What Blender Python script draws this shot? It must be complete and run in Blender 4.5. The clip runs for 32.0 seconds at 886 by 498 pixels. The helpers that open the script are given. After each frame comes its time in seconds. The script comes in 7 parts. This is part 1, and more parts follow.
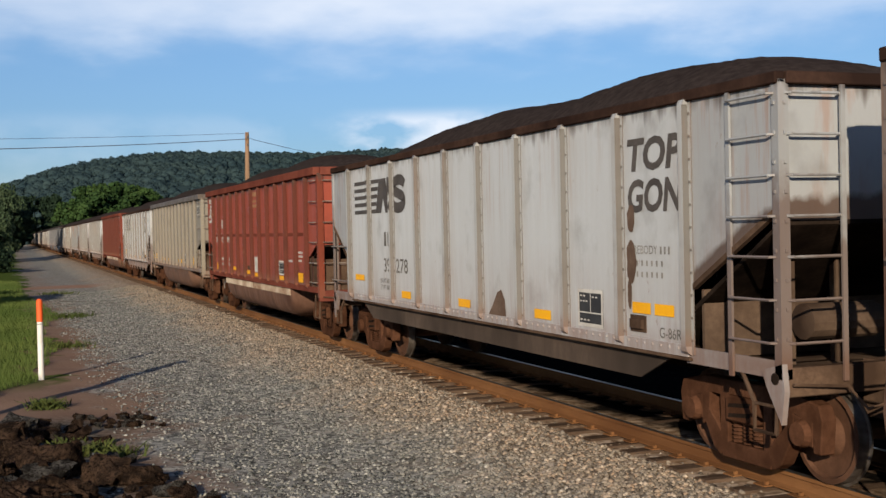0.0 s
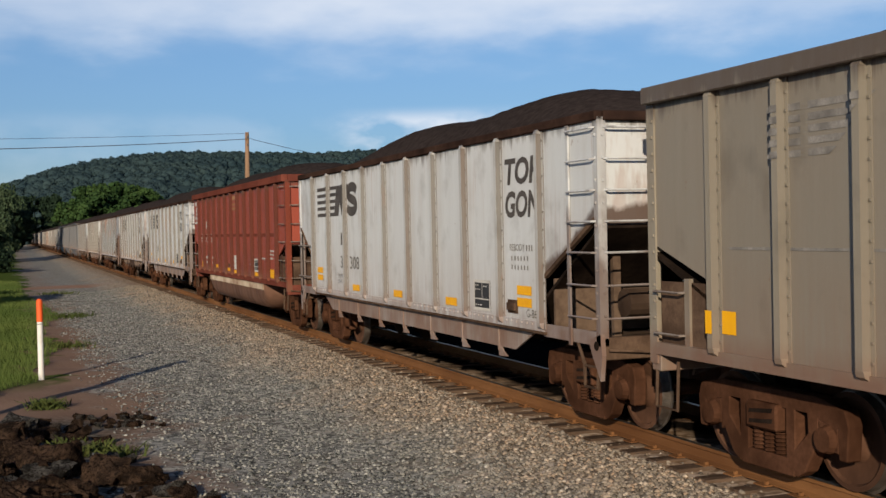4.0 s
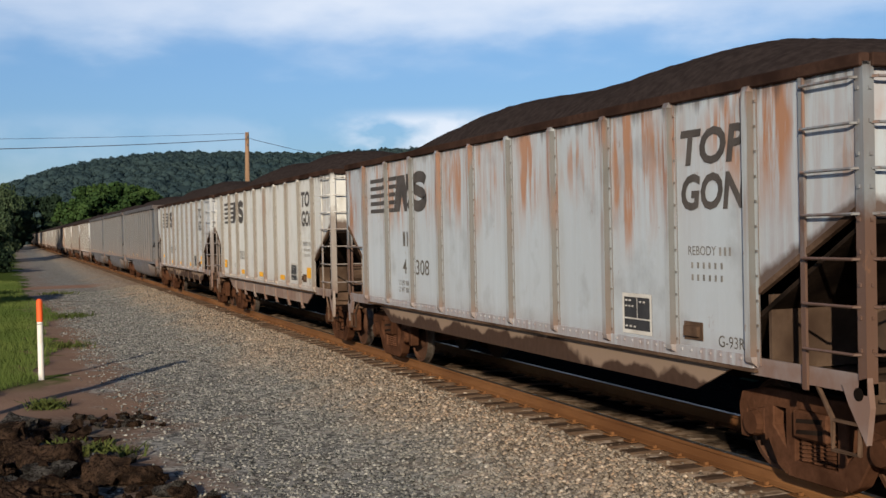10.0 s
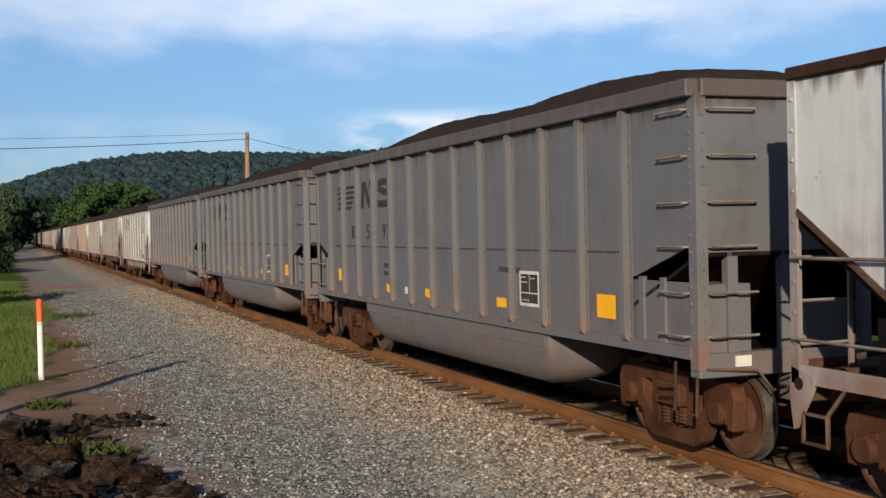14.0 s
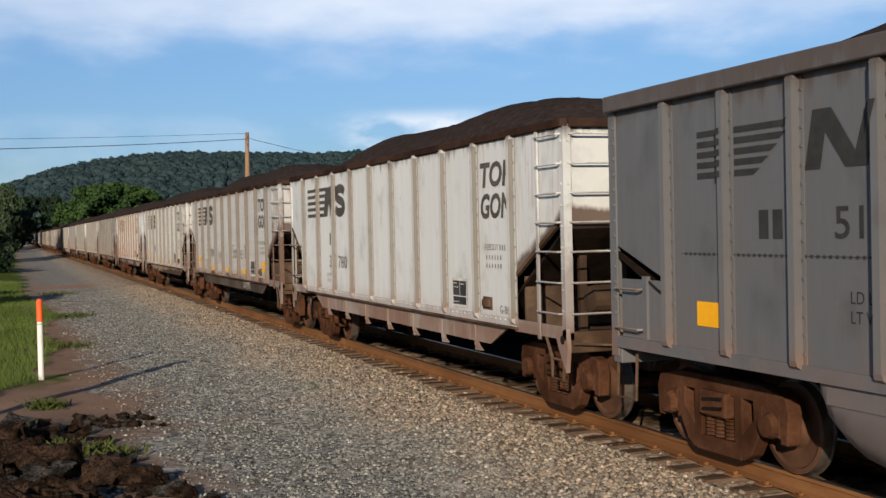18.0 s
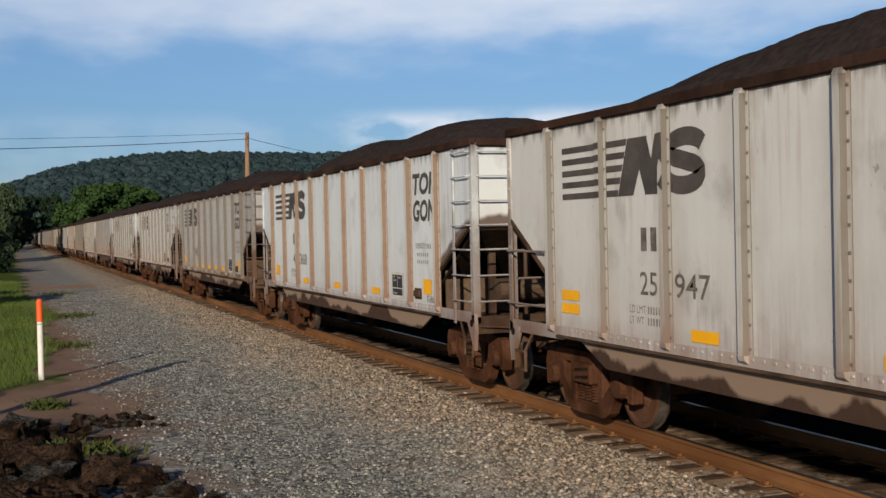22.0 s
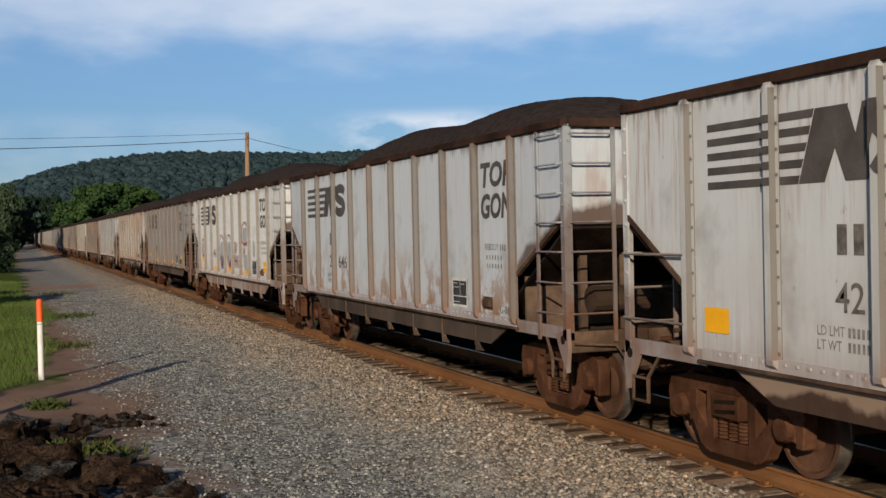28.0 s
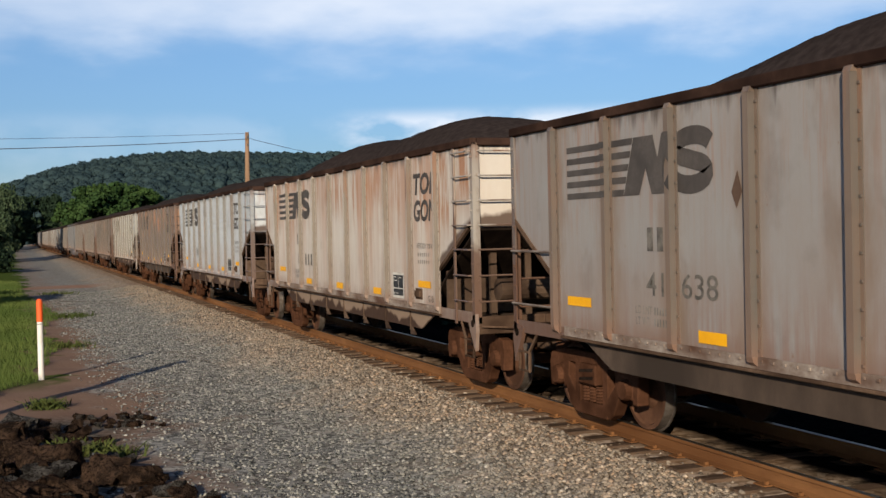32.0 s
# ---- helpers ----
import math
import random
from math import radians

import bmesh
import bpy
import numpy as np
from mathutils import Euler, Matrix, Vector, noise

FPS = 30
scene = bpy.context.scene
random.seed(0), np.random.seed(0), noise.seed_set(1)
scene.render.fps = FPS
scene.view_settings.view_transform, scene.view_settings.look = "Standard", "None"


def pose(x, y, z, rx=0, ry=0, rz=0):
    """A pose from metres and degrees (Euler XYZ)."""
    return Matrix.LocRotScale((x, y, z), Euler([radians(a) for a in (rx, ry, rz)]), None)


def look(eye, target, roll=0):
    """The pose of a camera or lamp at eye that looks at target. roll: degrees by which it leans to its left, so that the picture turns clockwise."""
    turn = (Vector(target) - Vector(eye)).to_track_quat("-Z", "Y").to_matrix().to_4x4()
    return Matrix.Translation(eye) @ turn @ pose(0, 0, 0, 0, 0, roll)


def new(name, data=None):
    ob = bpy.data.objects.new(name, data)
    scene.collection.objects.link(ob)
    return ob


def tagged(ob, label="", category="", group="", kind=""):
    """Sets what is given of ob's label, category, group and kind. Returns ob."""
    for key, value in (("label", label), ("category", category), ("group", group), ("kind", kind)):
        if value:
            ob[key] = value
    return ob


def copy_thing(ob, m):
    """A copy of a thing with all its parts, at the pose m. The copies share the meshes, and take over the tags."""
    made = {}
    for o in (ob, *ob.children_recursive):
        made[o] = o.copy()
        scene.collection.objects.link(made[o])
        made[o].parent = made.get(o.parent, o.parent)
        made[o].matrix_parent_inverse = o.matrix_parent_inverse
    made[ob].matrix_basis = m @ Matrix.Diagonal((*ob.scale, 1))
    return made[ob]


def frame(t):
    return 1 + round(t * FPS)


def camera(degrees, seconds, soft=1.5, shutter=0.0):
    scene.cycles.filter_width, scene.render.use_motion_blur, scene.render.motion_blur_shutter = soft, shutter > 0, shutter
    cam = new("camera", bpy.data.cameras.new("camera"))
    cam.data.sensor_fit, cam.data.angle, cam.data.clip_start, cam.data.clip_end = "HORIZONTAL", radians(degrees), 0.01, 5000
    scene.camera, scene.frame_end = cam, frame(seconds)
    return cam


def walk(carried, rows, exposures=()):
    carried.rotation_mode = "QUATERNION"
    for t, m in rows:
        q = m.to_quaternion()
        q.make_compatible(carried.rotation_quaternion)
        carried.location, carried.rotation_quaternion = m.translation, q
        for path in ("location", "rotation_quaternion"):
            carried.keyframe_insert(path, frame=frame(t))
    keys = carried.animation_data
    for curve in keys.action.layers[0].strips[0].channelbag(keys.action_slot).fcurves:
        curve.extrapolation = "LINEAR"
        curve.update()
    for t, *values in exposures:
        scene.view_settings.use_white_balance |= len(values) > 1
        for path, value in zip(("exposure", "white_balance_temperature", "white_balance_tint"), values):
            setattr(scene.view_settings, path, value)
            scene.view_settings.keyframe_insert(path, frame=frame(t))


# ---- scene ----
cam = camera(42.142, 32.0)
EYE = Vector((0.0, 0.0, 2.451))
AIM = Vector((math.sin(radians(20.546)) * math.cos(radians(0.992)), math.cos(radians(20.546)) * math.cos(radians(0.992)), -math.sin(radians(0.992))))
STAND = look(EYE, EYE + 10 * AIM, -1.262)
# the film camera sets its own exposure as pale and dark cars fill the picture
walk(cam, [(0.0, STAND), (32.0, STAND)], [
    (0.0, 0.58), (1.0, 0.61), (2.0, 0.75), (3.5, 0.53), (5.0, 0.28), (6.0, 0.48), (7.0, 0.53), (8.0, 0.38), (9.0, 0.36), (10.0, 0.53),
    (11.0, 0.53), (12.0, 0.33), (13.0, 0.40), (14.0, 0.65), (15.0, 0.81), (16.5, 0.73), (18.0, 0.58), (19.0, 0.32), (20.0, 0.48), (21.0, 0.51),
    (22.0, 0.34), (23.0, 0.32), (24.0, 0.36), (27.0, 0.31), (28.0, 0.38), (29.0, 0.48), (30.0, 0.46), (31.0, 0.44), (32.0, 0.58)])

# rail tops are at z = 0, the track runs along y
XC = 7.86          # track centre
GAUGE = 0.755      # centre to rail head
GROUND_Z = -0.45
PITCH = 16.1415    # coupled length of one car
START = 8.334      # near end of the first whole car at the start
SPEED = 11.36
WHEEL_R = 0.457

# ---- light ----
world = bpy.data.worlds.new("sky")
scene.world = world
world.use_nodes = True
SUN_AZ, SUN_EL = 211.0, 17.0


def build_sky():
    nt = world.node_tree
    nt.nodes.clear()
    out = nt.nodes.new("ShaderNodeOutputWorld")
    bg = nt.nodes.new("ShaderNodeBackground")
    bg.inputs["Strength"].default_value = 0.075
    sky = nt.nodes.new("ShaderNodeTexSky")
    sky.sky_type = "NISHITA"
    sky.sun_disc = False
    sky.sun_elevation, sky.sun_rotation = radians(SUN_EL), radians(SUN_AZ)
    sky.air_density, sky.dust_density, sky.ozone_density = 1.0, 0.2, 3.0
    co = nt.nodes.new("ShaderNodeTexCoord")
    sep = nt.nodes.new("ShaderNodeSeparateXYZ")
    nt.links.new(co.outputs["Generated"], sep.inputs[0])
    # thin high cloud, streaked, thickening upwards
    mp = nt.nodes.new("ShaderNodeMapping")
    mp.inputs["Scale"].default_value = (2.4, 2.4, 7.0)
    nt.links.new(co.outputs["Generated"], mp.inputs[0])
    n1 = nt.nodes.new("ShaderNodeTexNoise")
    n1.inputs["Scale"].default_value = 1.6
    n1.inputs["Detail"].default_value = 6.0
    n1.inputs["Roughness"].default_value = 0.5
    nt.links.new(mp.outputs[0], n1.inputs["Vector"])
    up = nt.nodes.new("ShaderNodeMapRange")
    up.inputs["From Min"].default_value, up.inputs["From Max"].default_value = 0.130, 0.196
    up.interpolation_type = "SMOOTHERSTEP"
    n0 = nt.nodes.new("ShaderNodeTexNoise")
    n0.inputs["Scale"].default_value = 4.2
    n0.inputs["Detail"].default_value = 5.0
    nt.links.new(mp.outputs[0], n0.inputs["Vector"])
    ragged = nt.nodes.new("ShaderNodeMapRange")
    ragged.inputs["From Min"].default_value, ragged.inputs["From Max"].default_value = 0.3, 0.7
    ragged.inputs["To Min"].default_value, ragged.inputs["To Max"].default_value = -0.016, 0.016
    nt.links.new(n0.outputs[0], ragged.inputs["Value"])
    zz = nt.nodes.new("ShaderNodeMath")
    zz.operation = "ADD"
    nt.links.new(sep.outputs["Z"], zz.inputs[0])
    nt.links.new(ragged.outputs[0], zz.inputs[1])
    nt.links.new(zz.outputs[0], up.inputs["Value"])
    th = nt.nodes.new("ShaderNodeMapRange")
    th.inputs["From Min"].default_value, th.inputs["From Max"].default_value = 0.34, 0.62
    th.inputs["To Min"].default_value, th.inputs["To Max"].default_value = 0.35, 1.0
    nt.links.new(n1.outputs[0], th.inputs["Value"])
    a = nt.nodes.new("ShaderNodeMath")
    a.operation = "MULTIPLY"
    nt.links.new(up.outputs[0], a.inputs[0])
    nt.links.new(th.outputs[0], a.inputs[1])
    # clear overhead
    over = nt.nodes.new("ShaderNodeMapRange")
    over.inputs["From Min"].default_value, over.inputs["From Max"].default_value = 0.45, 0.24
    over.interpolation_type = "SMOOTHERSTEP"
    nt.links.new(sep.outputs["Z"], over.inputs["Value"])
    a2 = nt.nodes.new("ShaderNodeMath")
    a2.operation = "MULTIPLY"
    nt.links.new(a.outputs[0], a2.inputs[0])
    nt.links.new(over.outputs[0], a2.inputs[1])
    # low cumulus near the skyline
    mp2 = nt.nodes.new("ShaderNodeMapping")
    mp2.inputs["Scale"].default_value = (8.0, 8.0, 16.0)
    mp2.inputs["Location"].default_value = (0.35, 0.0, 0.0)
    nt.links.new(co.outputs["Generated"], mp2.inputs[0])
    n2 = nt.nodes.new("ShaderNodeTexNoise")
    n2.inputs["Scale"].default_value = 1.5
    n2.inputs["Detail"].default_value = 8.0
    nt.links.new(mp2.outputs[0], n2.inputs["Vector"])
    lo = nt.nodes.new("ShaderNodeMapRange")
    lo.inputs["From Min"].default_value, lo.inputs["From Max"].default_value = 0.110, 0.088
    lo.interpolation_type = "SMOOTHERSTEP"
    nt.links.new(sep.outputs["Z"], lo.inputs["Value"])
    th2 = nt.nodes.new("ShaderNodeMapRange")
    th2.inputs["From Min"].default_value, th2.inputs["From Max"].default_value = 0.40, 0.58
    nt.links.new(n2.outputs[0], th2.inputs["Value"])
    b = nt.nodes.new("ShaderNodeMath")
    b.operation = "MULTIPLY"
    nt.links.new(lo.outputs[0], b.inputs[0])
    nt.links.new(th2.outputs[0], b.inputs[1])
    m = nt.nodes.new("ShaderNodeMath")
    m.operation = "ADD"
    m.use_clamp = True
    bank = nt.nodes.new("ShaderNodeMapRange")
    bank.inputs["From Min"].default_value, bank.inputs["From Max"].default_value = 0.25, 0.295
    bank.inputs["To Min"].default_value = 0.16
    bank.interpolation_type = "SMOOTHERSTEP"
    nt.links.new(sep.outputs["X"], bank.inputs["Value"])
    b2 = nt.nodes.new("ShaderNodeMath")
    b2.operation = "MULTIPLY"
    nt.links.new(b.outputs[0], b2.inputs[0])
    nt.links.new(bank.outputs[0], b2.inputs[1])
    nt.links.new(a2.outputs[0], m.inputs[0])
    nt.links.new(b2.outputs[0], m.inputs[1])
    sc = nt.nodes.new("ShaderNodeMath")
    sc.operation = "MULTIPLY"
    sc.inputs[1].default_value = 0.8
    nt.links.new(m.outputs[0], sc.inputs[0])
    mix = nt.nodes.new("ShaderNodeMix")
    mix.data_type = "RGBA"
    mix.inputs["B"].default_value = (8.3, 8.7, 9.5, 1)
    nt.links.new(sc.outputs[0], mix.inputs["Factor"])
    cool = nt.nodes.new("ShaderNodeMix")
    cool.data_type, cool.blend_type = "RGBA", "MULTIPLY"
    cool.inputs["Factor"].default_value = 1.0
    cool.inputs["B"].default_value = (0.87, 0.955, 1.07, 1)
    nt.links.new(sky.outputs[0], cool.inputs["A"])
    # the clear air deepens towards the skyline
    deep = nt.nodes.new("ShaderNodeMapRange")
    deep.inputs["From Min"].default_value, deep.inputs["From Max"].default_value = 0.02, 0.26
    nt.links.new(sep.outputs["Z"], deep.inputs["Value"])
    hue = nt.nodes.new("ShaderNodeMix")
    hue.data_type = "RGBA"
    hue.inputs["A"].default_value, hue.inputs["B"].default_value = (0.47, 0.57, 0.755, 1), (1, 1, 1, 1)
    nt.links.new(deep.outputs[0], hue.inputs["Factor"])
    dim = nt.nodes.new("ShaderNodeVectorMath")
    dim.operation = "MULTIPLY"
    nt.links.new(cool.outputs["Result"], dim.inputs[0])
    nt.links.new(hue.outputs["Result"], dim.inputs[1])
    nt.links.new(dim.outputs[0], mix.inputs["A"])
    nt.links.new(mix.outputs["Result"], bg.inputs["Color"])
    nt.links.new(bg.outputs[0], out.inputs["Surface"])


build_sky()
sun = new("sun", bpy.data.lights.new("sun", "SUN"))
sun.data.energy, sun.data.angle, sun.data.color = 4.3, radians(0.6), (1.0, 0.85, 0.64)
SUNWAY = Vector((math.sin(radians(SUN_AZ)) * math.cos(radians(SUN_EL)), math.cos(radians(SUN_AZ)) * math.cos(radians(SUN_EL)), math.sin(radians(SUN_EL))))
sun.matrix_world = look(50 * SUNWAY, (0, 0, 0))


# ---- materials ----
def nodes(name, rough=0.8, metal=0.0):
    mat = bpy.data.materials.new(name)
    mat.use_nodes = True
    nt = mat.node_tree
    b = nt.nodes["Principled BSDF"]
    b.inputs["Roughness"].default_value = rough
    b.inputs["Metallic"].default_value = metal
    b.inputs["Specular IOR Level"].default_value = 0.3 if rough < 0.75 else 0.08 if rough < 0.85 else 0.0
    return mat, nt, b


def N(nt, kind, **kw):
    n = nt.nodes.new(kind)
    for k, v in kw.items():
        n.inputs[k.replace("_", " ")].default_value = v
    return n


def coords(nt, scale=(1, 1, 1), shift=True):
    co = N(nt, "ShaderNodeTexCoord")
    mp = N(nt, "ShaderNodeMapping", Scale=scale)
    nt.links.new(co.outputs["Object"], mp.inputs["Vector"])
    if shift:
        oi = N(nt, "ShaderNodeObjectInfo")
        cx = N(nt, "ShaderNodeCombineXYZ")
        ml = nt.nodes.new("ShaderNodeMath")
        ml.operation, ml.inputs[1].default_value = "MULTIPLY", 37.0
        nt.links.new(oi.outputs["Random"], ml.inputs[0])
        nt.links.new(ml.outputs[0], cx.inputs["X"])
        nt.links.new(ml.outputs[0], cx.inputs["Y"])
        nt.links.new(cx.outputs[0], mp.inputs["Location"])
    return mp.outputs[0]


def noise_of(nt, vec, scale, detail=4.0, rough=0.55):
    n = N(nt, "ShaderNodeTexNoise", Scale=scale, Detail=detail, Roughness=rough)
    nt.links.new(vec, n.inputs["Vector"])
    return n.outputs[0]


def ranged(nt, val, a, b, lo=0.0, hi=1.0):
    r = N(nt, "ShaderNodeMapRange")
    r.inputs["From Min"].default_value, r.inputs["From Max"].default_value = a, b
    r.inputs["To Min"].default_value, r.inputs["To Max"].default_value = lo, hi
    nt.links.new(val, r.inputs["Value"])
    return r.outputs[0]


def times(nt, a, b, op="MULTIPLY"):
    m = nt.nodes.new("ShaderNodeMath")
    m.operation, m.use_clamp = op, op == "ADD"
    for i, v in enumerate((a, b)):
        if isinstance(v, (int, float)):
            m.inputs[i].default_value = v
        else:
            nt.links.new(v, m.inputs[i])
    return m.outputs[0]


def blend(nt, fac, a, b):
    m = nt.nodes.new("ShaderNodeMix")
    m.data_type = "RGBA"
    for key, v in (("Factor", fac), ("A", a), ("B", b)):
        if isinstance(v, tuple):
            m.inputs[key].default_value = (*v, 1) if len(v) == 3 else v
        elif isinstance(v, (int, float)):
            m.inputs[key].default_value = v
        else:
            nt.links.new(v, m.inputs[key])
    return m.outputs["Result"]


def relief(nt, b, height, strength, dist=0.02):
    n = N(nt, "ShaderNodeBump", Strength=strength, Distance=dist)
    nt.links.new(height, n.inputs["Height"])
    nt.links.new(n.outputs[0], b.inputs["Normal"])


def plain(name, c1, c2, rough=0.8, metal=0.0, scale=8.0, bump=0.2, dist=0.01, stretch=(1, 1, 1)):
    """Two-tone surface: broad stains and fine grain."""
    mat, nt, b = nodes(name, rough, metal)
    v = coords(nt, stretch)
    big = noise_of(nt, v, scale * 0.3, 3.0)
    fine = noise_of(nt, v, scale * 3.0, 5.0, 0.65)
    f = times(nt, ranged(nt, big, 0.35, 0.65), ranged(nt, fine, 0.25, 0.75, 0.4, 1.3))
    nt.links.new(blend(nt, f, c1, c2), b.inputs["Base Color"])
    if bump:
        relief(nt, b, fine, bump, dist)
    return mat


RUST = (0.25, 0.098, 0.040)
SOOT = (0.055, 0.040, 0.032)


def paint(name, base, top=0.0, low=0.0, grime=0.2, dirt=(0.195, 0.115, 0.074), rough=0.5, reach=(2.3, 1.25), slope=0.0, sill=0.9, scab=(0.17, 0.065, 0.033), foot=0.0, each=0.0, dusty=0.0, seams=0.0, gloss=0.5, bands=0.0):
    """Weathered car paint: rust streaks that run down from the top, rust that creeps up from the sill, and a film of road dirt."""
    mat, nt, b = nodes(name, rough)
    b.inputs["Specular IOR Level"].default_value = gloss
    b.inputs["Sheen Weight"].default_value = dusty
    b.inputs["Sheen Roughness"].default_value = 0.4
    run = coords(nt, (1.0, 3.6, 0.22))
    spot = coords(nt, (1.0, 1.0, 0.6))
    co = N(nt, "ShaderNodeTexCoord")
    sep = N(nt, "ShaderNodeSeparateXYZ")
    nt.links.new(co.outputs["Object"], sep.inputs[0])
    z = sep.outputs["Z"]
    streak = noise_of(nt, run, 1.5, 5.0, 0.6)
    streak2 = noise_of(nt, run, 4.0, 4.0, 0.6)
    blotch = noise_of(nt, spot, 1.3, 6.0, 0.62)
    fine = noise_of(nt, spot, 22.0, 4.0, 0.6)
    tone = blend(nt, ranged(nt, streak, 0.35, 0.7), base, tuple(c * 0.96 for c in base))
    tone = blend(nt, ranged(nt, fine, 0.45, 0.8, 0.0, 0.3), tone, tuple(min(1, c * 1.1) for c in base))
    patch = noise_of(nt, coords(nt, (1.0, 0.8, 0.12)), 0.9, 3.0, 0.5)
    f = times(nt, ranged(nt, streak2, 0.53 - 0.11 * top, 0.66 - 0.10 * top), ranged(nt, z, 2.0, 3.0))
    f = times(nt, f, ranged(nt, patch, 0.47 - 0.14 * top, 0.60 - 0.14 * top))
    if top >= 0.9:
        # flame-shaped runs in loose groups where the paint has failed
        flame = noise_of(nt, coords(nt, (1.0, 2.6, 0.30)), 2.3, 5.0, 0.62)
        flame = times(nt, ranged(nt, flame, 0.44, 0.55), ranged(nt, times(nt, z, ranged(nt, patch, 0.3, 0.7, 0.5, -0.5), "SUBTRACT"), 2.35, 2.95))
        flame = times(nt, flame, ranged(nt, noise_of(nt, coords(nt, (1.0, 1.0, 0.5)), 1.25, 2.0, 0.5), 0.41, 0.52))
        tone = blend(nt, times(nt, f, 0.25), tone, RUST)
        tone = blend(nt, times(nt, flame, 0.92), tone, (0.32, 0.140, 0.056))
    elif top:
        tone = blend(nt, times(nt, f, min(1.0, top + 0.2)), tone, RUST)
    if bands:
        # broad soft rust stains down the whole side
        stain = times(nt, ranged(nt, noise_of(nt, coords(nt, (1.0, 1.6, 0.10)), 1.1, 4.0, 0.55), 0.43, 0.60), ranged(nt, z, 1.3, 3.3, 0.45, 1.0))
        tone = blend(nt, times(nt, stain, bands), tone, (0.36, 0.175, 0.090))
    oi = N(nt, "ShaderNodeObjectInfo")
    tone = blend(nt, ranged(nt, oi.outputs["Random"], 0.0, 1.0, 0.0, 0.10), tone, tuple(0.25 * c + 0.015 for c in base))
    if each:
        # some pieces have rusted through their paint, others hardly
        rusted = times(nt, ranged(nt, oi.outputs["Random"], 0.35, 0.95, 0.15, 1.0), ranged(nt, streak2, 0.36, 0.60))
        tone = blend(nt, times(nt, rusted, each), tone, (0.108, 0.066, 0.046))
    smut = times(nt, ranged(nt, noise_of(nt, coords(nt, (1.0, 1.0, 0.8)), 1.9, 4.0, 0.55), 0.55, 0.74), 0.42)
    tone = blend(nt, smut, tone, tuple(k * c + 0.012 for k, c in zip((0.26, 0.235, 0.21), base)))
    g = times(nt, ranged(nt, blotch, 0.60 + 0.04 * low, 0.48 + 0.04 * low), ranged(nt, z, *reach))
    if low:
        tone = blend(nt, times(nt, times(nt, g, ranged(nt, noise_of(nt, coords(nt, (1.0, 1.0, 0.75)), 3.2, 5.0, 0.6), 0.47, 0.56) if low == 1.0 else ranged(nt, streak2, 0.3, 0.6)), low), tone, scab)
    if seams:
        # dirt that gathers along the ribs on either side of a panel
        side = nt.nodes.new("ShaderNodeMath")
        side.operation = "ABSOLUTE"
        nt.links.new(sep.outputs["Y"], side.inputs[0])
        edge = times(nt, side.outputs[0], ranged(nt, noise_of(nt, coords(nt, (1.0, 1.0, 0.35)), 2.6, 4.0, 0.6), 0.3, 0.7, 0.22, -0.22), "SUBTRACT")
        tone = blend(nt, ranged(nt, edge, 0.30, 0.72, 0.0, seams), tone, (0.17, 0.125, 0.095))
    # film of dirt, stronger near sill and under the chord
    d = times(nt, ranged(nt, blotch, 0.35, 0.65, 0.35, 1.0), grime)
    tone = blend(nt, d, tone, dirt)
    splash = times(nt, ranged(nt, blotch, 0.42, 0.60), ranged(nt, z, 2.3, 1.3))
    tone = blend(nt, times(nt, splash, min(0.8, 1.6 * grime)), tone, dirt)
    edge = times(nt, ranged(nt, z, 1.42, 1.16), ranged(nt, blotch, 0.35, 0.6, 0.25, 0.9))
    tone = blend(nt, times(nt, edge, sill), tone, (0.15, 0.080, 0.055))
    # dark brown band just above the slope line at the near end
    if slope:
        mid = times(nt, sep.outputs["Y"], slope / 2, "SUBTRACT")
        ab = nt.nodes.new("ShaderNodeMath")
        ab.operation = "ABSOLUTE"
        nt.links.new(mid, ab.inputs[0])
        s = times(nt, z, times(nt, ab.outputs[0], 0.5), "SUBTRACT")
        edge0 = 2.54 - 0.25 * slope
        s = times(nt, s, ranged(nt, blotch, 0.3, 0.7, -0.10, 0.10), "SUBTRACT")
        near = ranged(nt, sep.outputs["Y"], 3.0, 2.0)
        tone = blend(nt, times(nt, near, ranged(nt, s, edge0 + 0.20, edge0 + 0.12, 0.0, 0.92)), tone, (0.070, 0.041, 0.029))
    # coal dust washed down from the top chord in short ragged runs
    wash = times(nt, z, ranged(nt, noise_of(nt, coords(nt, (1.0, 1.0, 0.05)), 7.0, 3.0, 0.6), 0.32, 0.72, 0.10, -0.16), "SUBTRACT")
    tone = blend(nt, ranged(nt, wash, 3.58, 3.74, 0.0, 0.80), tone, (0.060, 0.042, 0.034))
    if foot:
        # rust and brake dust on ladders and posts, in patches that thin out upwards
        climb = times(nt, z, ranged(nt, blotch, 0.3, 0.7, -0.9, 0.9), "SUBTRACT")
        tone = blend(nt, ranged(nt, climb, 2.95, 2.25, 0.0, foot), tone, (0.085, 0.042, 0.026))
    chips = ranged(nt, noise_of(nt, spot, 5.5, 6.0, 0.7), 0.66, 0.70)
    tone = blend(nt, times(nt, chips, 0.55), tone, (0.16, 0.085, 0.05))
    nt.links.new(tone, b.inputs["Base Color"])
    nt.links.new(ranged(nt, streak, 0.3, 0.7, rough - 0.1, rough + 0.2), b.inputs["Roughness"])
    relief(nt, b, times(nt, blotch, times(nt, fine, 0.3), "ADD"), 0.18, 0.02)
    return mat


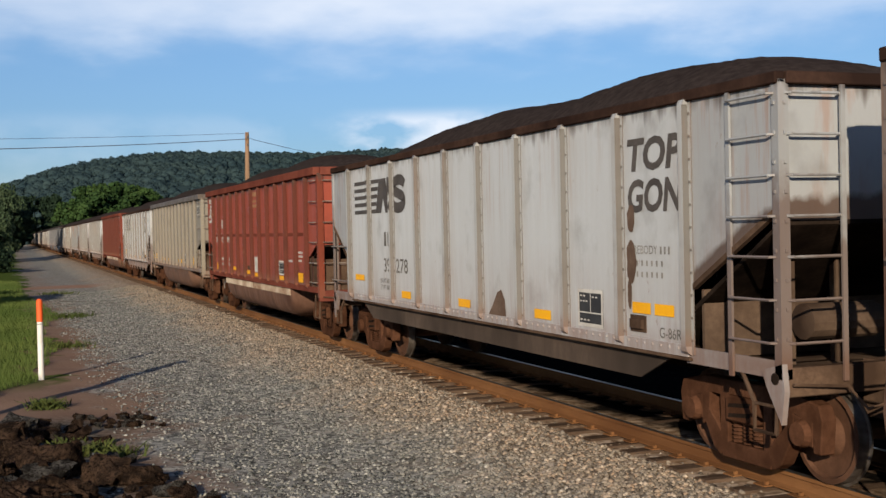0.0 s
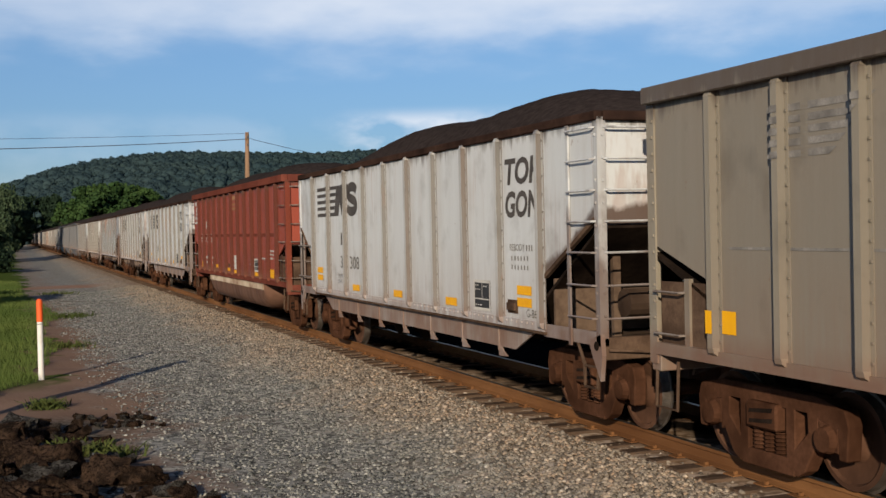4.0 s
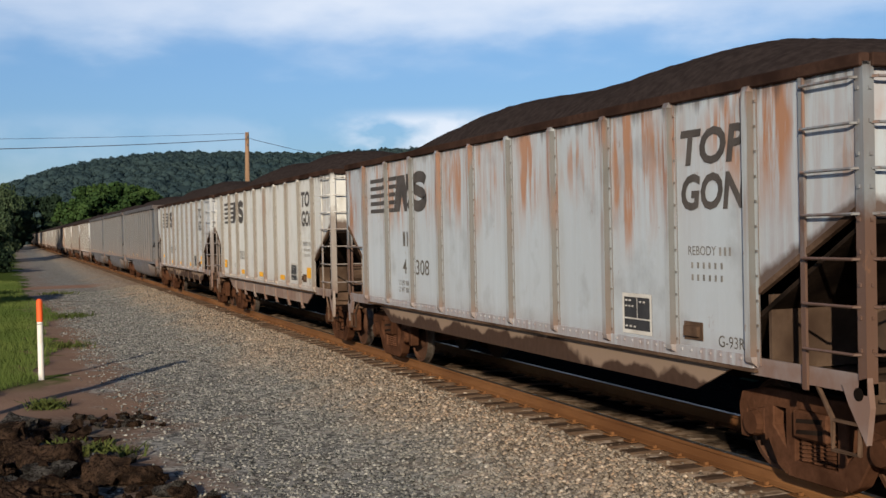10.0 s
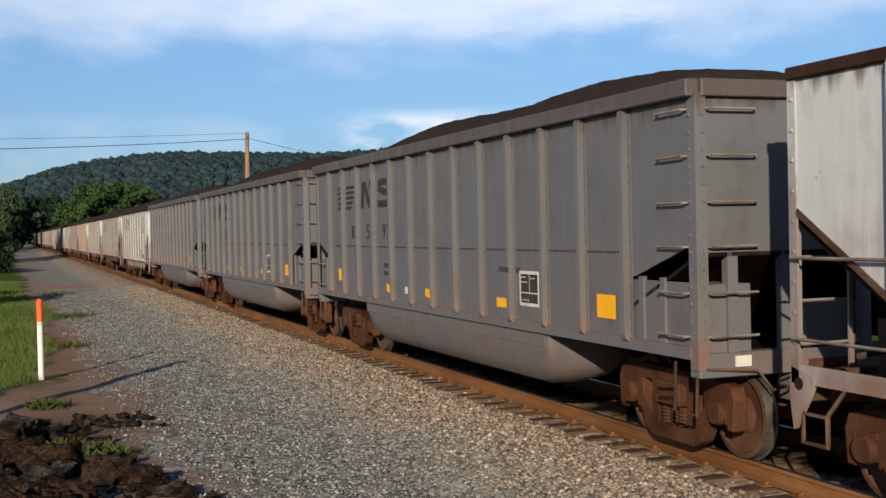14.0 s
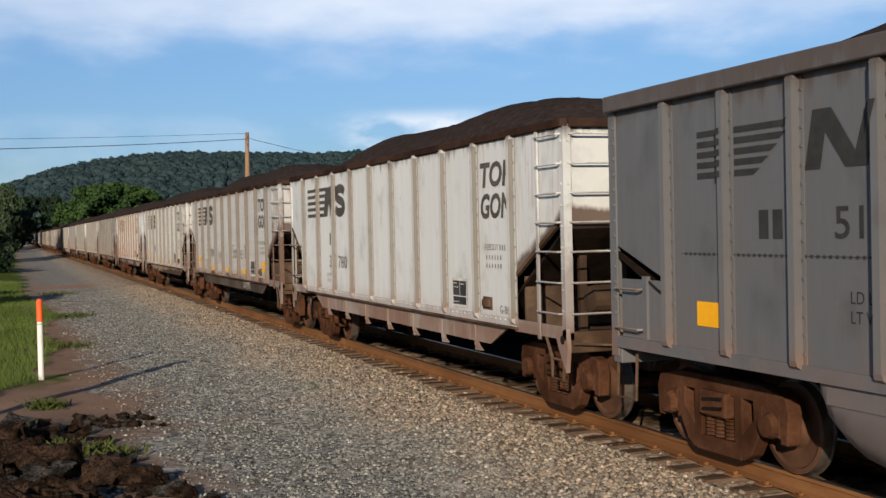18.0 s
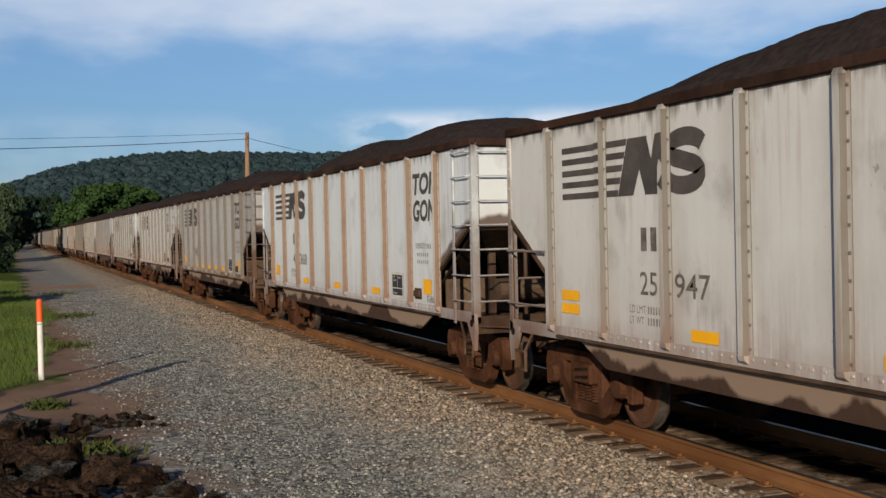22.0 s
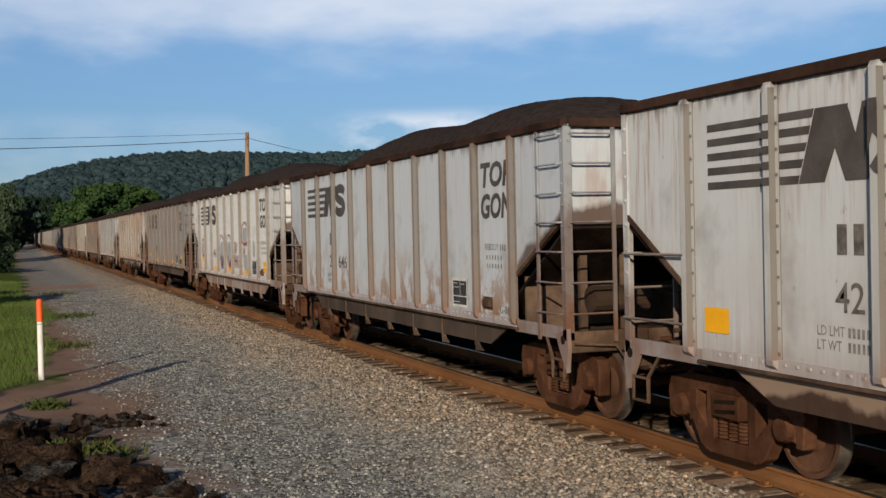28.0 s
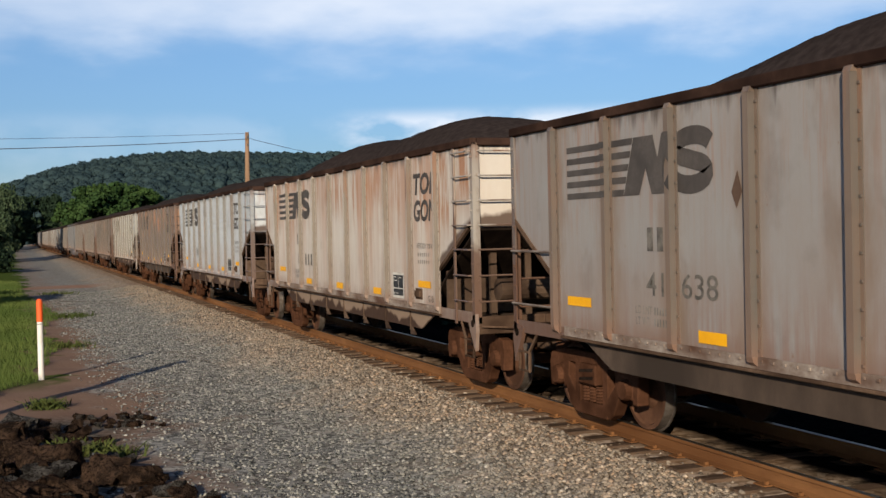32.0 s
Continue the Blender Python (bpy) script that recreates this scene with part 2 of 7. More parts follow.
M = {}
M["steel"] = plain("truck_steel", (0.034, 0.0155, 0.0092), (0.088, 0.041, 0.0245), 0.85, 0.0, 6.0, 0.5)
# undergear tone kept near-black to deepen the shade beneath and inside the cars
M["dark"] = plain("shaded_undergear", (0.008, 0.006, 0.005), (0.026, 0.018, 0.014), 0.9, 0.0, 6.0, 0.4)
M["wheel"] = plain("wheel_steel", (0.050, 0.025, 0.016), (0.10, 0.050, 0.031), 0.75, 0.0, 5.0, 0.25)
M["tread"] = plain("polished_tread", (0.085, 0.066, 0.055), (0.17, 0.15, 0.135), 0.5, 0.7, 20.0, 0.05)
M["coal"] = plain("coal", (0.025, 0.0195, 0.0187), (0.042, 0.033, 0.031), 1.0, 0.0, 30.0, 0.5, 0.02)
M["chord"] = plain("chord_rust", (0.02, 0.012, 0.01), (0.052, 0.03, 0.023), 0.85, 0.0, 4.0, 0.3)
M["board"] = plain("board_black", (0.018, 0.019, 0.022), (0.040, 0.040, 0.043), 0.6, 0.0, 6.0, 0.0)
M["white"] = plain("stencil_white", (0.52, 0.505, 0.475), (0.37, 0.345, 0.315), 0.7, 0.0, 10.0, 0.0)
M["char"] = plain("stencil_charcoal", (0.044, 0.038, 0.036), (0.078, 0.068, 0.063), 0.7, 0.0, 10.0, 0.0)
M["grey_ink"] = plain("stencil_grey", (0.12, 0.112, 0.105), (0.25, 0.235, 0.22), 0.7, 0.0, 18.0, 0.0)
M["yellow"] = plain("reflector_yellow", (0.76, 0.375, 0.005), (0.66, 0.31, 0.008), 0.45, 0.0, 5.0, 0.0)
M["red_ink"] = plain("spray_red", (0.17, 0.032, 0.03), (0.25, 0.075, 0.068), 0.6, 0.0, 8.0, 0.0)
M["grey_spray"] = plain("spray_grey", (0.25, 0.26, 0.285), (0.33, 0.33, 0.345), 0.6, 0.0, 4.0, 0.0)
M["blue_spray"] = plain("spray_blue", (0.075, 0.13, 0.22), (0.15, 0.2, 0.27), 0.6, 0.0, 4.0, 0.0)
M["chalk"] = plain("chalk", (0.38, 0.38, 0.355), (0.27, 0.255, 0.235), 0.9, 0.0, 14.0, 0.0)
M["buff"] = plain("worn_buff_band", (0.52, 0.43, 0.33), (0.2, 0.11, 0.066), 0.8, 0.0, 5.0, 0.2)
M["rail"] = plain("rail_rust", (0.105, 0.045, 0.018), (0.195, 0.092, 0.038), 0.8, 0.0, 3.0, 0.4, 0.01, (1, 0.3, 1))
M["railtop"] = plain("rail_running_surface", (0.22, 0.18, 0.15), (0.42, 0.39, 0.36), 0.38, 1.0, 10.0, 0.05, 0.01, (1, 0.1, 1))
M["tie"] = plain("tie_timber", (0.046, 0.03, 0.021), (0.125, 0.084, 0.06), 0.95, 0.0, 5.0, 0.7, 0.02, (0.3, 3, 3))
M["pole"] = plain("pole_timber", (0.175, 0.105, 0.066), (0.29, 0.19, 0.125), 0.9, 0.0, 3.0, 0.4, 0.02, (4, 4, 0.3))
M["wire"] = plain("wire_dark", (0.05, 0.05, 0.055), (0.09, 0.09, 0.10), 0.7, 0.0, 3.0, 0.0)
M["post_white"] = plain("post_white", (0.66, 0.65, 0.63), (0.54, 0.52, 0.49), 0.5, 0.0, 6.0, 0.05)
M["post_orange"] = plain("post_orange", (0.7, 0.105, 0.022), (0.58, 0.08, 0.016), 0.5, 0.0, 6.0, 0.05)
M["bark"] = plain("bark", (0.06, 0.045, 0.032), (0.13, 0.10, 0.075), 0.95, 0.0, 4.0, 0.8, 0.03, (2, 2, 0.4))


def rock_mat():
    """Broken rock and clods: shade painted near-black into the cracks, earth-brown and grey on the broken faces."""
    mat, nt, b = nodes("earth_rock", 0.95)
    v = coords(nt)
    oi = N(nt, "ShaderNodeObjectInfo")
    broad, fine = noise_of(nt, v, 1.6, 4.0, 0.6), noise_of(nt, v, 9.0, 5.0, 0.7)
    earth = blend(nt, ranged(nt, broad, 0.38, 0.62), (0.018, 0.012, 0.009), (0.072, 0.045, 0.031))
    grey = blend(nt, ranged(nt, broad, 0.38, 0.62), (0.020, 0.019, 0.018), (0.105, 0.098, 0.090))
    c = blend(nt, ranged(nt, oi.outputs["Random"], 0.68, 0.76), earth, grey)
    c = blend(nt, ranged(nt, fine, 0.52, 0.40), c, (0.010, 0.008, 0.007))
    nt.links.new(c, b.inputs["Base Color"])
    relief(nt, b, fine, 1.0, 0.06)
    return mat


def foliage(name, c1, c2):
    mat, nt, b = nodes(name, 0.75)
    geo = N(nt, "ShaderNodeNewGeometry")
    v = coords(nt, (1, 1, 1), False)
    n = noise_of(nt, v, 0.12, 3.0)
    f = times(nt, ranged(nt, n, 0.35, 0.65), ranged(nt, geo.outputs["Random Per Island"], 0, 1, 0.3, 1.2))
    nt.links.new(blend(nt, f, c1, c2), b.inputs["Base Color"])
    b.inputs["Subsurface Weight"].default_value = 0.0
    return mat




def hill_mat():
    """Distant woods: crowns of differing green tinted blue for haze, broken up by leaf clumps and gaps painted dark as
    shade.
    """
    mat, nt, b = nodes("hazy_hill_foliage", 0.9)
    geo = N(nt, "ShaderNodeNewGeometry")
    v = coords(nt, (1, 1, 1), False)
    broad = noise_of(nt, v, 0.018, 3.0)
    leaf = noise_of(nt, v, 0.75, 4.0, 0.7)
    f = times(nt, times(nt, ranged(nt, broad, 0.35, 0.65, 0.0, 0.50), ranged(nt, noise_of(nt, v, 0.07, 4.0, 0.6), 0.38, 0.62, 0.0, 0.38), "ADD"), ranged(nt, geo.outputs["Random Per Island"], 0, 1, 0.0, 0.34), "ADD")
    # the bluish tones carry the haze of distance
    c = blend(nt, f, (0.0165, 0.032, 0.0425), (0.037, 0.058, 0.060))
    # dark leaf tone paints shade into the gaps
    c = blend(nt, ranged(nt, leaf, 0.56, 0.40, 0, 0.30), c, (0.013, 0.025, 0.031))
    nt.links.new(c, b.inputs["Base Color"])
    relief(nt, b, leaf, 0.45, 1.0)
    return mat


M["rock"] = rock_mat()
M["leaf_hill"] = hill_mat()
M["leaf_mid"] = foliage("tree_foliage", (0.020, 0.043, 0.014), (0.050, 0.086, 0.024))
# darker copy of the tree leaves, with shade put into the colour
M["leaf_dark"] = foliage("shade_foliage", (0.010, 0.020, 0.012), (0.022, 0.037, 0.018))
M["leaf_willow"] = foliage("willow_foliage", (0.032, 0.052, 0.027), (0.066, 0.086, 0.046))
M["grass"] = foliage("grass_blades", (0.055, 0.085, 0.020), (0.100, 0.128, 0.034))
M["weed"] = foliage("weed_leaves", (0.036, 0.052, 0.014), (0.078, 0.088, 0.026))


def stone_mat():
    """Crushed stone: grey on the road, tan and pinkish towards the track."""
    mat, nt, b = nodes("ballast_stone", 0.9)
    geo = N(nt, "ShaderNodeNewGeometry")
    co = N(nt, "ShaderNodeTexCoord")
    sep = N(nt, "ShaderNodeSeparateXYZ")
    nt.links.new(co.outputs["Object"], sep.inputs[0])

    def ramp(*stops):
        r = N(nt, "ShaderNodeValToRGB")
        e = r.color_ramp.elements
        e[0].position, e[0].color = stops[0][0], (*stops[0][1], 1)
        e[1].position, e[1].color = stops[-1][0], (*stops[-1][1], 1)
        for p, c in stops[1:-1]:
            e.new(p).color = (*c, 1)
        nt.links.new(geo.outputs["Random Per Island"], r.inputs[0])
        return r.outputs[0]
    grey = ramp((0.0, (0.037, 0.039, 0.039)), (0.35, (0.122, 0.125, 0.121)), (0.7, (0.200, 0.198, 0.186)), (0.94, (0.244, 0.239, 0.220)), (1.0, (0.355, 0.353, 0.332)))
    tan = ramp((0.0, (0.066, 0.055, 0.046)), (0.35, (0.166, 0.138, 0.112)), (0.7, (0.254, 0.214, 0.173)), (0.9, (0.270, 0.191, 0.135)), (1.0, (0.432, 0.367, 0.301)))
    wob = noise_of(nt, co.outputs["Object"], 0.5, 3.0)
    x = times(nt, sep.outputs["X"], ranged(nt, wob, 0.3, 0.7, -0.8, 0.8), "SUBTRACT")
    nt.links.new(blend(nt, ranged(nt, x, 4.2, 5.9), grey, tan), b.inputs["Base Color"])
    return mat


M["stone"] = stone_mat()


def ground_mat():
    """Grey gravel road, tan ballast by the track, earth and grass along the verge."""
    mat, nt, b = nodes("ground_cover", 0.95)
    co = N(nt, "ShaderNodeTexCoord")
    v = co.outputs["Object"]
    sep = N(nt, "ShaderNodeSeparateXYZ")
    nt.links.new(v, sep.inputs[0])
    wob = noise_of(nt, v, 0.35, 4.0, 0.6)
    wob2 = noise_of(nt, v, 1.6, 4.0, 0.6)
    x = nt.nodes.new("ShaderNodeMath")
    x.operation = "ADD"
    nt.links.new(sep.outputs["X"], x.inputs[0])
    nt.links.new(ranged(nt, wob, 0.25, 0.75, -1.1, 1.1), x.inputs[1])
    x2 = nt.nodes.new("ShaderNodeMath")
    x2.operation = "ADD"
    nt.links.new(x.outputs[0], x2.inputs[0])
    nt.links.new(ranged(nt, wob2, 0.25, 0.75, -0.5, 0.5), x2.inputs[1])
    x = x2.outputs[0]
    vo = N(nt, "ShaderNodeTexVoronoi", Scale=15.0)
    nt.links.new(v, vo.inputs["Vector"])
    vo2 = N(nt, "ShaderNodeTexVoronoi", Scale=9.5)
    nt.links.new(v, vo2.inputs["Vector"])
    sepc = N(nt, "ShaderNodeSeparateColor")
    nt.links.new(vo.outputs["Color"], sepc.inputs[0])
    sepd = N(nt, "ShaderNodeSeparateColor")
    nt.links.new(vo2.outputs["Color"], sepd.inputs[0])
    big = noise_of(nt, v, 0.9, 5.0, 0.6)
    grey = blend(nt, sepc.outputs[0], (0.053, 0.052, 0.050), (0.293, 0.284, 0.260))
    grey = blend(nt, ranged(nt, sepd.outputs[1], 0.84, 0.92), grey, (0.357, 0.340, 0.302))
    grey = blend(nt, ranged(nt, big, 0.50, 0.74, 0, 0.55), grey, (0.171, 0.134, 0.105))
    pits = N(nt, "ShaderNodeTexVoronoi", Scale=6.0)
    nt.links.new(v, pits.inputs["Vector"])
    grey = blend(nt, ranged(nt, pits.outputs["Distance"], 0.22, 0.10, 0, 0.65), grey, (0.042, 0.038, 0.035))
    tan = blend(nt, sepc.outputs[1], (0.069, 0.053, 0.042), (0.352, 0.280, 0.218))
    tan = blend(nt, ranged(nt, sepd.outputs[0], 0.8, 0.92), tan, (0.464, 0.387, 0.316))
    col = blend(nt, ranged(nt, x, 4.2, 5.8), grey, tan)
    rusty = blend(nt, ranged(nt, big, 0.3, 0.7, 0.2, 0.6), tan, (0.27, 0.155, 0.082))
    col = blend(nt, times(nt, ranged(nt, x, 5.6, 6.6), ranged(nt, sep.outputs["X"], 5.6, 6.3)), col, rusty)
    # near-black tone paints the train's shade onto the ground
    train_shade = blend(nt, sepc.outputs[2], (0.004, 0.0036, 0.0032), (0.011, 0.0095, 0.0085))
    col = blend(nt, ranged(nt, times(nt, sep.outputs["X"], ranged(nt, wob2, 0.3, 0.7, -0.25, 0.25), "SUBTRACT"), 7.55, 8.0), col, train_shade)
    strip = times(nt, ranged(nt, sep.outputs["Y"], 68.0, 69.5), ranged(nt, sep.outputs["Y"], 74.0, 71.5))
    col = blend(nt, times(nt, times(nt, strip, ranged(nt, x, 5.2, 3.8)), 0.75), col, (0.26, 0.13, 0.085))
    earth = blend(nt, big, (0.148, 0.092, 0.066), (0.240, 0.160, 0.118))
    verge = times(nt, ranged(nt, x, 2.5, 1.6), ranged(nt, sep.outputs["Y"], 70.0, 35.0, 0.35, 1.0))
    col = blend(nt, verge, col, earth)
    lawn = blend(nt, noise_of(nt, v, 5.0, 5.0, 0.7), (0.039, 0.063, 0.014), (0.070, 0.092, 0.022))
    col = blend(nt, times(nt, ranged(nt, x, 0.75, 0.35), ranged(nt, sep.outputs["Y"], 22.5, 25.0)), col, lawn)
    col = blend(nt, ranged(nt, x, 15.0, 18.0), col, lawn)
    soil = blend(nt, sepc.outputs[1], (0.040, 0.033, 0.028), (0.150, 0.128, 0.106))
    heap = times(nt, times(nt, ranged(nt, sep.outputs["Y"], 19.6, 18.6), ranged(nt, sep.outputs["Y"], 7.5, 10.0)), ranged(nt, x, 1.9, 1.2))
    col = blend(nt, heap, col, soil)
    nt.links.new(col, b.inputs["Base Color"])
    h = times(nt, times(nt, vo.outputs["Distance"], 0.7), times(nt, vo2.outputs["Distance"], 0.9), "ADD")
    inv = times(nt, 1.0, h, "SUBTRACT")
    relief(nt, b, inv, 0.3, 0.02)
    return mat


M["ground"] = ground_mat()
# ---- mesh helpers ----
def finish(bm, name, bevel=0.0):
    if bevel:
        bmesh.ops.bevel(bm, geom=bm.edges[:], offset=bevel, segments=1, affect="EDGES")
    bmesh.ops.recalc_face_normals(bm, faces=bm.faces)
    me = bpy.data.meshes.new(name)
    bm.to_mesh(me)
    bm.free()
    return me


def part(name, bm, material, parent=None, label="", at=None):
    """One mesh object, from a bmesh or a mesh, under its thing."""
    me = finish(bm, name) if isinstance(bm, bmesh.types.BMesh) else bm
    if not me.materials:
        me.materials.append(material)
    ob = new(name, me)
    ob.parent = parent
    if at:
        ob.location = at
    return tagged(ob, label) if label else ob


def box(bm, x0, x1, y0, y1, z0, z1):
    v = [bm.verts.new((x, y, z)) for x in (x0, x1) for y in (y0, y1) for z in (z0, z1)]
    for f in ((0, 1, 3, 2), (4, 6, 7, 5), (0, 4, 5, 1), (2, 3, 7, 6), (0, 2, 6, 4), (1, 5, 7, 3)):
        bm.faces.new([v[i] for i in f])


def boxes(*rows, bevel=0.0):
    bm = bmesh.new()
    for r in rows:
        box(bm, *r)
    if bevel:
        bmesh.ops.bevel(bm, geom=bm.edges[:], offset=bevel, segments=1, affect="EDGES")
    return bm


def prism(bm, pts, axis, a, b):
    """Extrude a 2D outline along an axis; pts are the two other coordinates in x, y, z order."""
    def at(p, q):
        if axis == "x":
            return (q, p[0], p[1])
        if axis == "y":
            return (p[0], q, p[1])
        return (p[0], p[1], q)
    lo = [bm.verts.new(at(p, a)) for p in pts]
    hi = [bm.verts.new(at(p, b)) for p in pts]
    bm.faces.new(lo)
    bm.faces.new(list(reversed(hi)))
    for i in range(len(pts)):
        j = (i + 1) % len(pts)
        bm.faces.new((lo[i], hi[i], hi[j], lo[j]))


def rod(bm, a, b, r, n=6):
    a, b = Vector(a), Vector(b)
    d = (b - a).normalized()
    s = d.orthogonal().normalized()
    t = d.cross(s)
    ring = [[bm.verts.new(p + r * (math.cos(k * math.tau / n) * s + math.sin(k * math.tau / n) * t)) for k in range(n)] for p in (a, b)]
    bm.faces.new(ring[0])
    bm.faces.new(ring[1][::-1])
    for k in range(n):
        j = (k + 1) % n
        bm.faces.new((ring[0][k], ring[0][j], ring[1][j], ring[1][k]))


def rods(pts, r, n=6):
    """A bent rod: one tube through all points."""
    bm = bmesh.new()
    pts = [Vector(p) for p in pts]
    rings = []
    for i, p in enumerate(pts):
        d = (pts[min(i + 1, len(pts) - 1)] - pts[max(i - 1, 0)]).normalized()
        s = d.cross(Vector((0.31, 0.17, 0.94))).normalized()
        t = d.cross(s)
        rings.append([bm.verts.new(p + r * (math.cos(k * math.tau / n) * s + math.sin(k * math.tau / n) * t)) for k in range(n)])
    for p, q in zip(rings, rings[1:]):
        for k in range(n):
            bm.faces.new((p[k], p[(k + 1) % n], q[(k + 1) % n], q[k]))
    bm.faces.new(rings[0])
    bm.faces.new(rings[-1][::-1])
    return bm


def lathe(bm, prof, centre, n=28):
    """Turn a profile of (x, radius) round the x axis at centre."""
    c = Vector(centre)
    rings = []
    for x, r in prof:
        rings.append([bm.verts.new(c + Vector((x, r * math.cos(k * math.tau / n), r * math.sin(k * math.tau / n)))) for k in range(n)])
    for p, q in zip(rings, rings[1:]):
        for k in range(n):
            j = (k + 1) % n
            bm.faces.new((p[k], p[j], q[j], q[k]))
    bm.faces.new(rings[0])
    bm.faces.new(rings[-1][::-1])


def words(text, size, bold=0.0, lean=0.0, space=1.0):
    """A flat mesh of lettering, lower left corner at the origin, in the x-y plane."""
    cu = bpy.data.curves.new("lettering", "FONT")
    cu.body, cu.size, cu.shear, cu.offset, cu.space_character = text, size, lean, bold, space
    cu.resolution_u = 3
    ob = bpy.data.objects.new("lettering", cu)
    me = bpy.data.meshes.new_from_object(ob)
    bpy.data.batch_remove([ob])
    return me


def on_side(me, y, z, x, width=0.0, height=0.0):
    """Stand flat lettering up on the near side of a car: its x runs towards the near end. y is its far (reading start) edge."""
    co = np.empty(len(me.vertices) * 3, np.float32)
    me.vertices.foreach_get("co", co)
    co = co.reshape(-1, 3)
    lo, hi = co.min(0), co.max(0)
    k = width / (hi[0] - lo[0]) if width else 1.0
    kz = height / (hi[1] - lo[1]) if height else k
    out = np.stack([np.full(len(co), x), y - (co[:, 0] - lo[0]) * k, z + (co[:, 1] - lo[1]) * kz], 1)
    me.vertices.foreach_set("co", out.astype(np.float32).ravel())
    me.update()
    return me


def clip_poly(poly, lo, hi):
    """The part of a convex outline of (y, z) between two heights of y."""
    for lim, keep in ((lo, 1), (hi, -1)):
        res = []
        for p, q in zip(poly, poly[1:] + poly[:1]):
            a, b = keep * (p[0] - lim), keep * (q[0] - lim)
            if a >= 0:
                res.append(p)
            if a * b < 0:
                k = a / (a - b)
                res.append((p[0] + k * (q[0] - p[0]), p[1] + k * (q[1] - p[1])))
        poly = res
        if len(poly) < 3:
            return []
    return poly


def decal(polys, ribs, rw, x, depth, weld=False):
    """Paint that follows the panels and the rib faces: convex outlines of (y, z), split at the ribs."""
    bm = bmesh.new()
    cuts = [-1.0]
    for r in ribs:
        cuts += [r - rw / 2, r + rw / 2]
    cuts.append(20.0)
    for turn, poly in enumerate(polys):
        for i in range(len(cuts) - 1):
            c = clip_poly(list(poly), cuts[i], cuts[i + 1])
            if len(c) >= 3:
                xx = x - (depth if i % 2 else 0.0) - (0.0 if weld else 0.0007 * (turn % 4))
                bm.faces.new([bm.verts.new((xx, y, z)) for y, z in c])
    if weld:
        bmesh.ops.remove_doubles(bm, verts=bm.verts[:], dist=0.002)
    for f in bm.faces:
        f.normal_update()
        if f.normal.x > 0:
            f.normal_flip()
    me = bpy.data.meshes.new("paint")
    bm.to_mesh(me)
    bm.free()
    return me


def rect(y0, y1, z0, z1):
    return [(y0, z0), (y1, z0), (y1, z1), (y0, z1)]


def thing(name, label, category, group="", kind=""):
    return tagged(new(name), label, category, group, kind)


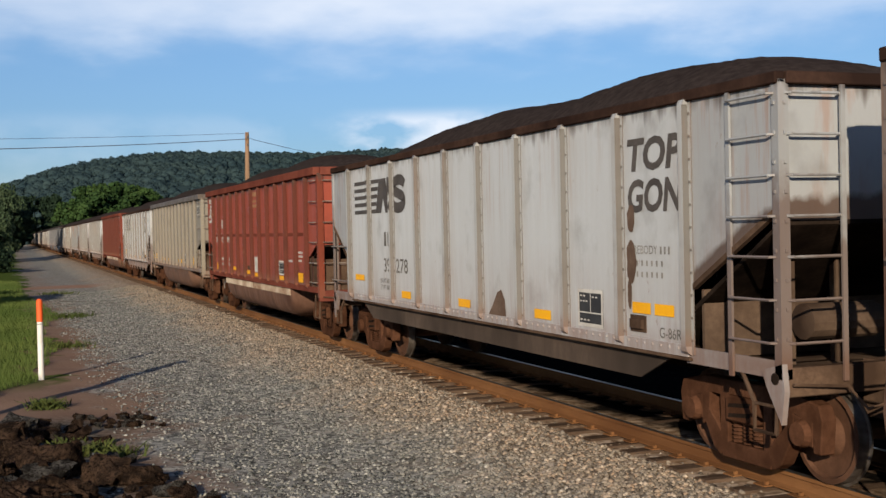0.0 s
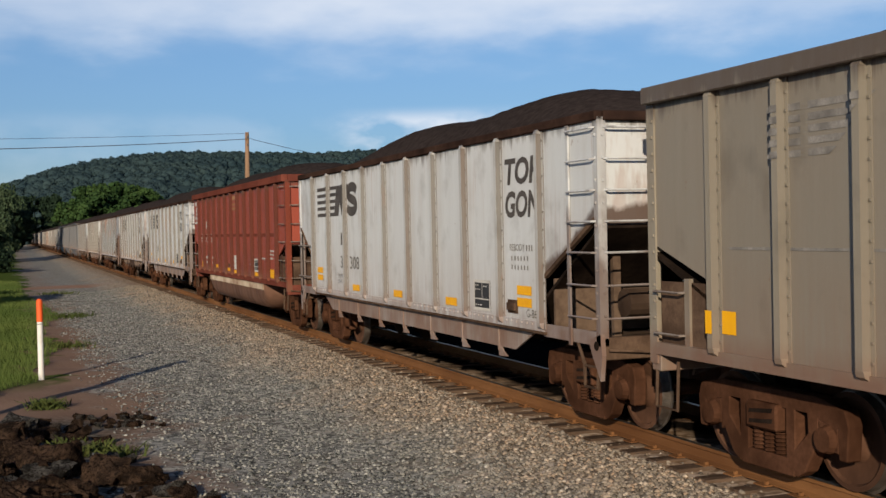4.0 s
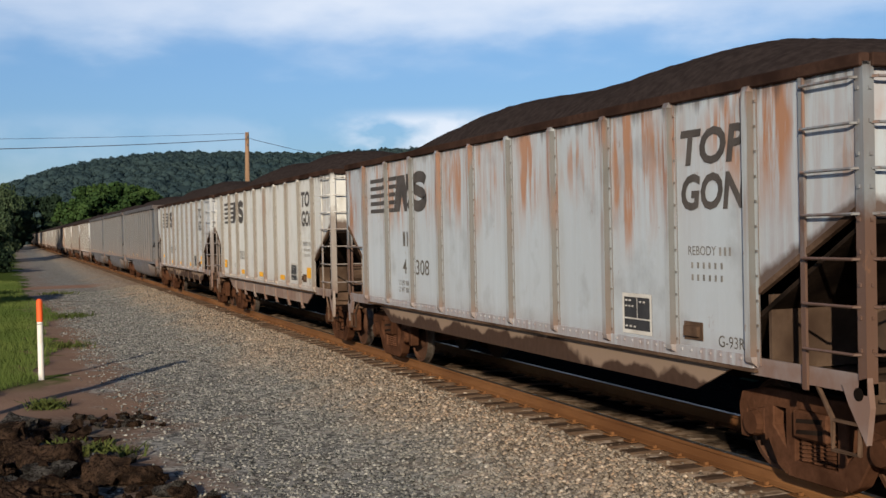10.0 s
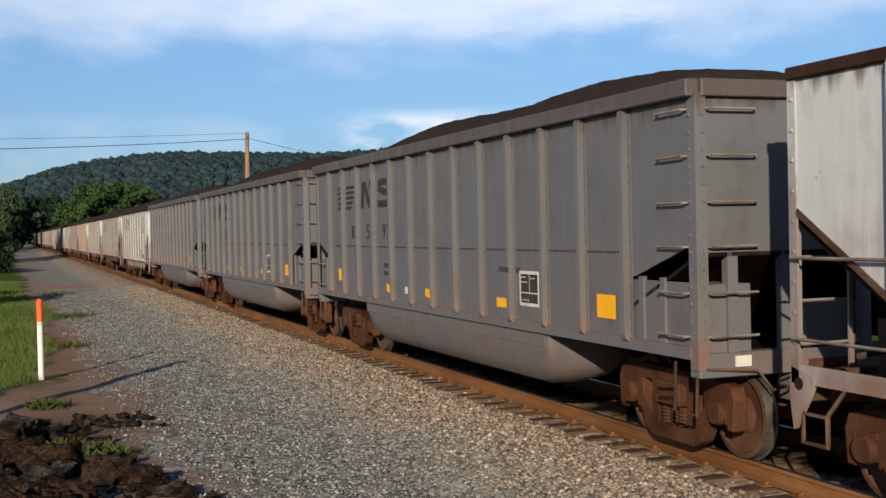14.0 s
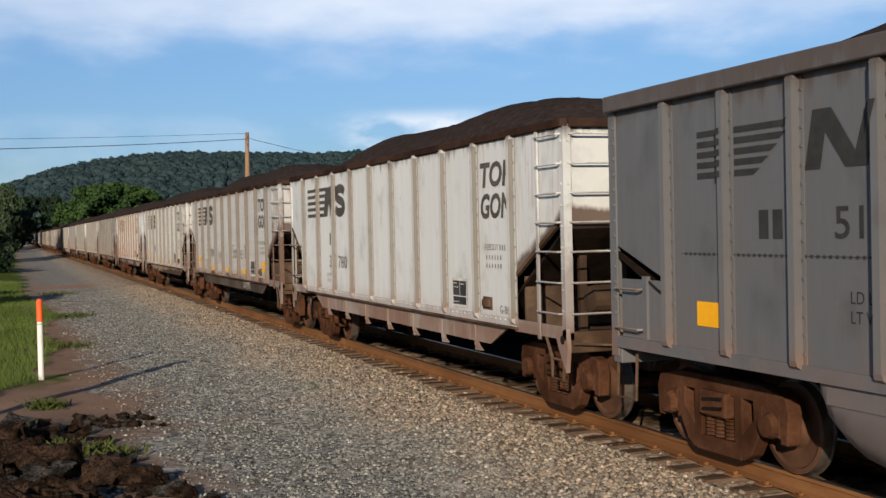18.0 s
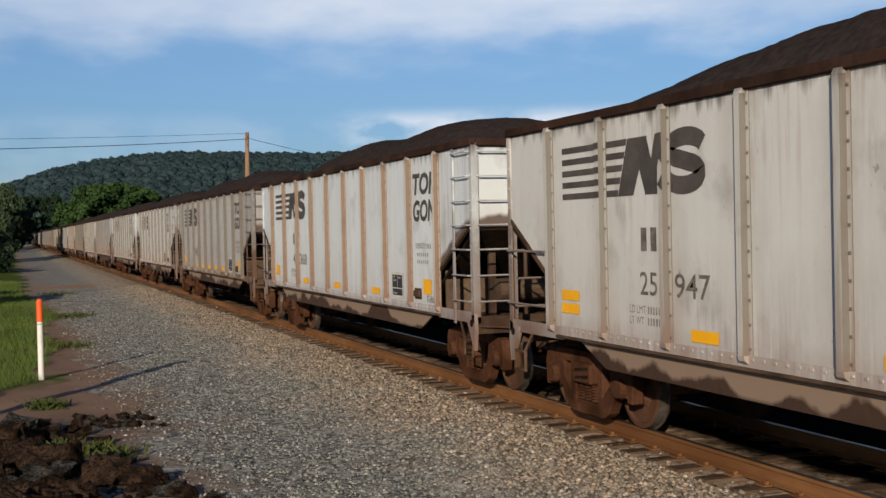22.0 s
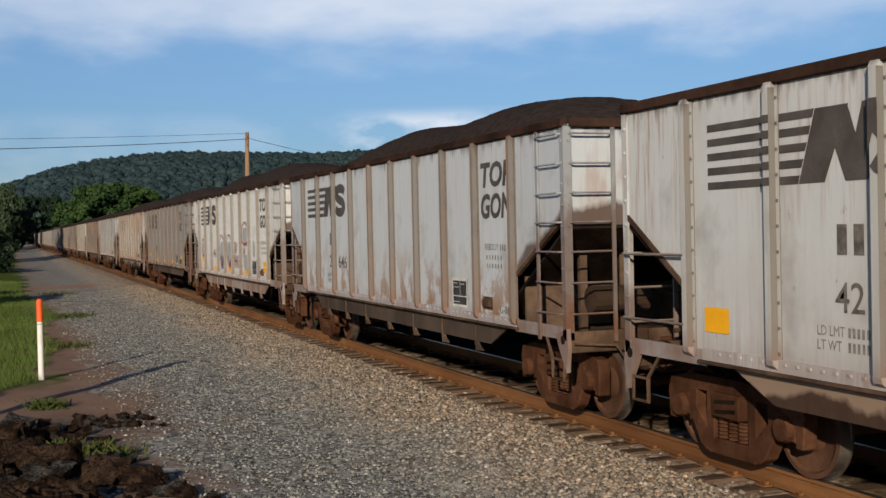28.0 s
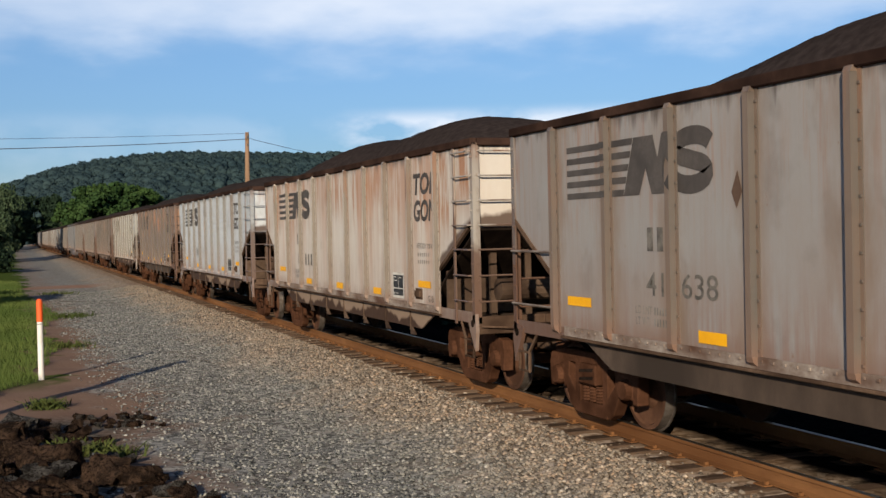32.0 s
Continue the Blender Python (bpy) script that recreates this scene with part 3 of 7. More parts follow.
# ---- trucks ----
def build_truck(parent, y, flip):
    t = new("truck")
    t.parent = parent
    t.location = (0, y, 0)
    if "side_frame" not in CACHE:
        for sx in (-1, 1):
            bm = bmesh.new()
            x0, x1 = sx * 0.93, sx * 1.09
            prism(bm, [(-0.44, 0.76), (0.44, 0.76), (0.44, 0.20), (-0.44, 0.20)], "x", *sorted((sx * 0.93, sx * 0.96)))
            for pts in (
                [(-1.17, 0.64), (-1.12, 0.78), (-0.74, 0.86), (0.74, 0.86), (1.12, 0.78), (1.17, 0.64), (1.00, 0.60), (0.62, 0.71), (-0.62, 0.71), (-1.00, 0.60)],
                [(-1.17, 0.66), (-1.02, 0.66), (-1.03, 0.33), (-1.14, 0.33)],
                [(1.17, 0.66), (1.14, 0.33), (1.03, 0.33), (1.02, 0.66)],
                [(-0.76, 0.68), (-0.60, 0.72), (-0.62, 0.42), (-0.76, 0.34)],
                [(0.76, 0.68), (0.76, 0.34), (0.62, 0.42), (0.60, 0.72)],
                [(-0.76, 0.46), (-0.62, 0.52), (-0.30, 0.22), (-0.44, 0.07), (-0.56, 0.14)],
                [(0.76, 0.46), (0.56, 0.14), (0.44, 0.07), (0.30, 0.22), (0.62, 0.52)],
                [(-0.46, 0.23), (0.46, 0.23), (0.40, 0.06), (-0.40, 0.06)],
                [(-0.43, 0.76), (-0.29, 0.76), (-0.29, 0.20), (-0.43, 0.20)],
                [(0.29, 0.76), (0.43, 0.76), (0.43, 0.20), (0.29, 0.20)],
                [(-1.03, 0.62), (-0.75, 0.66), (-0.75, 0.40), (-1.03, 0.38)],
                [(0.75, 0.66), (1.03, 0.62), (1.03, 0.38), (0.75, 0.40)],
            ):
                prism(bm, pts, "x", min(x0, x1), max(x0, x1))
            bmesh.ops.bevel(bm, geom=bm.edges[:], offset=0.012, segments=1, affect="EDGES")
            CACHE["side_frame%d" % sx] = finish(bm, "side_frame")
        CACHE["side_frame"] = 1
        CACHE["bolster"] = finish(boxes((-1.16, 1.16, -0.24, 0.24, 0.46, 0.72), (-0.35, 0.35, -0.3, 0.3, 0.72, 0.95), bevel=0.02), "bolster")
        bm = bmesh.new()
        prof = []
        for i in range(6):
            prof += [(0.235 + i * 0.038, 0.056), (0.247 + i * 0.038, 0.078), (0.260 + i * 0.038, 0.078)]
        rings = [[bm.verts.new((r * math.cos(k * math.tau / 8), r * math.sin(k * math.tau / 8), z)) for k in range(8)] for z, r in prof]
        for p, q in zip(rings, rings[1:]):
            for k in range(8):
                bm.faces.new((p[k], p[(k + 1) % 8], q[(k + 1) % 8], q[k]))
        CACHE["springs"] = finish(bm, "springs")
        bm = bmesh.new()
        lathe(bm, [(-0.06, 0.04), (-0.06, 0.11), (0.0, 0.13), (0.06, 0.13)], (0, 0, 0), 14)
        CACHE["cap"] = finish(bm, "bearing_cap")
        bm = bmesh.new()
        box(bm, -0.03, 0.03, -0.07, 0.07, -0.16, 0.16)
        box(bm, -0.9, 0.9, -0.04, 0.04, -0.05, 0.05)
        CACHE["brake_beam"] = finish(bm, "brake_beam")
        bm = bmesh.new()
        for s in (-1, 1):
            lathe(bm, [(s * 0.69, 0.47), (s * 0.72, 0.485), (s * 0.725, WHEEL_R), (s * 0.83, WHEEL_R - 0.008), (s * 0.835, 0.40), (s * 0.80, 0.38), (s * 0.775, 0.20), (s * 0.83, 0.13), (s * 0.84, 0.09), (s * 0.99, 0.08)], (0, 0, 0), 32)
        rod(bm, (-0.9, 0, 0), (0.9, 0, 0), 0.085, 10)
        me = finish(bm, "wheelset")
        me.materials.append(M["wheel"])
        me.materials.append(M["tread"])
        for p in me.polygons:
            r = math.hypot(p.center.y, p.center.z)
            if 0.69 < abs(p.center.x) < 0.835 and r > 0.43:
                p.material_index = 1
            p.use_smooth = False
        CACHE["wheelset"] = me
    for sx in (-1, 1):
        part("side_frame", CACHE["side_frame%d" % sx], M["steel"], t)
        for ky in (-0.17, 0.0, 0.17):
            part("spring", CACHE["springs"], M["steel"], t, "", (sx * 1.03, ky, 0))
        for sy in (-1, 1):
            part("bearing_cap", CACHE["cap"], M["steel"], t, "", (sx * 1.10, sy * 0.89, WHEEL_R + 0.04))
    part("bolster", CACHE["bolster"], M["steel"], t)
    # near-black strips on the bolster end paint the shade of two slots
    for dz in (0.0, -0.10):
        if "slot" not in CACHE:
            bm = bmesh.new()
            prism(bm, [(-0.19, 0.68), (0.17, 0.64), (0.19, 0.60), (-0.17, 0.635)], "x", -1.164, -1.10)
            CACHE["slot"] = finish(bm, "frame_slot")
        part("frame_slot", CACHE["slot"], M["dark"], t, "", (0, 0, dz))
    for sy in (-1, 1):
        part("brake_beam", CACHE["brake_beam"], M["dark"], t, "", (0, sy * 0.36, 0.42))
        part("wheelset", CACHE["wheelset"], M["wheel"], t, "", (0, sy * 0.89, WHEEL_R))
    return t


CACHE = {}
SHORT = ([1.55 + 1.30 * i for i in range(10)], 14.55)
LONG = ([1.49 + 1.35 * i for i in range(10)], 14.93)
TUB_RIBS = [1.35 + 1.03 * i for i in range(13)]
TUB_LEN = 14.90
RED_RIBS = [1.00 + 1.060 * i for i in range(13)]


def ribbon(pts, wid):
    """A band of even width along a curve, as quads that meet edge to edge."""
    pts = [Vector(p) for p in pts]
    left, right = [], []
    for i, p in enumerate(pts):
        d = (pts[min(i + 1, len(pts) - 1)] - pts[max(i - 1, 0)]).normalized() * wid / 2
        left.append((p.x - d.y, p.y + d.x))
        right.append((p.x + d.y, p.y - d.x))
    return [[left[i], left[i + 1], right[i + 1], right[i]] for i in range(len(pts) - 1)]


def logo_stripes(y, z, w, h):
    """The five stripes of the railway emblem. y is its far edge, w runs towards the near end."""
    out = []
    for i in range(5):
        b0 = i * 0.222
        out.append([(y - a * w, z + b * h) for a, b in ((0.0, b0), (0.427 + 0.07 * b0, b0), (0.427 + 0.07 * (b0 + 0.115), b0 + 0.115), (0.0, b0 + 0.115))])
    return out


def logo_block(y, z, w, h):
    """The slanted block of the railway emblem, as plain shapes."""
    rows = (((0.43, 0.0), (0.535, 0.0), (0.63, 1.0), (0.50, 1.0)), ((0.53, 1.0), (0.625, 1.0), (0.70, 0.0), (0.615, 0.0)), ((0.615, 0.0), (0.70, 0.0), (0.775, 1.0), (0.68, 1.0)))
    return [[(y - a * w, z + b * h) for a, b in row] for row in rows]


def logo_curl(y, z, w, h):
    """The curl of the railway emblem."""
    top = [(0.858 + 0.098 * math.cos(t), 0.715 + 0.185 * math.sin(t)) for t in [radians(12 + 20 * k) for k in range(13)]]
    low = [(0.846 + 0.098 * math.cos(t), 0.30 + 0.19 * math.sin(t)) for t in [radians(72 - 20 * k) for k in range(13)]]
    return ribbon([(y - a * w, z + b * h) for a, b in top + low], 0.185)


def fan_stripes(y, z, w, h):
    out = []
    for i in range(5):
        b0 = i * 0.20
        for a0, a1, a2 in ((0.02, 0.16, 0.16), (0.19, 0.27 + 0.035 * i, 0.30 + 0.035 * i)):
            out.append([(y - a * w, z + b * h) for a, b in ((a0, b0), (a1, b0), (a2, b0 + 0.12), (a0, b0 + 0.12))])
    return out


def fan_block(y, z, w, h):
    rows = (((0.47, 0.0), (0.525, 0.0), (0.555, 1.0), (0.50, 1.0)), ((0.50, 1.0), (0.565, 1.0), (0.67, 0.0), (0.61, 0.0)), ((0.63, 0.0), (0.68, 0.0), (0.735, 1.0), (0.68, 1.0)))
    return [[(y - a * w, z + b * h) for a, b in row] for row in rows]


def fan_curl(y, z, w, h):
    curl = [(0.98, 0.74), (0.96, 0.86), (0.92, 0.90), (0.83, 0.90), (0.79, 0.82), (0.79, 0.68), (0.84, 0.58), (0.92, 0.50), (0.965, 0.40), (0.965, 0.24), (0.93, 0.12), (0.85, 0.10), (0.77, 0.13)]
    return ribbon([(y - a * w, z + b * h) for a, b in curl], 0.13)


def bars(y, z, n, w, h, gap):
    """A row of plain bars in place of characters."""
    return [rect(y - i * (w + gap) - w, y - i * (w + gap), z, z + h) for i in range(n)]


def ring_shapes(y, z, ry, rz, wid, n=20, wob=0.0, seed=1):
    rnd = random.Random(seed)
    ph = [rnd.uniform(0, 6.28) for _ in range(3)]
    k = [1 + wob * (0.6 * math.sin(2 * math.tau * i / n + ph[0]) + 0.4 * math.sin(3 * math.tau * i / n + ph[1]) + 0.25 * math.sin(7 * math.tau * i / n + ph[2])) for i in range(n)]
    wids = [wid * (1 + 0.45 * math.sin(math.tau * i / n + 4.2)) for i in range(n)]
    out = []
    for i in range(n):
        j = (i + 1) % n
        a, b = i * math.tau / n, j * math.tau / n
        out.append([(y + ry * k[i] * math.cos(a), z + rz * k[i] * math.sin(a)), (y + ry * k[j] * math.cos(b), z + rz * k[j] * math.sin(b)),
                    (y + (ry * k[j] - wids[j]) * math.cos(b), z + (rz * k[j] - wids[j]) * math.sin(b)), (y + (ry * k[i] - wids[i]) * math.cos(a), z + (rz * k[i] - wids[i]) * math.sin(a))])
    return out


def disc_shape(y, z, ry, rz, n=16, wob=0.0, seed=1):
    rnd = random.Random(seed)
    return [(y + ry * (1 + rnd.uniform(-wob, wob)) * math.cos(i * math.tau / n), z + rz * math.sin(i * math.tau / n)) for i in range(n)]


def strokes(pts, wid):
    out = []
    for (y0, z0), (y1, z1) in zip(pts, pts[1:]):
        d = Vector((y1 - y0, z1 - z0)).normalized() * wid / 2
        nrm = Vector((-d.y, d.x))
        out.append([(y0 - d.x + nrm.x, z0 - d.y + nrm.y), (y1 + d.x + nrm.x, z1 + d.y + nrm.y), (y1 + d.x - nrm.x, z1 + d.y - nrm.y), (y0 - d.x - nrm.x, z0 - d.y - nrm.y)])
    return out


# ---- coal ----
def coal_mesh(length, half, rim, seed, high, lean=0.0):
    """A heap in two long humps, as the chute left it: steep at both ends, dipping in the middle."""
    ny, nx = 150, 21
    y0, y1 = 0.10, length - 0.10
    at = [0.10, 0.35, 0.8, 1.2, 2.0, 3.0, 4.0, 5.5, 7.0, 8.4, 9.8, 10.7, 11.6, 12.8, 13.8, 15.0]
    tall = [-0.05, 0.04, 0.26, 0.43, 0.61, 0.71, 0.71, 0.63, 0.64, 0.69, 0.69, 0.62, 0.47, 0.26, 0.04, -0.05]
    vs, fs = [], []
    for i in range(ny):
        y = y0 + (y1 - y0) * i / (ny - 1)
        u = (y + 0.35 * noise.noise(Vector((seed * 4.3, y * 0.2, 1)))) * 14.55 / length
        u += lean * (u / 14.55) ** 2
        ridge = high * sum(float(np.interp(u + d, at, tall)) for d in (-0.4, -0.2, 0, 0.2, 0.4)) / 5
        ridge += (0.05 * noise.noise(Vector((y * 0.45, seed * 3.7, 0))) + 0.03 * noise.noise(Vector((y * 1.3, seed * 2.1, 4)))) * min(1, ridge * 3)
        for j in range(nx):
            x = -half + 2 * half * j / (nx - 1)
            a = 1 - abs(x / half) ** 2.6
            n = noise.fractal(Vector((x * 1.4, y * 1.4, seed * 9.1)), 0.8, 2.1, 5)
            grit = noise.noise(Vector((x * 9, y * 9, seed)))
            vs.append((x, y, rim - 0.04 + ridge * a + (0.010 * n + 0.012 * grit) * (0.3 + a)))
    for i in range(ny - 1):
        for j in range(nx - 1):
            k = i * nx + j
            fs.append((k, k + 1, k + nx + 1, k + nx))
    me = bpy.data.meshes.new("coal_load")
    me.from_pydata(vs, [], fs)
    me.materials.append(M["coal"])
    for p in me.polygons:
        p.use_smooth = True
    return me


# ---- the ribbed gondola with open ladder ends ----
def coupler_mesh():
    bm = boxes((-0.11, 0.11, -0.34, 0.5, 0.72, 0.92), bevel=0.02)
    box(bm, -0.17, 0.17, -0.52, -0.30, 0.66, 0.98)
    prism(bm, [(-0.19, -0.40), (-0.19, -0.60), (-0.06, -0.68), (0.02, -0.60), (-0.04, -0.52), (0.04, -0.40)], "z", 0.68, 0.96)
    prism(bm, [(0.06, -0.40), (0.20, -0.40), (0.21, -0.58), (0.12, -0.62)], "z", 0.70, 0.94)
    box(bm, -0.30, 0.30, -0.06, 0.04, 0.60, 1.05)
    return finish(bm, "coupler")


def rib_mesh(wide, deep, z0, z1, rivets, side):
    bm = bmesh.new()
    s = side
    prism(bm, [(0, -wide / 2), (s * deep, -wide / 2 + 0.008), (s * deep, wide / 2 - 0.008), (0, wide / 2)], "z", z0 + 0.10, z1 - 0.05)
    prism(bm, [(0, z0), (s * deep * 0.85, z0 + 0.05), (s * deep, z0 + 0.10), (0, z0 + 0.10)], "y", -wide / 2, wide / 2)
    prism(bm, [(0, z1), (s * deep * 0.7, z1), (s * deep, z1 - 0.05), (0, z1 - 0.05)], "y", -wide / 2, wide / 2)
    box(bm, min(0, s * 0.012), max(0, s * 0.012), -wide / 2 - 0.045, wide / 2 + 0.045, z0 + 0.02, z1)
    for i in range(rivets):
        z = z0 + 0.16 + (z1 - z0 - 0.3) * i / (rivets - 1)
        for y in (-wide / 2 - 0.024, wide / 2 + 0.024):
            box(bm, min(s * 0.012, s * 0.024), max(s * 0.012, s * 0.024), y - 0.012, y + 0.012, z - 0.012, z + 0.012)
    me = finish(bm, "rib")
    me.materials.append(None)
    me.materials.append(None)
    # side faces and rivets take the darker slot, which paints in rivet shadows
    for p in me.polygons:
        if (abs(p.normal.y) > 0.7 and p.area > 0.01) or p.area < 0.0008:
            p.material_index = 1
    return me


def ladder_rods(x, y0, y1, zs, axis, r=0.014):
    """Rungs of bent rod between two uprights."""
    bm = bmesh.new()
    for z in zs:
        if axis == "y":
            o = -0.05 if x < 0 else 0.05
            for a, b in (((x, y0, z), (x + o, y0 + 0.03, z)), ((x + o, y0 + 0.03, z), (x + o, y1 - 0.03, z)), ((x + o, y1 - 0.03, z), (x, y1, z))):
                rod(bm, a, b, r, 5)
        else:
            for a, b in (((y0, x, z), (y0 + 0.03, x - 0.05, z)), ((y0 + 0.03, x - 0.05, z), (y1 - 0.03, x - 0.05, z)), ((y1 - 0.03, x - 0.05, z), (y1, x, z))):
                rod(bm, a, b, r, 5)
    return bm


def build_gon(ribs, length):
    W = 1.555
    car = thing("coal_gondola", "ribbed steel coal gondola heaped with coal", "railway car", "coal cars of the train")
    pitch = ribs[1] - ribs[0]
    side_panel = finish(boxes((-0.012, 0.012, 0.065 - pitch / 2, pitch / 2 - 0.065, 1.22, 3.68)), "side_panel")
    for sx in (-1, 1):
        x = sx * W
        for i in range(9):
            part("side_panel", side_panel, None, car, "", (x - sx * 0.012, ribs[i] + pitch / 2, 0))
        rib = rib_mesh(0.10, 0.078, 1.13, 3.68, 11, sx)
        for y in ribs:
            part("rib", rib, None, car, "", (x, y, 0))
        for e in (0, 1):
            bm = bmesh.new()
            k = ribs[0] if e == 0 else length - ribs[-1]
            pts = [(0.05, 3.68), (k, 3.68), (k, 1.82), (k - 0.11, 1.84), (0.12, 2.54), (0.05, 2.56)]
            if e:
                pts = [(length - a, b) for a, b in pts]
            prism(bm, pts, "x", x - sx * 0.024, x)
            part("end_panel", bm, None, car)
            bm = bmesh.new()
            k = ribs[0] if e == 0 else length - ribs[-1]
            pts = [(0.10, 2.56), (k - 0.10, 1.86), (k - 0.10, 1.80), (0.10, 2.50)]
            prism(bm, [(length - a if e else a, b) for a, b in pts], "x", *sorted((x + sx * 0.022, x - sx * 0.03)))
            part("slope_flange", bm, M["gear"], car)
            bm = bmesh.new()
            yy = 0.0 if e == 0 else length
            d = 1 if e == 0 else -1
            box(bm, *sorted((x + sx * 0.02, x - sx * 0.09)), *sorted((yy, yy + d * 0.022)), 1.06, 3.70)
            box(bm, *sorted((x + sx * 0.02, x - sx * 0.002)), *sorted((yy + d * 0.022, yy + d * 0.10)), 1.06, 3.70)
            for k in range(9):
                z = 1.4 + k * 0.26
                box(bm, *sorted((x + sx * 0.02, x + sx * 0.035)), *sorted((yy + d * 0.045, yy + d * 0.075)), z, z + 0.03)
                box(bm, *sorted((x - sx * 0.03, x - sx * 0.06)), *sorted((yy, yy - d * 0.014)), z, z + 0.03)
            part("corner_post", bm, None, car)
            if (e == 0) == (sx < 0):
                bm = ladder_rods(x + sx * 0.02, *sorted((yy + d * 0.06, yy + d * 0.74)), (3.58, 3.22, 2.86, 2.50, 2.14, 1.76, 1.38), "y")
                box(bm, *sorted((x + sx * 0.035, x + sx * 0.01)), *sorted((yy + d * 0.72, yy + d * 0.78)), 1.02, 3.68)
                part("side_ladder", bm, None, car)
            else:
                for z in (2.14, 1.45):
                    part("grab_rod", ladder_rods(x + sx * 0.02, *sorted((yy + d * 0.05, yy + d * 1.3)), (z,), "y", 0.016), M["grab"], car)
            part("sill_step", boxes((*sorted((x, x - sx * 0.03)), *sorted((yy + d * 0.02, yy + d * 1.55)), 1.06, 1.22)), None, car)
        bm = boxes((*sorted((x + sx * 0.045, x - sx * 0.06)), 0.0, length, 3.66, 3.77), bevel=0.012)
        part("top_chord", bm, M["chord"], car, "rusty top chord")
        bm = boxes((*sorted((x + sx * 0.02, x - sx * 0.03)), 1.50, length - 1.50, 1.12, 1.235))
        for k in range(70):
            y = 1.66 + k * 0.166
            box(bm, *sorted((x + sx * 0.02, x + sx * 0.034)), y, y + 0.03, 1.185, 1.21)
        part("side_sill", bm, None, car)
        part("sill_ledge", boxes((*sorted((x + sx * 0.045, x - sx * 0.04)), 1.44, length - 1.44, 1.085, 1.118), bevel=0.006), M["gear"], car, "dark rusty ledge under the side sill")
        bm = bmesh.new()
        prism(bm, [(1.9, 1.083), (2.55, 0.80), (length - 2.55, 0.80), (length - 1.9, 1.083)], "x", *sorted((x - sx * 0.05, x - sx * 0.075)))
        part("belly_plate", bm, M["sill"], car, "worn brown belly plate with pale scars")
        tab = boxes((*sorted((x - sx * 0.035, x - sx * 0.06)), -0.012, 0.012, 0.74, 1.10))
        prism(tab, [(0.012, 0.84), (0.012, 0.665), (-0.26, 0.675), (-0.12, 0.74), (-0.02, 0.84)], "x", *sorted((x - sx * 0.045, x - sx * 0.075)))
        tab = finish(tab, "stiffener")
        for y in (3.1, 4.5, 5.9, 7.3, 8.7, 10.1, 11.5) if length < 14.8 else ():
            part("stiffener", tab, M["pale_gear"], car, "", (0, y, 0))
    for e in (0, 1):
        yy = 0.0 if e == 0 else length
        d = 1 if e == 0 else -1
        part("end_chord", boxes((-W + 0.06, W - 0.06, *sorted((yy - d * 0.03, yy + d * 0.07)), 3.66, 3.77), bevel=0.01), M["chord"], car)
        part("end_sheet", boxes((-W + 0.03, W - 0.03, *sorted((yy + d * 0.05, yy + d * 0.075)), 2.46, 3.66)), None, car)
        bm = bmesh.new()
        prism(bm, [(yy + d * 0.05, 2.46), (yy + d * 0.05, 2.42), (yy + d * 2.2, 1.12), (yy + d * 2.2, 1.18)], "x", -W + 0.03, W - 0.03)
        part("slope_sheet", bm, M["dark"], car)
        bm = ladder_rods(yy - d * 0.0, -W + 0.06, -W + 0.62, (3.58, 3.22, 2.86, 2.50, 2.14, 1.76, 1.38), "x") if e == 0 else bmesh.new()
        for x in (-W + 0.62,):
            box(bm, x, x + 0.05, *sorted((yy - d * 0.04, yy - d * 0.015)), 1.02, 3.66)
        if e:
            for z in (3.58, 3.22, 2.86, 2.50, 2.14, 1.76, 1.38):
                rod(bm, (-W + 0.06, yy + 0.04, z), (-W + 0.62, yy + 0.04, z), 0.014, 5)
        part("end_ladder", bm, None, car)
        part("end_sill", boxes((-W, W, *sorted((yy, yy + d * 0.12)), 0.90, 1.16), (-0.45, 0.45, *sorted((yy - d * 0.05, yy + d * 0.3)), 0.62, 1.16), bevel=0.01), M["gear"], car)
        part("bolster_web", boxes((-W + 0.05, W - 0.05, *sorted((yy + d * 1.30, yy + d * 1.34)), 1.12, 1.80), (-W + 0.02, W - 0.02, *sorted((yy + d * 0.1, yy + d * 1.5)), 1.06, 1.10)), M["gear"], car)
        strut = finish(boxes((-0.05, 0.05, *sorted((yy + d * 0.62, yy + d * 0.72)), 1.08, 2.2)), "end_strut")
        for x in (-1.0, -0.42, 0.42, 1.0):
            part("end_strut", strut, M["gear"], car, "", (x, 0, 0))
        bm = bmesh.new()
        if e == 0:
            lathe(bm, [(-0.42, 0.02), (-0.40, 0.17), (0.40, 0.17), (0.42, 0.02)], (-0.62, 0.42, 1.52), 14)
            part("brake_valve", boxes((0.1, 0.55, 0.28, 0.62, 1.12, 1.55), bevel=0.02), M["gear"], car)
        else:
            box(bm, -0.9, -0.2, length - 0.62, length - 0.30, 1.12, 1.60)
            part("brake_rod", rods([(-1.2, length - 0.4, 1.3), (0.9, length - 0.4, 1.5)], 0.03), M["gear"], car)
        part("brake_reservoir", bm, M["gear"], car)
        bm = bmesh.new()
        prism(bm, [(yy + d * 0.0, 1.20), (yy + d * 0.30, 1.12), (yy + d * 0.22, 0.96), (yy + d * 0.02, 0.66), (yy - d * 0.03, 0.96)], "x", -W - 0.02, -W + 0.035)
        part("jacking_pad", bm, None, car)
        c = part("coupler", CACHE.setdefault("coupler", coupler_mesh()), M["steel"], car)
        if e:
            c.matrix_basis = pose(0, length, 0, 0, 0, 180)
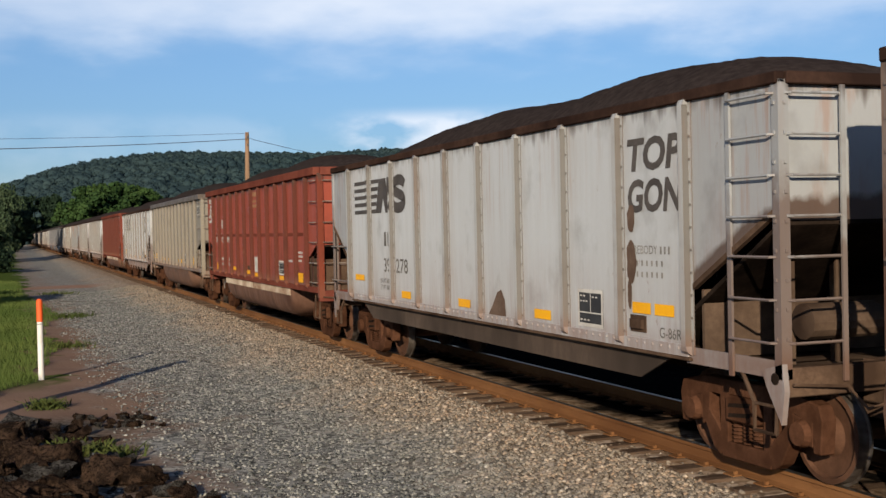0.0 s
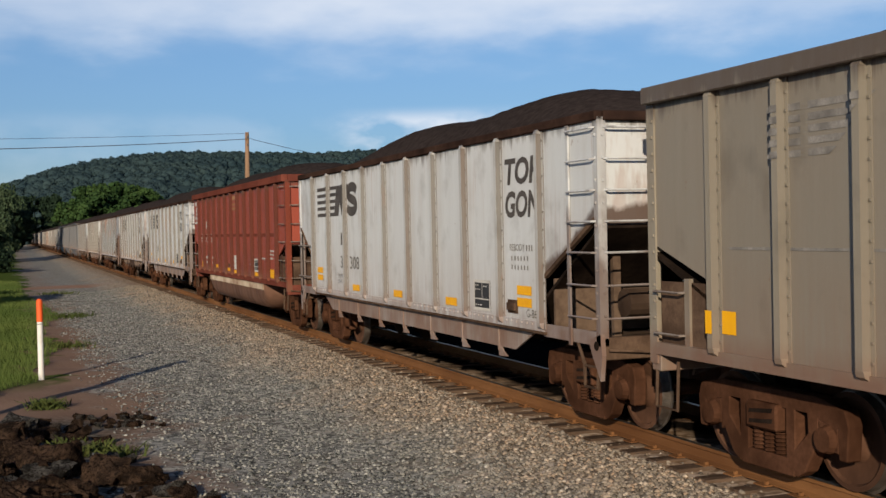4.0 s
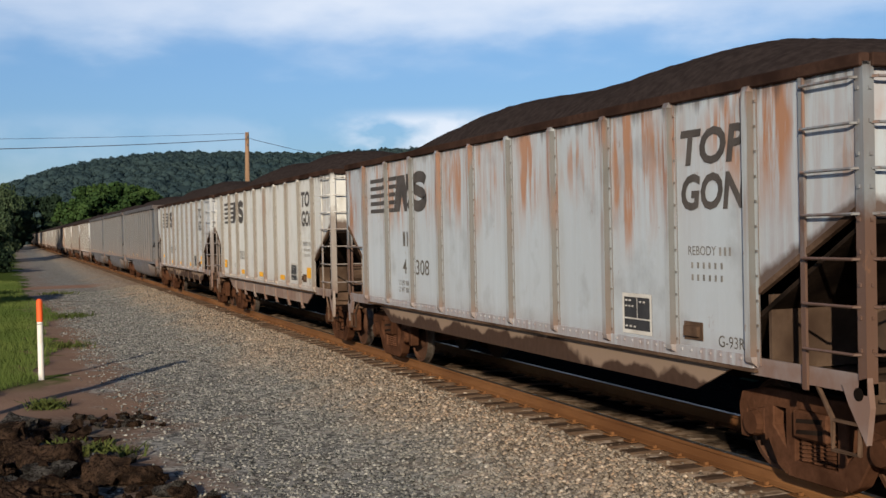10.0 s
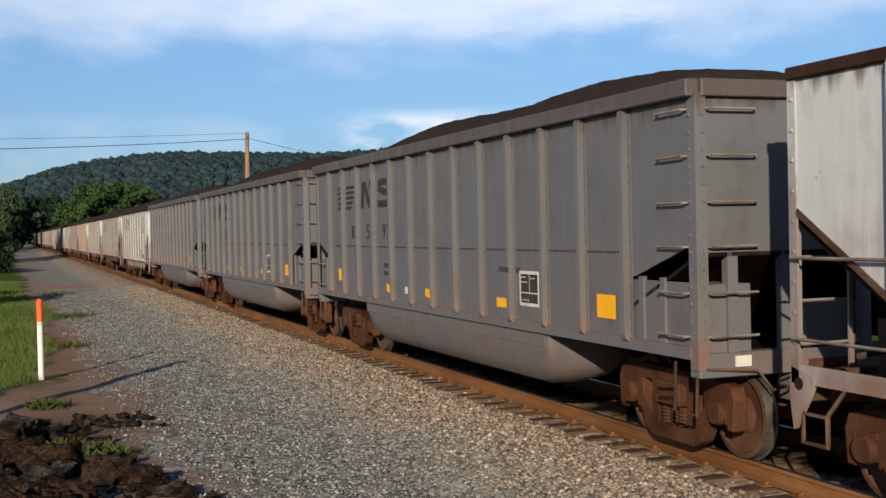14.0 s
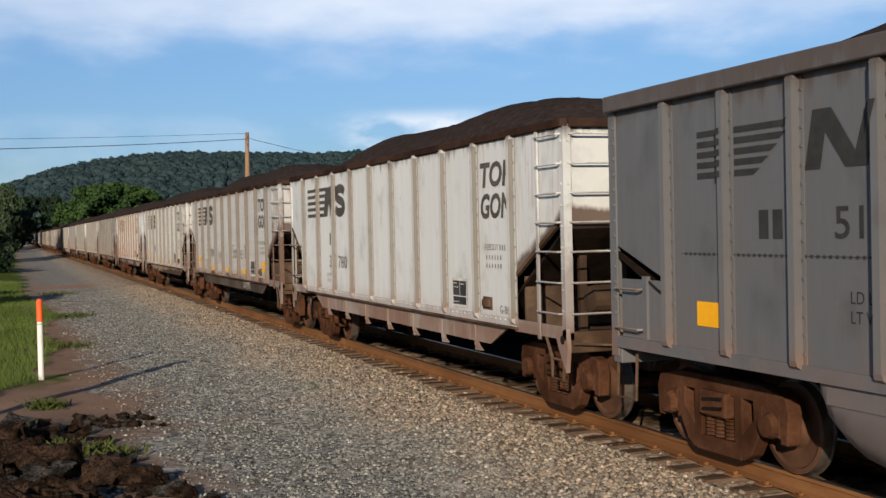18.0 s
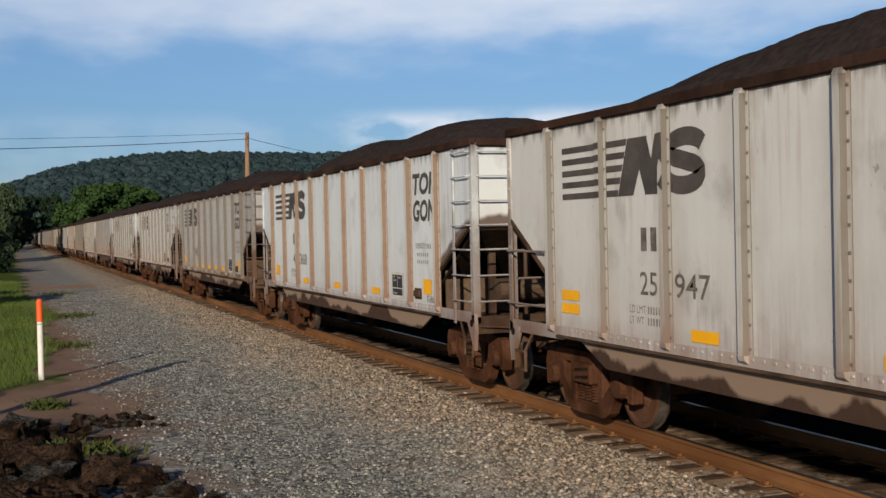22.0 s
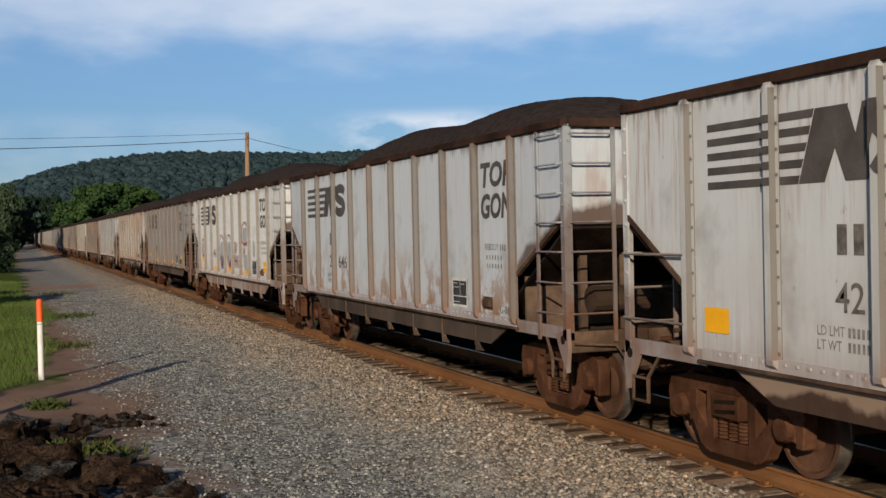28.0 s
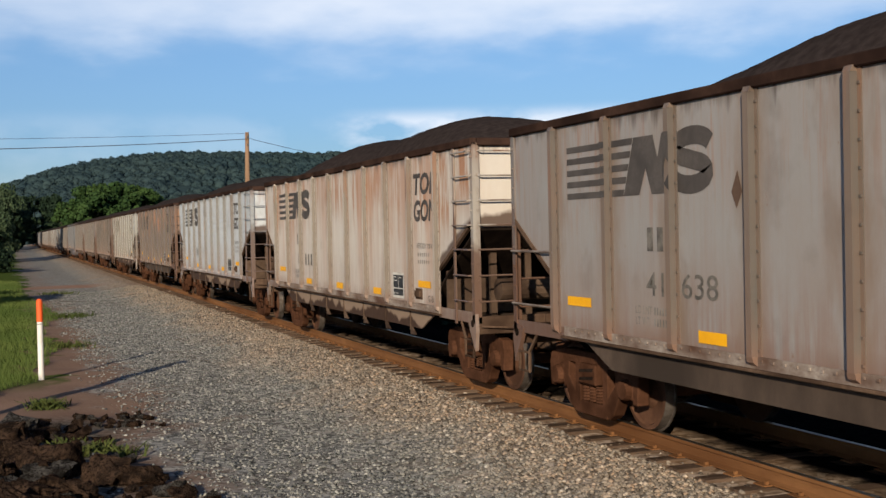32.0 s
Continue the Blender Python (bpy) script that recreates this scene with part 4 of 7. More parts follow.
        part("uncoupling_lever", rods([(-W + 0.06, yy - d * 0.05, 1.02), (-0.95, yy - d * 0.10, 0.98), (-0.9, yy - d * 0.30, 0.80), (-0.3, yy - d * 0.32, 0.92)], 0.016), M["gear"], car)
        part("air_hose", rods([(0.25, yy - d * 0.05, 0.80), (0.28, yy - d * 0.35, 0.55), (0.15, yy - d * 0.60, 0.42), (0.0, yy - d * 0.66, 0.48)], 0.028), M["dark"], car)
        bm = rods([(-W + 0.02, yy + d * 0.12, 1.05), (-W, yy + d * 0.12, 0.56), (-W, yy + d * 0.44, 0.56), (-W, yy + d * 0.44, 0.82), (-W + 0.02, yy + d * 0.66, 1.08)], 0.022, 4)
        rod(bm, (-W, yy + d * 0.12, 0.81), (-W, yy + d * 0.44, 0.81), 0.018, 4)
        part("sill_stirrup", bm, M["gear"], car)
        # solid dark disc paints the shade of a hole in the pad
        bm = bmesh.new()
        lathe(bm, [(-0.006, 0.01), (-0.006, 0.055), (0.004, 0.055)], (-W - 0.02, yy + d * 0.10, 1.06), 12)
        part("pad_hole", bm, M["dark"], car, "dark disc painting the shade of a round hole")
        build_truck(car, 1.25 if e == 0 else length - 1.25, e)
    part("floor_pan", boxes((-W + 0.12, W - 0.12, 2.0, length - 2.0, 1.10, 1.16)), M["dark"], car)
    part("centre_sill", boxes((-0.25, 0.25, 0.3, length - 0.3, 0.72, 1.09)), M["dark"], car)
    return car


# ---- the round-bellied tub gondola ----
def build_tub(ribs):
    W = 1.565
    pitch = ribs[1] - ribs[0]
    r0 = ribs[0]
    car = thing("coal_gondola", "round-bellied steel tub gondola heaped with coal", "railway car", "coal cars of the train")
    panel = finish(boxes((-0.012, 0.012, 0.06 - pitch / 2, pitch / 2 - 0.06, 1.22, 3.70)), "side_panel")
    for sx in (-1, 1):
        x = sx * W
        for i in range(12):
            part("side_panel", panel, None, car, "", (x - sx * 0.012, ribs[i] + pitch / 2, 0))
        rib = rib_mesh(0.10, 0.088, 1.16, 3.71, 15, sx)
        for y in ribs:
            part("rib", rib, None, car, "", (x, y, 0))
        for e in (0, 1):
            yy = 0.0 if e == 0 else TUB_LEN
            d = 1 if e == 0 else -1
            bm = bmesh.new()
            pts = [(0.0, 3.70), (r0, 3.70), (r0, 1.88), (r0 - 0.15, 1.90), (0.02, 2.26)] if e == 0 else [(0.0, 3.70), (TUB_LEN - ribs[-1], 3.70), (TUB_LEN - ribs[-1], 1.88), (TUB_LEN - ribs[-1] - 0.15, 1.90), (0.02, 2.26)]
            prism(bm, [(yy + d * a, b) for a, b in pts], "x", x - sx * 0.024, x)
            part("end_panel", bm, None, car)
            bm = bmesh.new()
            box(bm, *sorted((x + sx * 0.02, x - sx * 0.11)), *sorted((yy, yy - d * 0.022)), 1.0, 3.74)
            box(bm, *sorted((x + sx * 0.02, x - sx * 0.002)), *sorted((yy, yy + d * 0.12)), 1.0, 3.74)
            for k in range(14):
                z = 1.3 + k * 0.17
                box(bm, *sorted((x + sx * 0.02, x + sx * 0.034)), *sorted((yy + d * 0.07, yy + d * 0.10)), z, z + 0.03)
                box(bm, *sorted((x - sx * 0.05, x - sx * 0.08)), *sorted((yy - d * 0.022, yy - d * 0.036)), z, z + 0.03)
            part("corner_post", bm, None, car)
            for z in (3.58, 3.12, 2.66, 2.22, 1.76, 1.33) if (e == 0) == (sx < 0) else (1.76, 1.33):
                part("grab_iron", ladder_rods(x + sx * 0.02, *sorted((yy + d * 0.12, yy + d * 0.66)), (z,), "y"), M["grab"], car)
            for py in (0.62, 1.05):
                part("end_bracket", boxes((*sorted((x - sx * 0.0, x - sx * 0.05)), *sorted((yy + d * py, yy + d * (py + 0.09))), 1.1, 1.90)), None, car)
            part("side_step_plate", boxes((*sorted((x - sx * 0.03, x - sx * 0.05)), *sorted((yy + d * 0.14, yy + d * 1.34)), 1.1, 1.86)), M["gear"], car)
        bm = boxes((*sorted((x + sx * 0.10, x - sx * 0.05)), 0.0, TUB_LEN, 3.70, 3.875), bevel=0.012)
        part("top_chord", bm, None, car)
        part("side_sill", boxes((*sorted((x + sx * 0.03, x - sx * 0.04)), 0.1, TUB_LEN - 0.1, 1.10, 1.225)), None, car)
        # round belly on each side of the centre sill
        prof = [(0.03, 1.10), (0.035, 0.86), (0.08, 0.62), (0.20, 0.44), (0.40, 0.37), (0.75, 0.36), (1.05, 0.40), (1.25, 0.55), (1.30, 0.85), (1.30, 1.10)]
        tip = 3.45 if r0 > 1.2 else 2.92
        rings = []
        bm = bmesh.new()
        # flat ends, rounded into the underside
        for y, k, d in ((0.0, 0.0, 1), (0.01, 0.35, 1), (0.05, 0.58, 1), (0.16, 0.76, 1), (0.36, 0.90, 1), (0.70, 1.0, 1), (0.70, 1.0, -1), (0.36, 0.90, -1), (0.16, 0.76, -1), (0.05, 0.58, -1), (0.01, 0.35, -1), (0.0, 0.0, -1)):
            ring = [bm.verts.new((x - sx * a, tip + y if d > 0 else TUB_LEN - tip - y, 1.10 - (1.10 - b) * k)) for a, b in prof]
            rings.append(ring)
        for p, q in zip(rings, rings[1:]):
            for k in range(len(prof) - 1):
                bm.faces.new((p[k], p[k + 1], q[k + 1], q[k]))
        me = finish(bm, "belly")
        for f in me.polygons:
            f.use_smooth = True
        part("belly", me, None, car)
        part("belly_band", boxes((*sorted((x - sx * 0.02, x - sx * 0.04)), tip + 0.1, TUB_LEN - tip - 0.1, 0.92, 1.09)), None, car)
    for e in (0, 1):
        yy = 0.0 if e == 0 else TUB_LEN
        d = 1 if e == 0 else -1
        part("end_chord", boxes((-W + 0.05, W - 0.05, *sorted((yy - d * 0.05, yy + d * 0.06)), 3.70, 3.875), bevel=0.01), None, car)
        part("end_sheet", boxes((-W + 0.02, W - 0.02, *sorted((yy + d * 0.02, yy + d * 0.045)), 2.16, 3.70)), None, car)
        bm = bmesh.new()
        prism(bm, [(yy + d * 0.02, 2.16), (yy + d * 0.02, 2.12), (yy + d * 2.3, 1.12), (yy + d * 2.3, 1.17)], "x", -W + 0.03, W - 0.03)
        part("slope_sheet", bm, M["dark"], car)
        for z in (3.58, 3.12, 2.66, 2.22, 1.76, 1.33):
            part("grab_iron", ladder_rods(yy - d * 0.02, -W + 0.10, -W + 0.68, (z,), "x"), M["grab"], car)
        for x in (-W + 0.42, -0.5, 0.5, W - 0.42):
            part("end_strut", boxes((x - 0.06, x + 0.06, *sorted((yy + d * 0.02, yy + d * 0.12)), 1.1, 2.16)), None, car)
        part("end_locker", boxes((-W + 0.12, -W + 0.66, *sorted((yy + d * 0.06, yy + d * 0.6)), 1.12, 1.84), bevel=0.01), M["gear"], car)
        part("brake_valve", boxes((-0.2, 0.42, *sorted((yy + d * 0.14, yy + d * 0.55)), 1.12, 1.62), bevel=0.02), M["gear"], car)
        part("end_sill", boxes((-W, W, *sorted((yy - d * 0.02, yy + d * 0.16)), 0.92, 1.16), (-0.45, 0.45, *sorted((yy - d * 0.05, yy + d * 0.3)), 0.62, 1.16), bevel=0.01), None, car)
        c = part("coupler", CACHE.setdefault("coupler", coupler_mesh()), M["steel"], car)
        if e:
            c.matrix_basis = pose(0, TUB_LEN, 0, 0, 0, 180)
        part("uncoupling_lever", rods([(-W + 0.06, yy - d * 0.05, 1.02), (-0.95, yy - d * 0.10, 0.98), (-0.9, yy - d * 0.28, 0.80), (-0.3, yy - d * 0.30, 0.92)], 0.016), M["gear"], car)
        part("air_hose", rods([(0.25, yy - d * 0.05, 0.80), (0.28, yy - d * 0.30, 0.55), (0.15, yy - d * 0.50, 0.42), (0.0, yy - d * 0.55, 0.48)], 0.028), M["dark"], car)
        part("sill_stirrup", rods([(-W + 0.02, yy + d * 0.06, 1.05), (-W, yy + d * 0.06, 0.55), (-W, yy + d * 0.46, 0.55), (-W + 0.02, yy + d * 0.46, 1.05)], 0.018), M["gear"], car)
        build_truck(car, 1.28 if e == 0 else TUB_LEN - 1.28, e)
    part("centre_sill", boxes((-0.25, 0.25, 0.3, TUB_LEN - 0.3, 0.72, 1.09)), M["dark"], car)
    part("floor_pan", boxes((-W + 0.12, W - 0.12, 2.0, TUB_LEN - 2.0, 1.10, 1.15)), M["dark"], car)
    return car


# ---- the train ----
M["gear"] = plain("end_gear_steel", (0.04, 0.025, 0.018), (0.115, 0.074, 0.052), 0.85, 0.0, 5.0, 0.3)
M["grab"] = plain("grab_iron_steel", (0.19, 0.16, 0.14), (0.085, 0.056, 0.042), 0.6, 0.0, 8.0, 0.1)


def scarred():
    mat, nt, b = nodes("scarred_belly_plate", 0.8)
    v = coords(nt, (1, 0.9, 0.5))
    n = noise_of(nt, v, 1.1, 4.0, 0.5)
    fine = noise_of(nt, v, 14.0, 4.0)
    c = blend(nt, fine, (0.032, 0.019, 0.014), (0.066, 0.040, 0.029))
    # paint that survives in scallops along the upper edge
    co = N(nt, "ShaderNodeTexCoord")
    sep = N(nt, "ShaderNodeSeparateXYZ")
    nt.links.new(co.outputs["Object"], sep.inputs[0])
    lap = times(nt, sep.outputs["Z"], ranged(nt, n, 0.36, 0.64, 0.12, -0.16), "SUBTRACT")
    c = blend(nt, ranged(nt, lap, 0.95, 1.00, 0, 0.68), c, (0.28, 0.205, 0.155))
    nt.links.new(c, b.inputs["Base Color"])
    return mat


M["sill"] = scarred()
M["brown_belly"] = plain("brown_belly_plate", (0.036, 0.027, 0.022), (0.085, 0.062, 0.049), 0.8, 0.0, 2.2, 0.1, 0.01, (1, 1, 0.5))

GON_X, TUB_X = -1.555, -1.565


def side_decal(name, polys, mat, parent, ribs, x, label=""):
    key = name + str(len(polys)) + str(round(polys[0][0][0], 2)) + str(round(polys[0][0][1], 2)) + str(x) + (str(round(ribs[-1], 2)) if ribs else "")
    if key not in CACHE:
        CACHE[key] = decal(polys, ribs, 0.108, x - 0.005, 0.079 if x == GON_X else 0.089, name == "curl")
        CACHE[key].materials.append(mat)
    o = part(name, CACHE[key], mat, parent, label)
    return tagged(o, "", "", "", "stuff") if name.endswith("_stencil") else o


def flat_words(name, text, y, z, w, h, mat, parent, x, bold=0.0, lean=0.0, label=""):
    key = "words" + text + str(y) + str(x)
    if key not in CACHE:
        me = on_side(words(text, 1.0, bold, lean), y, z, x - 0.006, w, h)
        me.materials.append(mat)
        CACHE[key] = me
    return part(name, CACHE[key], mat, parent, label)


def label_board(parent, y, z, w, h, x):
    """Black board with a white border and cross lines."""
    key = "board%.2f%.2f%.2f" % (y, z, x)
    if key not in CACHE:
        me = decal([rect(y, y + w, z, z + h)], [], 0.1, x - 0.005, 0)
        me.materials.append(M["board"])
        b = 0.042
        ps = [rect(y, y + w, z, z + b), rect(y, y + w, z + h - b, z + h), rect(y, y + b, z + b, z + h - b), rect(y + w - b, y + w, z + b, z + h - b),
              rect(y + b, y + w - b, z + h * 0.36, z + h * 0.36 + 0.015), rect(y + w * 0.48, y + w * 0.48 + 0.015, z + h * 0.36, z + h - b)]
        ps += bars(y + w - 0.06, z + h * 0.80, 2, 0.05, 0.018, 0.03) + bars(y + w - 0.06, z + h * 0.66, 3, 0.04, 0.018, 0.03) + bars(y + w * 0.42, z + h * 0.78, 2, 0.045, 0.018, 0.03) + bars(y + w - 0.06, z + 0.07, 3, 0.05, 0.018, 0.04)
        m2 = decal(ps, [], 0.1, x - 0.008, 0)
        m2.materials.append(M["white"])
        CACHE[key] = (me, m2)
    me, m2 = CACHE[key]
    p = part("stencil_board", me, M["board"], parent)
    part("board_border", m2, M["white"], p)


def reflectors(parent, rows, x, ribs):
    for y, z, w, h in rows:
        side_decal("reflector", [rect(y - w / 2, y + w / 2, z, z + h)], M["yellow"], parent, ribs, x).location.x = -0.006


# fleet numbers, in two groups on either side of a rib
NUMBERS = {0: ("39", "278"), 3: ("38", "308"), 5: ("36", "181"), 6: ("26", "220"), 7: ("41", "308"), 8: ("28", "033"), 9: ("31", "020"), 13: ("32", "780"), 14: ("23", "709"), 15: ("25", "947"),
           16: ("41", "368"), 17: ("38", "345"), 18: ("38", "257"), 19: ("42", "595"), 20: ("28", "646"), 21: ("27", "463"), 22: ("41", "638")}
CLASS = {7: "G-93R", 19: "G-100R", 21: "G-89R"}
# yellow reflectors: shape on the far panel, shape on the lettered panel
YELLOW = {0: ("bar", "pair"), 3: ("double", "double"), 5: ("bar", "bar"), 6: ("bar", "bar"), 7: ("", ""), 8: ("square", "square"), 9: ("bar", "double"), 13: ("", ""), 14: ("double", "double"), 15: ("double", "narrow"),
          16: ("square", "square"), 17: ("square", "square"), 18: ("bar", "bar"), 19: ("square", "long"), 20: ("", ""), 21: ("bar", "double"), 22: ("bar", "bar")}


def yellow_rows(kind, y, side):
    return {"": [], "bar": [(y, 1.50, 0.60, 0.11)], "pair": [(y + 0.24, 1.50, 0.38, 0.12), (y - 0.22, 1.50, 0.38, 0.12)], "double": [(y - 0.1 * side, 1.56, 0.46, 0.12), (y - 0.1 * side, 1.40, 0.46, 0.12)],
            "narrow": [(y - 0.1, 1.62, 0.30, 0.13), (y - 0.1, 1.44, 0.30, 0.13)], "square": [(y - 0.15 * side, 1.40, 0.40, 0.24)], "long": [(y, 1.30, 0.98, 0.15)]}[kind]


def gon_marks(car, ribs, n):
    far, k = ribs[9], ribs[1] - ribs[0]
    ink = "char"
    emblem = side_decal("emblem", logo_block(far - 0.34, 2.77, 3.18, 0.62), M[ink], car, ribs, GON_X, "dark striped emblem")
    side_decal("curl", logo_curl(far - 0.34, 2.77, 3.18, 0.62), M[ink], emblem, ribs, GON_X)
    for stripe in logo_stripes(far - 0.34, 2.77, 3.18, 0.62):
        side_decal("stripe", [stripe], M[ink], emblem, ribs, GON_X)
    flat_words("lettering", "TOP", ribs[1] - 0.18, 3.02, 1.10, 0.36, M[ink], car, GON_X, 0.035, 0.15)
    flat_words("lettering", "GON", ribs[1] - 0.18, 2.58, 1.10, 0.36, M[ink], car, GON_X, 0.035, 0.15)
    for y in (2.18, 2.38):
        side_decal("mark_bar", [rect(far - y - 0.12, far - y, 2.17, 2.42)], M["ink_thin"], car, ribs, GON_X)
    if n in NUMBERS:
        flat_words("fleet_number", NUMBERS[n][0], far - 2.15, 1.70, 0.35, 0.25, M["ink_thin"], car, GON_X, 0.004)
        flat_words("fleet_number", NUMBERS[n][1], far - 2.84, 1.70, 0.64, 0.25, M["ink_thin"], car, GON_X, 0.004)
    else:
        for y in (2.22, 2.42, 2.92, 3.18, 3.44):
            side_decal("number_bar", [rect(far - y - 0.10, far - y, 1.70, 1.95)], M["ink_thin"], car, ribs, GON_X)
    flat_words("weight_lettering", "LD LMT", far - 1.92, 1.50, 0.34, 0.085, M["grey_ink"], car, GON_X)
    flat_words("weight_lettering", "LT WT", far - 1.92, 1.38, 0.30, 0.085, M["grey_ink"], car, GON_X)
    side_decal("weight_stencil", bars(far - 2.30, 1.50, 5, 0.03, 0.08, 0.025) + bars(far - 2.30, 1.38, 5, 0.03, 0.08, 0.025), M["grey_ink"], car, ribs, GON_X)
    flat_words("data_lettering", "REBODY", 2.55, 2.14, 0.48, 0.09, M["grey_ink"], car, GON_X)
    side_decal("data_stencil", bars(2.02, 2.14, 3, 0.035, 0.08, 0.045) + bars(2.50, 2.01, 6, 0.035, 0.06, 0.065) + bars(2.50, 1.89, 6, 0.035, 0.06, 0.065), M["grey_ink"], car, ribs, GON_X)
    flat_words("class_lettering", CLASS.get(n, "G-86R"), 2.05, 1.27, 0.42, 0.11, M["ink_thin"], car, GON_X)
    label_board(car, ribs[1] + 0.5 * k - 0.25, 1.27, 0.62, 0.44, GON_X)
    first, last = YELLOW.get(n, ("bar", "bar"))
    rows = yellow_rows(first, ribs[8] + 0.55 * k, -1) + yellow_rows(last, ribs[0] + 0.5 * k, 1)
    low_panels = () if n in (7, 13, 20) else (2, 3, 4, 5, 6) if n == 17 else (2, 4, 6)
    rows += [(ribs[j] + 0.5 * k, 1.28, 0.48, 0.12) for j in low_panels]
    for row in rows:
        reflectors(car, [row], GON_X, ribs)
    bm = boxes((GON_X - 0.05, GON_X, 2.36, 2.60, 1.34, 1.44), (GON_X - 0.012, GON_X, 2.32, 2.64, 1.30, 1.48))
    part("card_holder", bm, M["gear"], car)


M["ink_thin"] = plain("stencil_thin", (0.06, 0.055, 0.05), (0.16, 0.145, 0.13), 0.7, 0.0, 30.0, 0.0)
M["ink_grey_car"] = plain("stencil_on_grey", (0.018, 0.018, 0.019), (0.030, 0.029, 0.029), 0.7, 0.0, 30.0, 0.0)


def fan_emblem(car, y, z, w, h, ink, label):
    emblem = side_decal("emblem", fan_block(y, z, w, h), ink, car, TUB_RIBS, TUB_X, label)
    side_decal("curl", fan_curl(y, z, w, h), ink, emblem, TUB_RIBS, TUB_X)
    for stripe in fan_stripes(y, z, w, h):
        side_decal("stripe", [stripe], ink, emblem, TUB_RIBS, TUB_X)


def grey_tub_marks(car, n):
    fan_emblem(car, 13.25, 2.88, 3.62, 0.50, M["ink_grey_car"], "dark fan-striped emblem")
    for b in bars(12.2, 2.30, 2, 0.14, 0.26, 0.06):
        side_decal("mark_bar", [b], M["ink_grey_car"], car, TUB_RIBS, TUB_X)
    if n in (10, 12):
        for text, y, w in ((("512", "97") if n == 10 else ("513", "04"))[0], 11.18, 0.62), ((("512", "97") if n == 10 else ("513", "04"))[1], 10.22, 0.46):
            flat_words("fleet_number", text, y, 2.30, w, 0.27, M["ink_grey_car"], car, TUB_X, 0.008)
    else:
        for b in bars(11.0, 2.30, 5, 0.11, 0.26, 0.15):
            side_decal("number_bar", [b], M["ink_grey_car"], car, TUB_RIBS, TUB_X)
    for y, text in ((11.0, "LD LMT"), (11.0, "LT WT")):
        flat_words("weight_lettering", text, y, 1.78 if text == "LD LMT" else 1.62, 0.46 if text == "LD LMT" else 0.40, 0.10, M["ink_grey_car"], car, TUB_X)
    side_decal("data_stencil", bars(10.16, 1.78, 5, 0.05, 0.08, 0.03) + bars(10.16, 1.64, 5, 0.05, 0.08, 0.03) + bars(4.9, 1.85, 8, 0.06, 0.07, 0.03), M["ink_grey_car"], car, TUB_RIBS, TUB_X)
    label_board(car, 3.62, 1.42, 0.60, 0.46, TUB_X)
    part("tag_plate", boxes((TUB_X + 0.40, TUB_X + 0.58, -0.045, -0.024, 1.02, 1.13)), M["white"], car, "small white tag plate")
    reflectors(car, [(13.0, 1.45, 0.42, 0.24), (9.75, 1.36, 0.50, 0.13), (7.7, 1.36, 0.50, 0.13), (4.75, 1.36, 0.50, 0.13), (1.85, 1.40, 0.44, 0.27)], TUB_X, TUB_RIBS)
    side_decal("white_tag", [rect(8.75, 9.0, 1.36, 1.48)], M["white"], car, TUB_RIBS, TUB_X)
    if "grey_seam" not in CACHE:
        flange = boxes((TUB_X - 0.003, TUB_X, 1.42, TUB_LEN - 1.42, 2.150, 2.156))
        for k in range(150):
            y = 1.46 + 0.08 * k
            box(flange, TUB_X - 0.010, TUB_X - 0.003, y, y + 0.028, 2.14, 2.166)
        CACHE["grey_seam"] = finish(flange, "seam")
    part("seam", CACHE["grey_seam"], M["ink_grey_car"], car, "riveted seam along the side")


